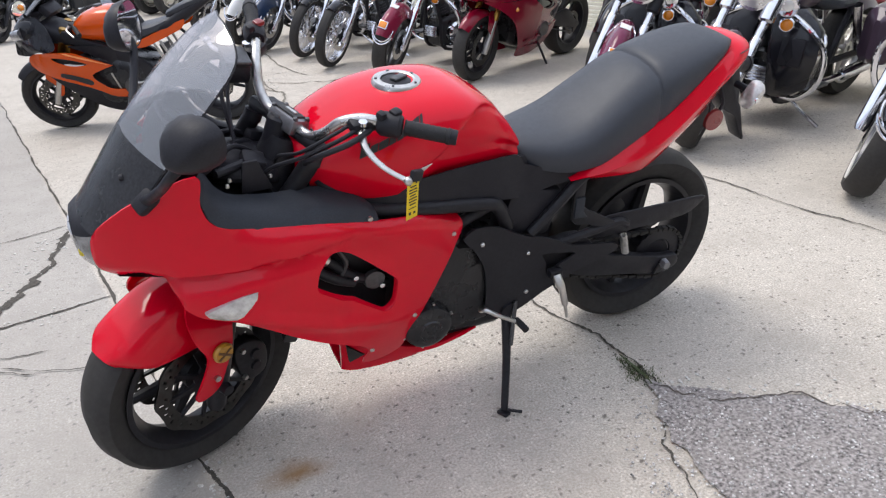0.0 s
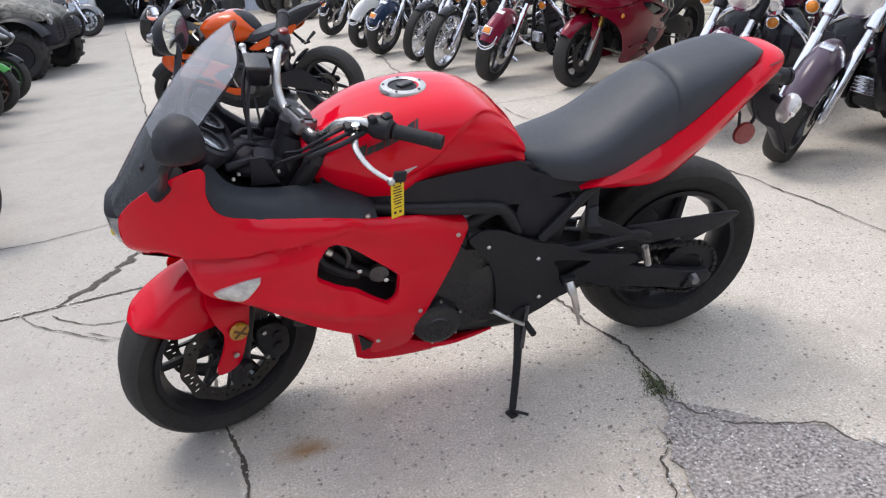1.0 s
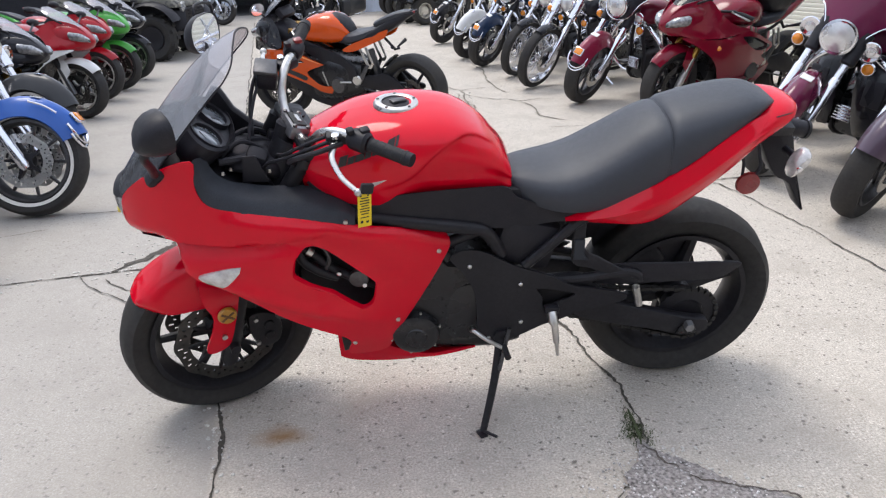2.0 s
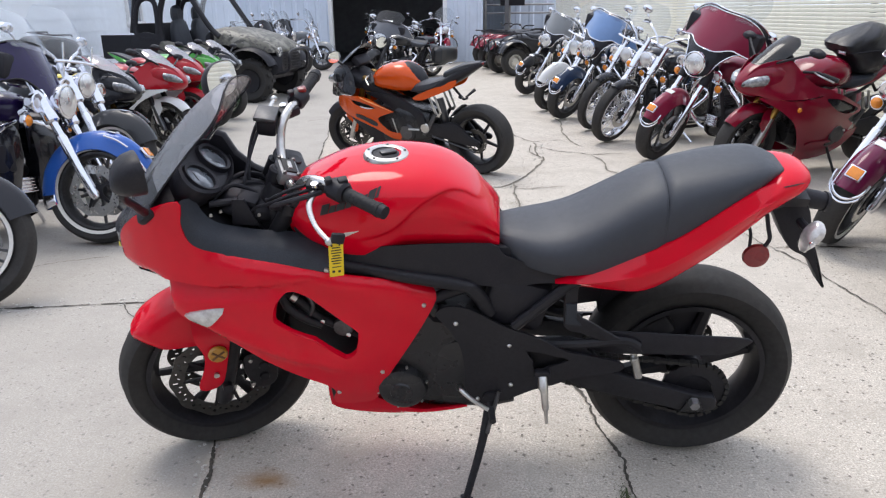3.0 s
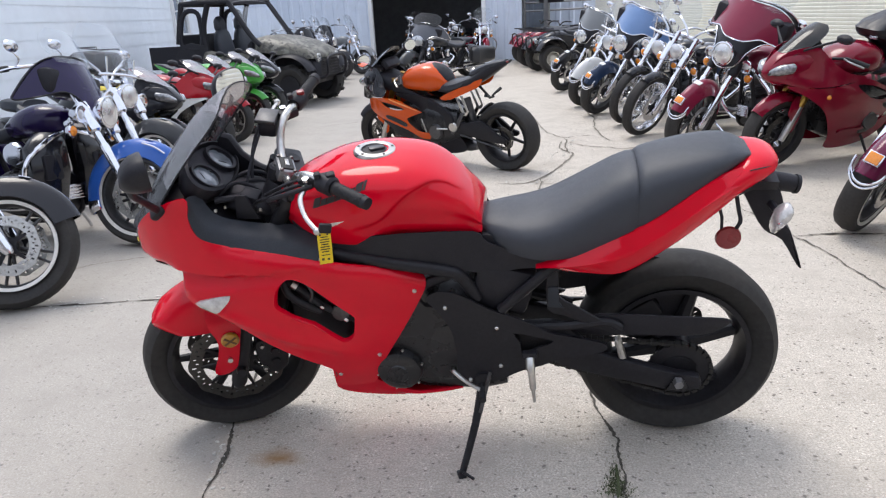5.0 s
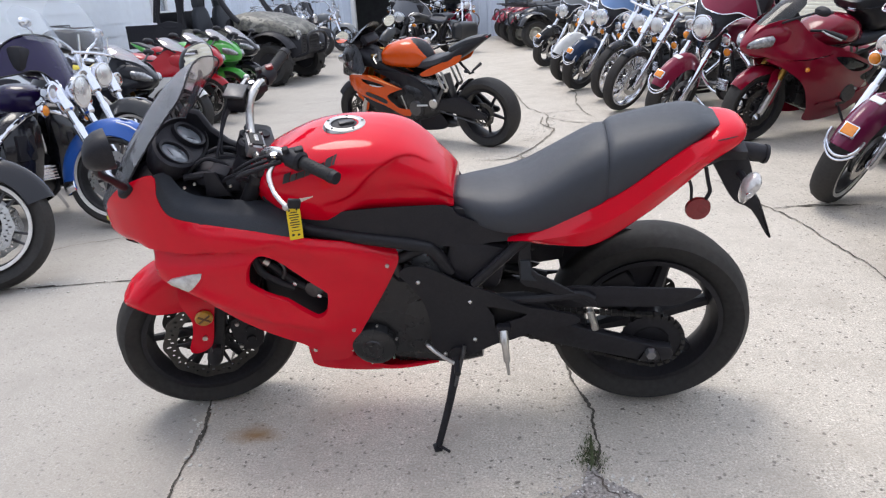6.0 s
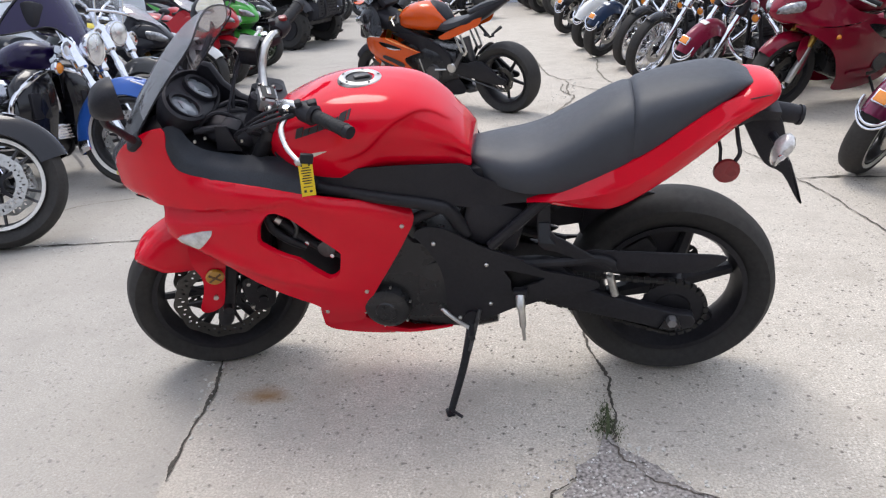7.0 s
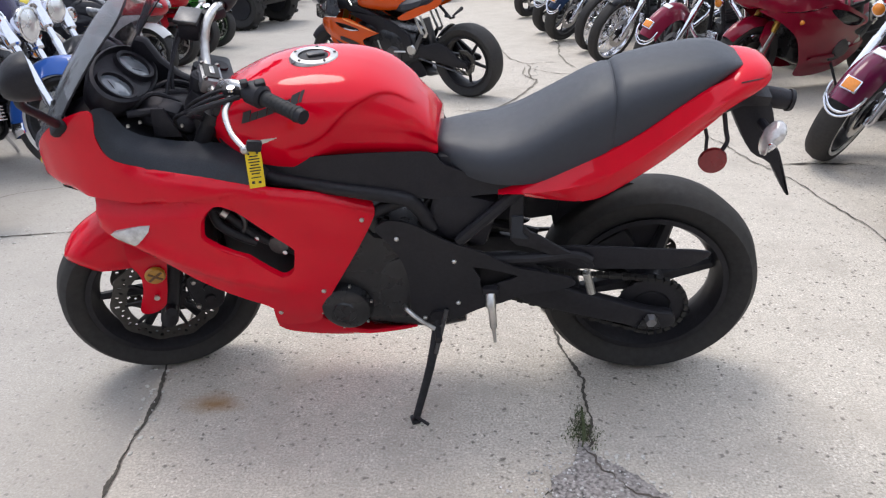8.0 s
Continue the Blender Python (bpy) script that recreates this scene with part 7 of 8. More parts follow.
        # the shell is bent along x: swap its axes
        for v in bm.verts:
            v.co = Vector((-v.co.y, v.co.x, v.co.z))
        two_tone = wing > 1.05
        fr = part("fairing", moved(bm, W), BLACKP if two_tone else fairing, b, "painted bar-mounted fairing", 60)
        if two_tone:
            half = [(0.0, 1.188), (0.13, 1.183), (0.222, 1.14), (0.282, 1.07), (0.340, 0.955), (0.366, 0.908), (0.298, 0.938), (0.205, 0.972), (0.155, 0.985), (0.10, 0.965), (0.06, 0.955), (0.0, 0.955)]
            face = curve(half + [(-y, z) for y, z in reversed(half[1:-1])], 4, True)
            bm = shell(face, lambda y, z: -wing_x(y, z) + 0.007, 0.004, (), 0.035, 1)
            for v in bm.verts:
                v.co = Vector((-v.co.y, v.co.x, v.co.z))
            panel = part("fairing_panel", moved(bm, W), fairing, fr, "painted upper fairing panel", 60)
            part("panel_piping", moved(tube([Vector((wing_x(p.x, p.y) - 0.010, p.x, p.y)) for p in face + face[:1]], 0.0045, 6, 0), W), CHROMESOFT, panel)
        trim_mat = FRAME if bright else CHROMESOFT
        part("fairing_trim", moved(tube([Vector((wing_x(p.x, p.y) - 0.006, p.x, p.y)) for p in out + out[:1]], 0.005, 6, 0), W), trim_mat, fr)
        part("fairing_inner", moved(box((0.46, 0, 1.03), (0.10, 0.56, 0.16), 0.03), W), PLASTIC, b)
    # tank, seat, rear mudguard
    part("fuel_tank", body_loft([(0.50, 0.86, 0.72, 0.06), (0.58, 0.905, 0.70, 0.13), (0.70, 0.92, 0.69, 0.155), (0.84, 0.88, 0.69, 0.135), (0.98, 0.80, 0.69, 0.07)], 16, 0.8, 20), col, b, "painted teardrop tank", 60)
    part("rider_seat", body_loft([(0.92, 0.80, 0.69, 0.08), (1.02, 0.755, 0.66, 0.155), (1.2, 0.75, 0.66, 0.18), (1.32, 0.82, 0.68, 0.16)], 12), VINYL, b)
    part("passenger_seat", body_loft([(1.28, 0.84, 0.70, 0.13), (1.38, 0.85, 0.72, 0.14), (1.56, 0.85, 0.74, 0.12), (1.62, 0.82, 0.76, 0.06)], 8), VINYL, b)
    part("rear_fender", arch(1.62, 0.32, 0.375, 0.10, 55, 190, 0.09, 16, 0.0), col, b)
    part("tail_lamp", box((1.96, 0, 0.60), (0.05, 0.10, 0.06), 0.015, (0, 30, 0)), REDLENS, b)
    # engine: two finned cylinders in a V on a polished case
    part("crankcase", body_loft([(0.58, 0.46, 0.20, 0.10), (0.66, 0.50, 0.17, 0.15), (0.92, 0.50, 0.17, 0.16), (1.08, 0.44, 0.20, 0.12)], 10, 0.55), ENGINE, b)
    for tilt, x in ((-24, 0.72), (22, 0.90)):
        cyl = lathe([(0.0, 0.0)] + [(0.085 if k % 2 else 0.066, 0.008 + 0.0135 * k) for k in range(13)] + [(0.07, 0.19), (0.06, 0.225), (0.0, 0.235)], 20, "Z", (0, 0, 0), False)
        part("cylinder", moved(cyl, pose(x, 0, 0.45, 0, tilt, 0)), DARKSTEEL, b, "finned cylinder")
    for s in (-1, 1):
        part("engine_cover", lathe([(0, -s * -0.035), (0.085, s * 0.03), (0.105, s * 0.01), (0.105, -s * 0.03), (0, -s * 0.03)], 26, "Y", (0.82 + 0.10 * s, s * 0.165, 0.33), False), CHROME, b, "chrome engine cover")
        part("pushrod_tubes", tube([(0.78, s * 0.12, 0.42), (0.74, s * 0.10, 0.60)], 0.012, 8, 0), CHROME, b)
        part("exhaust_pipe", tube([(0.68 if s > 0 else 0.94, s * 0.07, 0.56), (0.62 if s > 0 else 0.98, s * 0.15, 0.48), (0.72, s * 0.17, 0.27), (1.0, s * 0.19, 0.245), (1.3, s * 0.20, 0.25)], 0.022, 10), CHROME, b)
        part("muffler", tube([(1.22, s * 0.20, 0.25), (1.28, s * 0.20, 0.25), (1.85, s * 0.20, 0.275), (1.93, s * 0.20, 0.28)], [0.03, 0.042, 0.042, 0.034], 14, 0), CHROME, b)
        if guard:
            part("crash_bar", tube([(0.52, s * 0.06, 0.74), (0.50, s * 0.22, 0.68), (0.53, s * 0.36, 0.55), (0.55, s * 0.36, 0.36), (0.60, s * 0.24, 0.23), (0.62, s * 0.08, 0.22)], 0.017, 10), CHROME, b, "chrome crash bar")
        part("floorboard", box((0.72, s * 0.25, 0.285), (0.26, 0.10, 0.022), 0.008), DARKSTEEL, b)
        part("frame_tube", tube([(0.52, s * 0.04, 0.76), (0.56, s * 0.10, 0.45), (0.62, s * 0.11, 0.18), (1.10, s * 0.11, 0.18), (1.18, s * 0.12, 0.40), (1.30, s * 0.12, 0.66)], 0.018, 8), FRAME, b)
        part("swingarm", tube([(1.12, s * 0.11, 0.32), (1.62, s * 0.11, 0.32)], 0.022, 8, 0), FRAME, b)
        part("shock", tube([(1.36, s * 0.13, 0.66), (1.52, s * 0.13, 0.36)], 0.028, 10, 0), CHROMESOFT, b)
        if bags:
            part("saddlebag", moved(body_loft([(1.30, 0.60, 0.36, 0.02), (1.34, 0.66, 0.32, 0.10), (1.6, 0.68, 0.32, 0.12), (1.86, 0.64, 0.36, 0.09), (1.9, 0.58, 0.40, 0.03)], 10, 0.5), Matrix.Translation((0, s * 0.30, 0))), col, b)
    if lowers:
        for s in (-1, 1):
            leg = part("leg_fairing", loft([[(x, s * y, z) for x, y, z in ((0.50 + d, y0, z0), (0.47 + d, (y0 + y1) / 2, z0), (0.52 + d, y1, z0), (0.60 + d, y1 - 0.02, z0), (0.62 + d, y0 + 0.02, z0))] for d, y0, y1, z0 in ((0.02, 0.10, 0.20, 0.24), (0.0, 0.08, 0.31, 0.32), (-0.02, 0.06, 0.35, 0.50), (0.0, 0.05, 0.33, 0.64), (0.03, 0.05, 0.20, 0.74))]), BLACKP, b, "black lower leg fairing", 60)
            part("vent_door", box((0.475, s * 0.21, 0.52), (0.03, 0.14, 0.16), 0.012, (0, 4, 0)), PLASTIC, leg)
    reg = part("regulator", box((0.545, 0, 0.34), (0.035, 0.15, 0.10), 0.008), CHROMESOFT, b)
    for k in range(5):
        part("cooling_fin", box((0.522, 0, 0.30 + 0.02 * k), (0.022, 0.14, 0.007), 0.002), CHROME, reg)
    part("air_cleaner", lathe([(0, 0.05), (0.07, 0.045), (0.085, 0.02), (0.085, -0.02), (0, -0.02)], 22, "Y", (0.80, 0.16, 0.60), False), CHROME, b)
    part("horn_cover", box((0.82, -0.15, 0.58), (0.09, 0.05, 0.15), 0.03), CHROME, b)
    part("side_stand", tube([(0.66, -0.14, 0.22), (0.70, -0.26, 0.12), (0.74, -0.345, 0.050)], 0.012, 8), CHROME, b)
    return b


def quad(m, label, col, group=""):
    b = thing("quad_bike", m, label, "quad bike", group)
    for x in (0.0, 1.2):
        for s in (-1, 1):
            h = part("wheel", moved(rim_bm(0.15, 0.2, 28), pose(x, s * 0.42, 0.29)), STEEL, b)
            part("tyre", moved(tyre_bm(0.29, 0.15, 0.24, 32), pose(x, s * 0.42, 0.29)), RUBBER, h)
            part("hub", moved(lathe([(0, -0.06), (0.08, -0.05), (0.13, 0.0), (0.08, 0.05), (0, 0.06)], 20, "Y", (0, 0, 0), False), pose(x, s * 0.42, 0.29)), STEEL, h)
            part("mudguard", moved(arch(x, 0.29, 0.40, 0.17, 20, 165, 0.05, 12), Matrix.Translation((0, s * 0.40, 0.06))), col, b)
    part("body", body_loft([(-0.15, 0.70, 0.50, 0.16), (0.0, 0.80, 0.46, 0.25), (0.3, 0.86, 0.45, 0.22), (0.5, 0.80, 0.40, 0.2), (1.3, 0.74, 0.45, 0.2)], 12), col, b, "", 60)
    part("seat", body_loft([(0.45, 0.86, 0.74, 0.12), (0.7, 0.84, 0.72, 0.17), (1.1, 0.88, 0.74, 0.16)], 8), VINYL, b)
    for x in (-0.02, 1.28):
        part("cargo_rack", tube([(x - 0.2, -0.38, 0.86), (x + 0.2, -0.38, 0.86), (x + 0.2, 0.38, 0.86), (x - 0.2, 0.38, 0.86), (x - 0.2, -0.38, 0.86)], 0.014, 8, 0), FRAME, b)
    for s in (-1, 1):
        part("headlight", lathe([(0, 0.04), (0.05, 0.02), (0.055, -0.02), (0, -0.03)], 18, "X", (-0.15, s * 0.14, 0.64), False), LAMPGLASS, b)
        part("handlebar", tube([(0.35, 0, 0.95), (0.38, s * 0.15, 1.02), (0.45, s * 0.38, 1.02)], 0.014, 8), FRAME, b)
    part("front_guard", tube([(-0.12, -0.2, 0.4), (-0.34, -0.18, 0.5), (-0.36, -0.15, 0.72), (-0.36, 0.15, 0.72), (-0.34, 0.18, 0.5), (-0.12, 0.2, 0.4)], 0.017, 8), FRAME, b)
    part("engine", body_loft([(0.3, 0.5, 0.25, 0.15), (0.6, 0.55, 0.22, 0.18), (0.9, 0.5, 0.25, 0.15)], 6), ENGINE, b)
    return b


def camo_material():
    m, t, p = nodes_of("worn_camouflage_plastic")
    n1, n2 = noise_node(t, 6.0, 3), noise_node(t, 16.0, 4)
    a = mixed(t, ramp(t, n1.outputs[0], 0, 1, 0.46, 0.54), (0.20, 0.19, 0.16), (0.10, 0.095, 0.075))
    c = mixed(t, ramp(t, n2.outputs[0], 0, 1, 0.52, 0.6), a, (0.045, 0.042, 0.038))
    t.links.new(c, p.inputs["Base Color"])
    p.inputs["Roughness"].default_value = 0.5
    bump(t, p, n2.outputs[0], 0.1)
    return m


def side_by_side(m):
    """A roofed off-road buggy with a tube cage."""
    camo = camo_material()
    b = thing("utility_buggy", m, "camouflage off-road buggy with black roof cage and knobbly tyres", "buggy")
    for x in (0.0, 1.95):
        for s in (-1, 1):
            h = part("wheel", moved(lathe([(0.0, -0.06), (0.05, -0.07), (0.06, -0.04), (0.15, -0.05), (0.175, -0.10), (0.17, 0.10), (0.0, 0.06)], 30, "Y", (0, 0, 0), False), pose(x, s * 0.62, 0.33)), FRAME, b)
            part("tyre", moved(tyre_bm(0.33, 0.17, 0.25, 40), pose(x, s * 0.62, 0.33)), RUBBER, h)
            lug = part("tread_lug", moved(box((0.325, 0.05, 0), (0.035, 0.11, 0.05), 0.004, (0, 0, 0), None, 1), pose(x, s * 0.62, 0.33)), RUBBER, h)
            for k in range(1, 22):
                o = new("tread_lug", lug.data)
                o.parent = h
                o.matrix_local = pose(x, s * 0.62, 0.33) @ pose(0, -0.10 if k % 2 else 0.0, 0, 0, 360 * k / 22, 0) @ pose(x, s * 0.62, 0.33).inverted()
    part("bonnet", loft([[(x, w * y, z0 + h * z) for y, z in ((-1, 0), (-1, 0.55), (-0.85, 0.9), (-0.4, 1), (0.4, 1), (0.85, 0.9), (1, 0.55), (1, 0))] for x, w, z0, h in ((-0.38, 0.42, 0.74, 0.05), (-0.30, 0.55, 0.74, 0.13), (0.0, 0.66, 0.80, 0.20), (0.35, 0.68, 0.86, 0.24), (0.55, 0.66, 0.88, 0.24))]), camo, b, "grey-brown camouflage bonnet", 60)
    for s in (-1, 1):
        part("headlight", lathe([(0, 0.03), (0.07, 0.02), (0.08, -0.02), (0, -0.03)], 20, "X", (-0.36, s * 0.34, 0.74), False), LAMPGLASS, b)
        part("mudguard", moved(arch(0.0, 0.36, 0.46, 0.15, 25, 150, 0.05, 12), Matrix.Translation((0, s * 0.62, 0.02))), PLASTIC, b)
        part("cage_tube", tube([(0.45, s * 0.66, 0.98), (0.62, s * 0.65, 1.15), (0.92, s * 0.62, 1.60), (1.02, s * 0.61, 1.66), (1.75, s * 0.60, 1.66), (1.84, s * 0.60, 1.60), (1.95, s * 0.64, 1.05)], 0.042, 10), FRAME, b, "black cage tube")
        part("cage_tube", tube([(1.40, s * 0.66, 0.70), (1.46, s * 0.62, 1.25), (1.34, s * 0.60, 1.64)], 0.044, 10), FRAME, b)
        part("side_window_frame", tube(curve([(1.50, s * 0.655, 1.02), (1.50, s * 0.63, 1.42), (1.58, s * 0.615, 1.54), (1.74, s * 0.615, 1.54), (1.84, s * 0.63, 1.40), (1.88, s * 0.655, 1.08), (1.80, s * 0.66, 0.98), (1.60, s * 0.66, 0.96)], 3, True), 0.038, 8, 0), PLASTIC, b, "black rounded rear side frame")
        part("side_panel", prism(curve([(1.42, 0.62), (1.46, 1.02), (1.92, 1.02), (1.98, 0.66)], 2, True), s * 0.69, s * 0.665, 0.01), PLASTIC, b)
        part("head_rest", moved(body_loft([(1.30, 1.40, 1.22, 0.08), (1.36, 1.46, 1.20, 0.12), (1.42, 1.42, 1.22, 0.08)], 5), Matrix.Translation((0, s * 0.30, 0))), VINYL, b)
        part("door_panel", prism(curve([(0.52, 0.45), (0.60, 0.90), (1.0, 0.86), (1.45, 0.92), (1.5, 0.5), (1.2, 0.38), (0.8, 0.36)], 3, True), s * 0.70, s * 0.675, 0.01), camo, b)
        part("seat_back", moved(body_loft([(1.22, 0.92, 0.62, 0.18), (1.30, 1.26, 0.55, 0.21), (1.40, 1.24, 0.58, 0.18)], 6), Matrix.Translation((0, s * 0.30, 0))), VINYL, b)
        part("seat_base", moved(body_loft([(0.85, 0.66, 0.5, 0.2), (1.0, 0.70, 0.5, 0.24), (1.3, 0.68, 0.5, 0.22)], 5), Matrix.Translation((0, s * 0.30, 0))), VINYL, b)
    for x, z in ((1.0, 1.665), (1.45, 1.67), (1.8, 1.65)):
        part("cage_cross_tube", tube([(x, -0.61, z), (x, 0.61, z)], 0.036, 10, 0), FRAME, b)
    part("roof", loft([[(x, w * y, z + 0.03 * (1 - y * y)) for y in np.linspace(-1, 1, 9)] + [(x, w * y, z - 0.02) for y in np.linspace(1, -1, 9)] for x, w, z in ((0.93, 0.58, 1.64), (1.1, 0.62, 1.705), (1.6, 0.62, 1.71), (1.86, 0.56, 1.66))]), PLASTIC, b, "black plastic roof")
    part("windshield", loft([[(0.60, -0.60, 1.12), (0.60, 0.60, 1.12), (0.604, 0.60, 1.12), (0.604, -0.60, 1.12)], [(0.90, -0.57, 1.58), (0.90, 0.57, 1.58), (0.904, 0.57, 1.58), (0.904, -0.57, 1.58)]]), CLEARSCREEN, b)
    part("cargo_bed", loft([[(x, w * y, z0 + h * z) for y, z in ((-1, 0), (-1, 1), (-0.92, 1), (-0.9, 0.2), (0.9, 0.2), (0.92, 1), (1, 1), (1, 0))] for x, w, z0, h in ((1.55, 0.68, 0.66, 0.36), (2.5, 0.68, 0.66, 0.36))]), PLASTIC, b)
    for k in range(5):
        part("grille_bar", box((-0.405, 0, 0.50 + 0.045 * k), (0.02, 0.52, 0.016), 0.004), FRAME, b)
    part("dashboard", body_loft([(0.55, 1.05, 0.86, 0.50), (0.64, 1.10, 0.84, 0.60), (0.74, 1.02, 0.84, 0.58)], 5, 0.4), PLASTIC, b)
    part("rear_panel", box((1.93, 0, 0.98), (0.05, 1.20, 0.42), 0.02), PLASTIC, b)
    for s in (-1, 1):
        part("screen_post", tube([(0.60, s * 0.615, 1.10), (0.93, s * 0.585, 1.62)], 0.030, 8, 0), FRAME, b)
        part("wishbone", tube([(0.10, s * 0.30, 0.36), (0.0, s * 0.52, 0.33), (-0.12, s * 0.30, 0.38)], 0.022, 8, 0), FRAME, b)
        part("spring_strut", tube([(0.02, s * 0.46, 0.38), (0.10, s * 0.40, 0.80)], 0.040, 10, 0), ENGINE, b)
    part("front_bumper", tube([(-0.30, -0.40, 0.42), (-0.50, -0.34, 0.48), (-0.52, -0.3, 0.74), (-0.52, 0.3, 0.74), (-0.50, 0.34, 0.48), (-0.30, 0.40, 0.42)], 0.024, 10), FRAME, b)
    part("front_panel", loft([[(x, w * y, z0 + h * z) for y, z in ((-1, 0), (-1, 0.8), (-0.8, 1), (0.8, 1), (1, 0.8), (1, 0))] for x, w, z0, h in ((-0.40, 0.36, 0.46, 0.26), (-0.28, 0.46, 0.40, 0.36), (0.0, 0.46, 0.44, 0.38), (0.55, 0.62, 0.44, 0.46))]), PLASTIC, b, "black plastic front body", 50)
    part("chassis", box((1.0, 0, 0.40), (2.5, 0.9, 0.14), 0.04), FRAME, b)
    part("steering_wheel", moved(lathe([(0.15, -0.012), (0.17, 0), (0.15, 0.012), (0.14, 0)], 24, "X"), pose(0.80, -0.30, 1.02, 0, -35, 0)), PLASTIC, b)
    return b


# ---- bikes in the lot ----
def parked(x, y, back, lean=7.0):
    """Front tyre at x, y; back: the way the tail points, degrees from east."""
    return pose(x, y, 0.003, lean, 0, back) @ Matrix.Scale(0.93, 4)


sport_bike(pose(-0.375, 4.44, 0.003, 8, 0, -27.5) @ Matrix.Scale(0.89, 4), "glossy orange and black sport motorcycle on its stand", ORANGE, BLACKP, ORANGE, 14, "", FRAME, GOLD, DARKSCREEN, BLACKP, True, False, 1.3)

ROW = "bikes parked along the fence"
cruiser(parked(2.92, 0.30, 10), "dark cruiser with whitewall tyres and chrome crash bars", BLACKP, 26, ROW, "cast", True, "batwing", False, True)
cruiser(parked(2.83, 1.27, 14), "plum cruiser with dark fender and chrome forks", PURPLE, 26, ROW, "cast", False, "shield", False, True, "full", True, None, None, 0.325, 0.10, True, False, False, True)
cruiser(parked(2.74, 2.05, 18), "plum-red touring cruiser with amber fender lamp and chrome trim", PLUMRED, 33, ROW, "cast", True, "batwing", True, True, "full", True, None, PLUMRED, 0.325, 0.09, True, True, False, True)
cruiser(parked(3.42, 2.98, 22), "black touring cruiser standing back between two bikes", BLACKP, 20, ROW, "dark", False, "batwing", False, True, "full", True, FRAME, BLACKP, 0.325, 0.09, True, False, True, True, wing=1.15, glass=DARKSCREEN)
sport_bike(parked(2.69, 3.73, 24, 9), "deep red faired sport motorcycle beside the cruisers", DEEPRED, BLACKP, DEEPRED, 6, ROW, FRAME, GOLD, DARKSCREEN)


def leather_bag(m):
    """A slumped soft bag with folds and a strap across it."""
    rings = []
    for z, xc, hx, hy in ((0.838, 1.00, 0.10, 0.09), (0.846, 1.00, 0.135, 0.115), (0.90, 1.00, 0.165, 0.145), (0.97, 0.985, 0.19, 0.16), (1.03, 0.93, 0.245, 0.17), (1.07, 0.915, 0.255, 0.17), (1.11, 0.93, 0.235, 0.165), (1.15, 0.975, 0.185, 0.145), (1.19, 1.01, 0.14, 0.11), (1.215, 1.02, 0.09, 0.07), (1.225, 1.02, 0.04, 0.03)):
        ring = []
        for k in range(40):
            a = 2 * math.pi * k / 40
            fold = 1 + 0.30 * noise.noise(Vector((2.0 * math.cos(a), 2.0 * math.sin(a), z * 7))) + 0.10 * noise.noise(Vector((5 * math.cos(a), 5 * math.sin(a), z * 16)))
            ring.append((xc + hx * fold * math.cos(a), hy * fold * math.sin(a), z))
        rings.append(ring)
    b = thing("leather_bag", m, "slumped black leather bag resting on the sport bike's seat", "bag")
    body = part("bag_body", loft(rings), LEATHER, b, "", 60)
    skin = mathutils.bvhtree.BVHTree.FromPolygons([v.co for v in body.data.vertices], [p.vertices for p in body.data.polygons])
    strap = []
    for k in range(25):
        a = 2 * math.pi * k / 24
        d = Vector((math.cos(a), math.sin(a), 0))
        c = Vector((0.95, 0, 1.04 + 0.03 * math.cos(a)))
        strap.append(skin.ray_cast(c + d * 0.6, -d)[0] + d * 0.004)
    part("strap", tube(strap, 0.008, 8, 0), PLASTIC, b)
    buckle = strap[13]
    part("buckle", box(buckle - Vector((0.008, 0, 0)), (0.014, 0.07, 0.026), 0.004), CHROMESOFT, b, "bright strap buckle")


leather_bag(parked(2.69, 3.73, 24, 9))
cruiser(parked(2.22, 4.42, 22), "maroon touring cruiser with bar fairing and amber fender lamp", MAROON, 26, ROW, "cast", False, "batwing", True, True, wing=1.3)
cruiser(parked(1.95, 5.28, 22), "black cruiser with wire front wheel and slim fender", BLACKP, 26, ROW, "wire", False, "bare", False, False, "short", False, None, None, 0.335, 0.075, False)
cruiser(parked(1.89, 6.06, 22), "black wire-wheeled cruiser with chrome forks", BLACKP, 26, ROW, "wire", False, "shield", False, False, "short", True, None, None, 0.335, 0.08)
cruiser(parked(1.62, 6.88, 22), "navy cruiser with steel blue fairing and amber fender lamp", NAVY, 26, ROW, "cast", False, "batwing", True, True, "full", True, None, SKYBLUE, wing=1.25)
cruiser(parked(1.50, 7.68, 22), "white and chrome cruiser with clear windshield", WHITEP, 26, ROW, "dark", False, "shield", False, True)
cruiser(parked(1.28, 9.50, 22), "black touring cruiser with dark fairing", BLACKP, 26, ROW, "dark", False, "batwing", True, True, "full", True, None, GREYP, wing=1.2)
quad(parked(0.95, 13.2, 22, 0), "black quad bike with silver wheel hubs", BLACKP, "quad bikes by the garage")
quad(parked(0.72, 14.5, 22, 0), "red quad bike with front rack", DEEPRED, "quad bikes by the garage")
quad(parked(0.55, 15.7, 22, 0), "red quad bike beside the garage door", DEEPRED, "quad bikes by the garage")

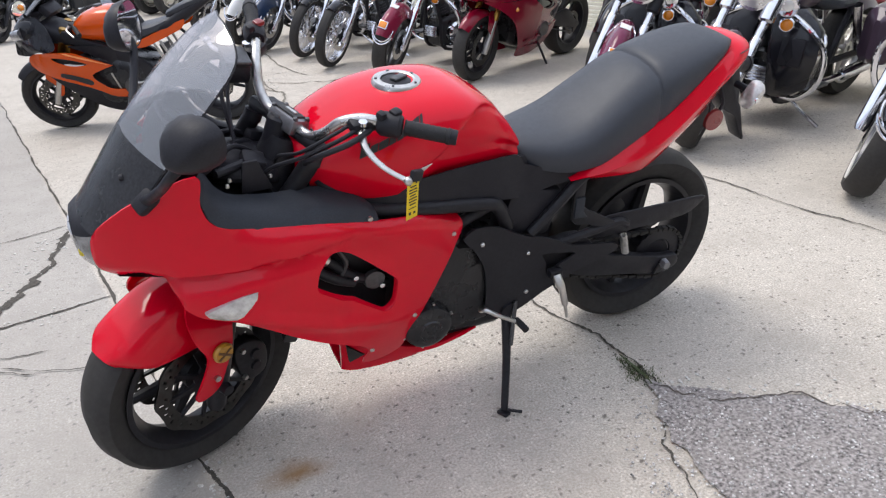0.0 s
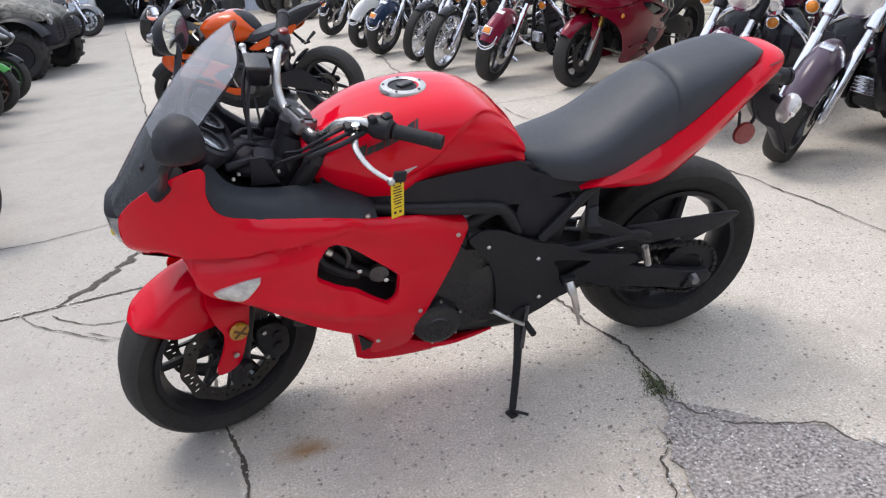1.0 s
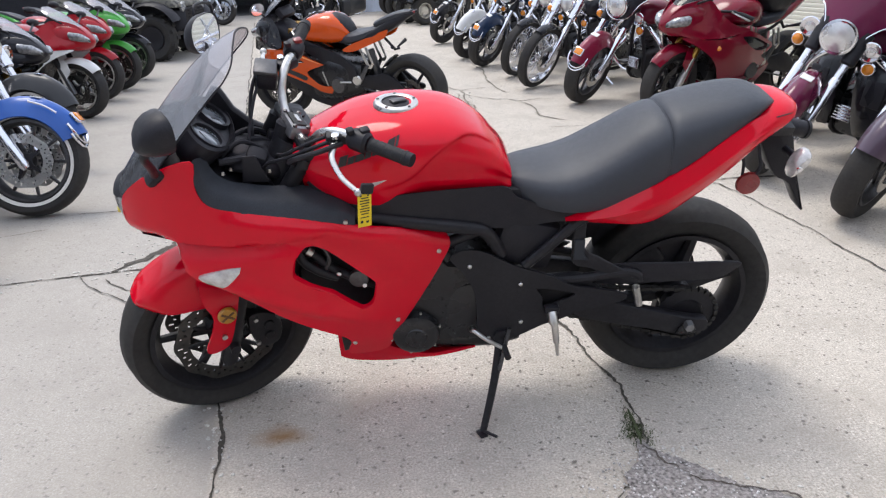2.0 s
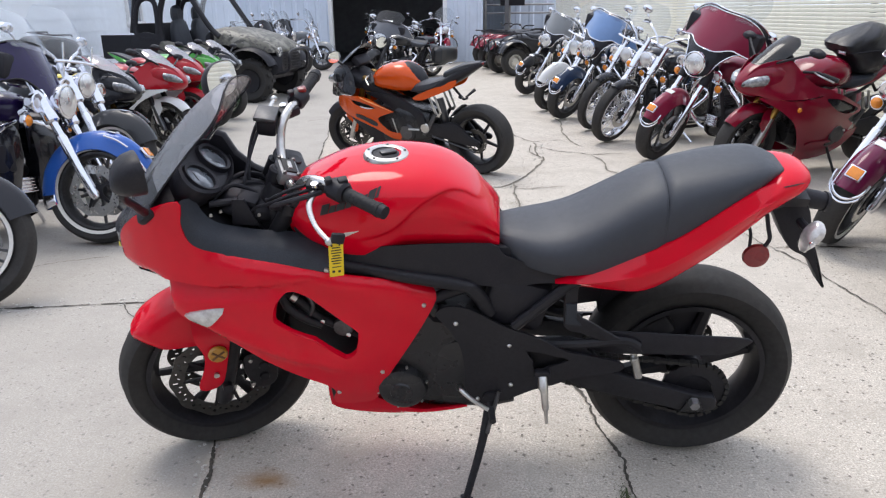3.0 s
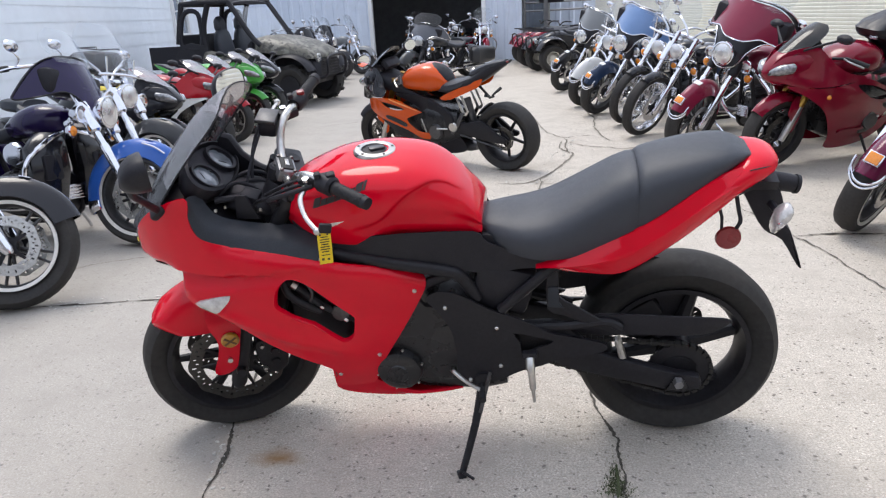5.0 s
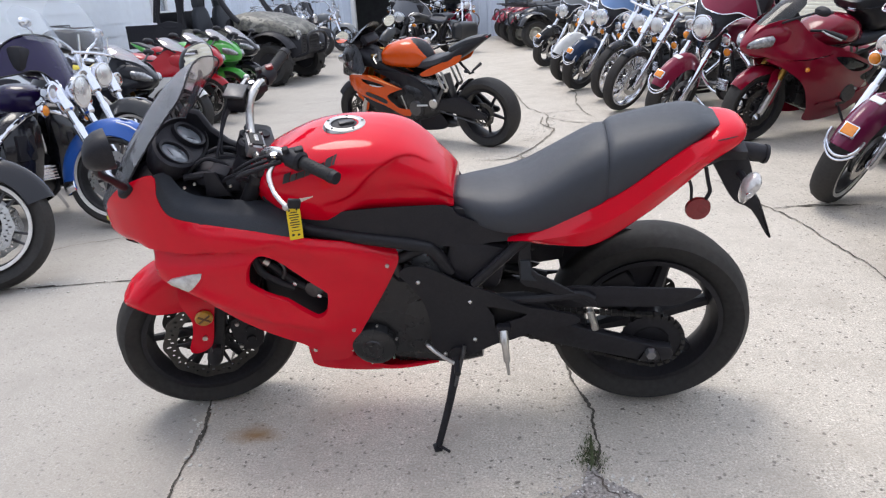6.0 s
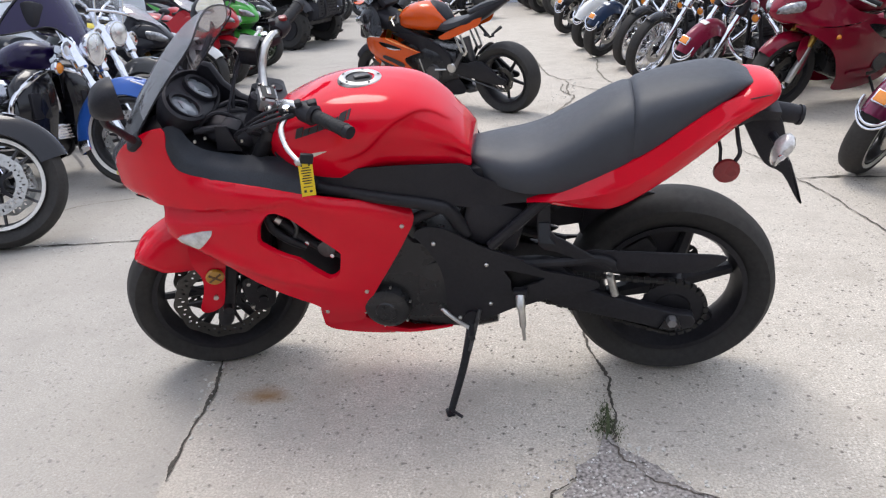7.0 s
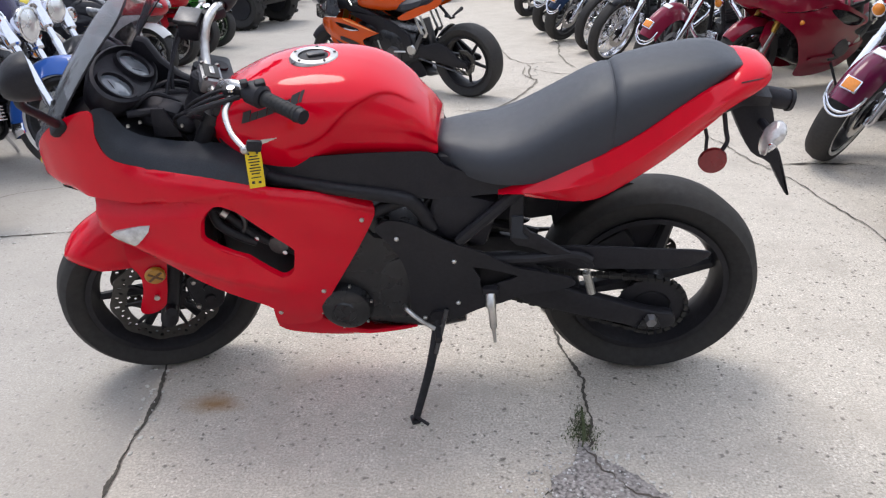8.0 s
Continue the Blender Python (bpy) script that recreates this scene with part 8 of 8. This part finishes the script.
LEFT = "bikes parked along the white wall"
LOW = Matrix.Diagonal((1, 1, 0.90, 1))
cruiser(parked(-1.50, 0.91, 180), "black touring cruiser with bright-faced twin-spoke wheel", BLACKP, 26, LEFT, "twin", "lip", "batwing", False, True, "full", True, None, BLACKP, 0.325, 0.09, True, False, False, True)
cruiser(parked(-1.40, 1.91, 172), "dark violet touring cruiser with royal blue front fender", VIOLET, 12, LEFT, "drilled", True, "batwing", True, True, "full", True, None, VIOLET, 0.325, 0.09, True, True, True, True, BLUE)
cruiser(parked(-1.80, 2.85, 166), "grey-black cruiser with tall windshield and whitewall tyre", CHARCOAL, 6, LEFT, "cast", "lip", "shield", False, True, "full", True, None, None, 0.325, 0.09, True, False)
sport_bike(parked(-2.25, 3.80, 170) @ LOW, "black and yellow sport motorcycle with small screen", YELLOWP, YELLOWP, BLACKP, 4, LEFT, STEEL, GOLD, None, BLACKP)
sport_bike(parked(-2.24, 4.68, 168) @ LOW, "red and white sport tourer with black top case", BRIGHTRED, BLACKP, WHITEP, -8, LEFT, STEEL, None, None, BRIGHTRED, False, True)
sport_bike(parked(-2.42, 5.55, 166) @ LOW, "red sport motorcycle in the row", BRIGHTRED, BLACKP, BRIGHTRED, 2, LEFT, STEEL)
sport_bike(parked(-2.46, 6.20, 166) @ LOW, "lime green sport motorcycle in the row", GREENP, BLACKP, GREENP, 2, LEFT, STEEL)
sport_bike(parked(-2.55, 6.95, 164) @ LOW, "black sport motorcycle beside the buggy", BLACKP, GREYP, BLACKP, 4, LEFT, STEEL)
side_by_side(pose(-2.70, 9.25, 0, 0, 0, 172) @ Matrix.Scale(0.95, 4))
for k, (x, y, c, tp) in enumerate(((-3.1, 10.6, BLACKP, "bare"), (-3.2, 11.5, BLACKP, "batwing"), (-3.3, 12.4, BLACKP, "shield"), (-3.4, 13.4, BLACKP, "batwing"), (-3.2, 14.6, GREYP, "shield"))):
    cruiser(parked(x, y, 150), "chromed dark cruiser far along the wall", c, 20, LEFT, "cast", False, tp, False, True)

# ---- big touring bike and another in the garage doorway ----
cruiser(parked(-1.55, 11.5, 56, 3) @ Matrix.Diagonal((1.15, 1.35, 0.98, 1)), "grey touring bike with broad bar fairing by the doorway", CHARCOAL, 14, "bikes by the doorway", "dark", False, "batwing", False, True, "full", True, FRAME, SLATE, 0.325, 0.09, False, False, wing=1.0, glass=DARKSCREEN)
cruiser(parked(-2.9, 18.6, 70, 4), "black cruiser standing inside the garage", BLACKP, 10, "bikes by the doorway", "cast", False, "shield", False, True)
cruiser(parked(-1.7, 18.8, 75, 4), "grey cruiser standing inside the garage", GREYP, 10, "bikes by the doorway", "cast", False, "bare", False, True)
cruiser(parked(-0.55, 16.2, 100, 3), "chromed cruiser beside the garage door", DEEPRED, 10, "bikes by the doorway", "cast", False, "shield", False, True)


# ---- white clapboard wall along the lot ----
SIDING = surface("white_painted_siding", (0.86, 0.91, 0.965), 0.55, 0, 5, 0.04, 0.08, 0.05, 0.0, (0.74, 0.76, 0.79))
METALWALL = surface("pale_blue_grey_metal_cladding", (0.60, 0.66, 0.76), 0.45, 0.1, 5, 0.06, 0.1, 0.05)
TRIMWHITE = surface("white_trim", (0.75, 0.75, 0.75), 0.5, 0, 20, 0.04, 0.05)
BEIGE = surface("beige_fence_slats", (0.78, 0.76, 0.64), 0.55, 0, 12, 0.06, 0.08, 0.05)
POST = surface("galvanised_post", (0.30, 0.30, 0.30), 0.45, 0.7, 30, 0.1, 0.1)
# dark colour puts the unlit room's shade into its walls, ceiling and floor
DARKROOM = surface("shaded_garage_interior", (0.12, 0.12, 0.125), 0.8, 0, 6, 0.2, 0.05)
WINDOWGLASS = surface("dim_window_glass", (0.12, 0.15, 0.18), 0.08, 0, 4, 0.1, 0.04, 0.0, 1.0)


def frame_along(x0, y0, x1, y1):
    """A matrix whose x runs along the wall and y points away from the lot."""
    d = Vector((x1 - x0, y1 - y0, 0))
    a = math.atan2(d.y, d.x)
    return pose(x0, y0, 0, 0, 0, math.degrees(a)), d.length


wall_m, wall_len = frame_along(-2.5, -6.5, -7.2, 17.0)
wall = thing("wall_west", wall_m, "white painted clapboard wall of the building", "wall")
tagged(wall, kind="structure")
part("wall_core", box((wall_len / 2, 0.12, 2.0), (wall_len, 0.16, 4.0), 0.0), SIDING, wall)
bmb = bmesh.new()
vs = [bmb.verts.new(p) for p in ((0, 0.04, 0.0), (0, 0.022, 0.0), (0, 0.030, 0.206), (0, 0.04, 0.206), (wall_len, 0.04, 0.0), (wall_len, 0.022, 0.0), (wall_len, 0.030, 0.206), (wall_len, 0.04, 0.206))]
for f in ((0, 1, 2, 3), (4, 7, 6, 5), (0, 4, 5, 1), (1, 5, 6, 2), (2, 6, 7, 3), (3, 7, 4, 0)):
    bmb.faces.new([vs[i] for i in f])
first = part("siding_board", bmb, SIDING, wall)
for k in range(1, 19):
    o = new("siding_board", first.data)
    o.parent = wall
    o.location = (0, 0, 0.2 * k)


def window(parent, x, z, w, h):
    fr = part("window_frame", merge(merge(merge(box((x - w / 2, 0.0, z), (0.07, 0.07, h + 0.14), 0.006), box((x + w / 2, 0.0, z), (0.07, 0.07, h + 0.14), 0.006)), box((x, 0.0, z + h / 2), (w, 0.07, 0.07), 0.006)), box((x, -0.01, z - h / 2), (w + 0.1, 0.10, 0.06), 0.006)), TRIMWHITE, parent)
    part("pane", box((x, 0.012, z), (w, 0.01, h), 0.0), WINDOWGLASS, fr)
    part("glazing_bar", box((x, -0.004, z), (0.03, 0.03, h), 0.004), TRIMWHITE, fr)
    part("glazing_bar", box((x, -0.004, z), (w, 0.03, 0.03), 0.004), TRIMWHITE, fr)


window(wall, 19.17, 1.55, 0.9, 0.9)


def ribbed(parent, x0, x1, z0, z1, pitch, name="cladding_sheet", mat=None):
    """Vertically ribbed metal sheet."""
    bm = bmesh.new()
    rows = []
    x = x0
    while x < x1 - 1e-6:
        for dx, dy in ((0, 0), (pitch * 0.55, 0), (pitch * 0.65, -0.022), (pitch * 0.9, -0.022)):
            if x + dx <= x1:
                rows.append((x + dx, dy))
        x += pitch
    rows.append((x1, 0))
    low = [bm.verts.new((a, d, z0)) for a, d in rows]
    top = [bm.verts.new((a, d, z1)) for a, d in rows]
    for i in range(len(rows) - 1):
        bm.faces.new((low[i], low[i + 1], top[i + 1], top[i]))
    return part(name, bm, mat or METALWALL, parent, "", 20)


# ---- garage building at the end of the lot ----
garage_m, garage_len = frame_along(-7.4, 17.2, 0.35, 17.2)
garage = thing("wall_garage", garage_m, "pale blue-grey ribbed metal garage wall", "wall")
tagged(garage, kind="structure")
D0, D1 = 3.92, 6.75
ribbed(garage, 0.0, D0 - 0.08, 0.0, 4.2, 0.30)
ribbed(garage, D1 + 0.08, garage_len, 0.0, 4.2, 0.30)
ribbed(garage, D0 - 0.08, D1 + 0.08, 3.0, 4.2, 0.30)
for x0, x1 in ((0.0, D0 - 0.08), (D1 + 0.08, garage_len)):
    part("wall_core", box(((x0 + x1) / 2, 0.12, 2.1), (x1 - x0, 0.2, 4.2), 0.0), SIDING, garage)
part("door_jamb", box((D0 - 0.05, 0.02, 1.5), (0.10, 0.16, 3.0), 0.006), TRIMWHITE, garage)
part("door_jamb", box((D1 + 0.05, 0.02, 1.5), (0.10, 0.16, 3.0), 0.006), TRIMWHITE, garage)
part("door_head", box(((D0 + D1) / 2, 0.02, 3.05), (D1 - D0 + 0.2, 0.16, 0.10), 0.006), TRIMWHITE, garage)
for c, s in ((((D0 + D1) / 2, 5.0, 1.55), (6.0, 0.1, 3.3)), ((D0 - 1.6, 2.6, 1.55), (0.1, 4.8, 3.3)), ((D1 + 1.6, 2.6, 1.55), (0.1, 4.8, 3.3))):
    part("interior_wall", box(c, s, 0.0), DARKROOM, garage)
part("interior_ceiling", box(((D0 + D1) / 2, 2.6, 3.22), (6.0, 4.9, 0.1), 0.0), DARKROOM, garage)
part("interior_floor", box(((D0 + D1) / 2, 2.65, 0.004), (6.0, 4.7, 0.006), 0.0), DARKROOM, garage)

# ---- paler building beyond ----
far_m, far_len = frame_along(0.2, 21.0, 6.0, 20.0)
far = thing("wall_far", far_m, "pale grey metal building beyond the lot", "wall")
tagged(far, kind="structure")
ribbed(far, 0.0, far_len, 0.0, 4.0, 0.4)
part("wall_core", box((far_len / 2, 0.12, 2.0), (far_len, 0.2, 4.0), 0.0), SIDING, far)

# ---- metal stand with a dark board by the far building ----
def board_stand():
    b = thing("board_stand", pose(1.15, 17.6, 0, 0, 0, -6), "grey metal stand carrying a dark rectangular board", "stand")
    for x, z in ((-0.76, 1.95), (-0.14, 1.36)):
        part("post", tube([(x, 0, 0), (x, 0, z)], 0.045, 10, 0), POST, b)
    for z in (0.75, 1.17, 1.37):
        part("rail", tube([(-0.76, 0, z), (1.0, 0, z)], 0.024, 8, 0), POST, b)
    part("board", box((-0.05, -0.06, 1.56), (0.62, 0.05, 0.42), 0.02), PLASTIC, b, "dark rectangular board")


board_stand()

# ---- fence with beige slats ----
fence_m, fence_len = frame_along(2.2, 18.0, 6.63, -6.45)
fence = thing("slatted_fence", fence_m, "tall beige slatted fence on grey metal posts", "fence")
tagged(fence, kind="structure")
slat = part("slat", box((fence_len / 2, 0.02, 0.0), (fence_len, 0.014, 0.037), 0.003), BEIGE, fence)
slat.location = (0, 0, 0.08)
for k in range(1, 56):
    o = new("slat", slat.data)
    o.parent = fence
    o.location = (0, 0, 0.08 + 0.0415 * k)
pst = part("post", tube([(0, 0.062, 0), (0, 0.062, 2.36)], 0.032, 12, 0), POST, fence)
pst.location = (0.4, 0, 0)
for k in range(1, 11):
    o = new("post", pst.data)
    o.parent = fence
    o.location = (0.4 + 2.4 * k, 0, 0)

# ---- unseen plain wall, added behind the walk to darken the bike's reflections ----
south_m, south_len = frame_along(-9.0, -6.5, 12.0, -6.5)
south = thing("added_wall_south", south_m, "unseen grey wall added to close the lot and darken reflections", "wall")
tagged(south, kind="structure")
part("wall_core", box((south_len / 2, -0.15, 1.9), (south_len, 0.3, 3.8), 0.0), surface("plain_grey_wall", (0.30, 0.29, 0.28), 0.85, 0, 4, 0.2, 0.05, 0.2), south)
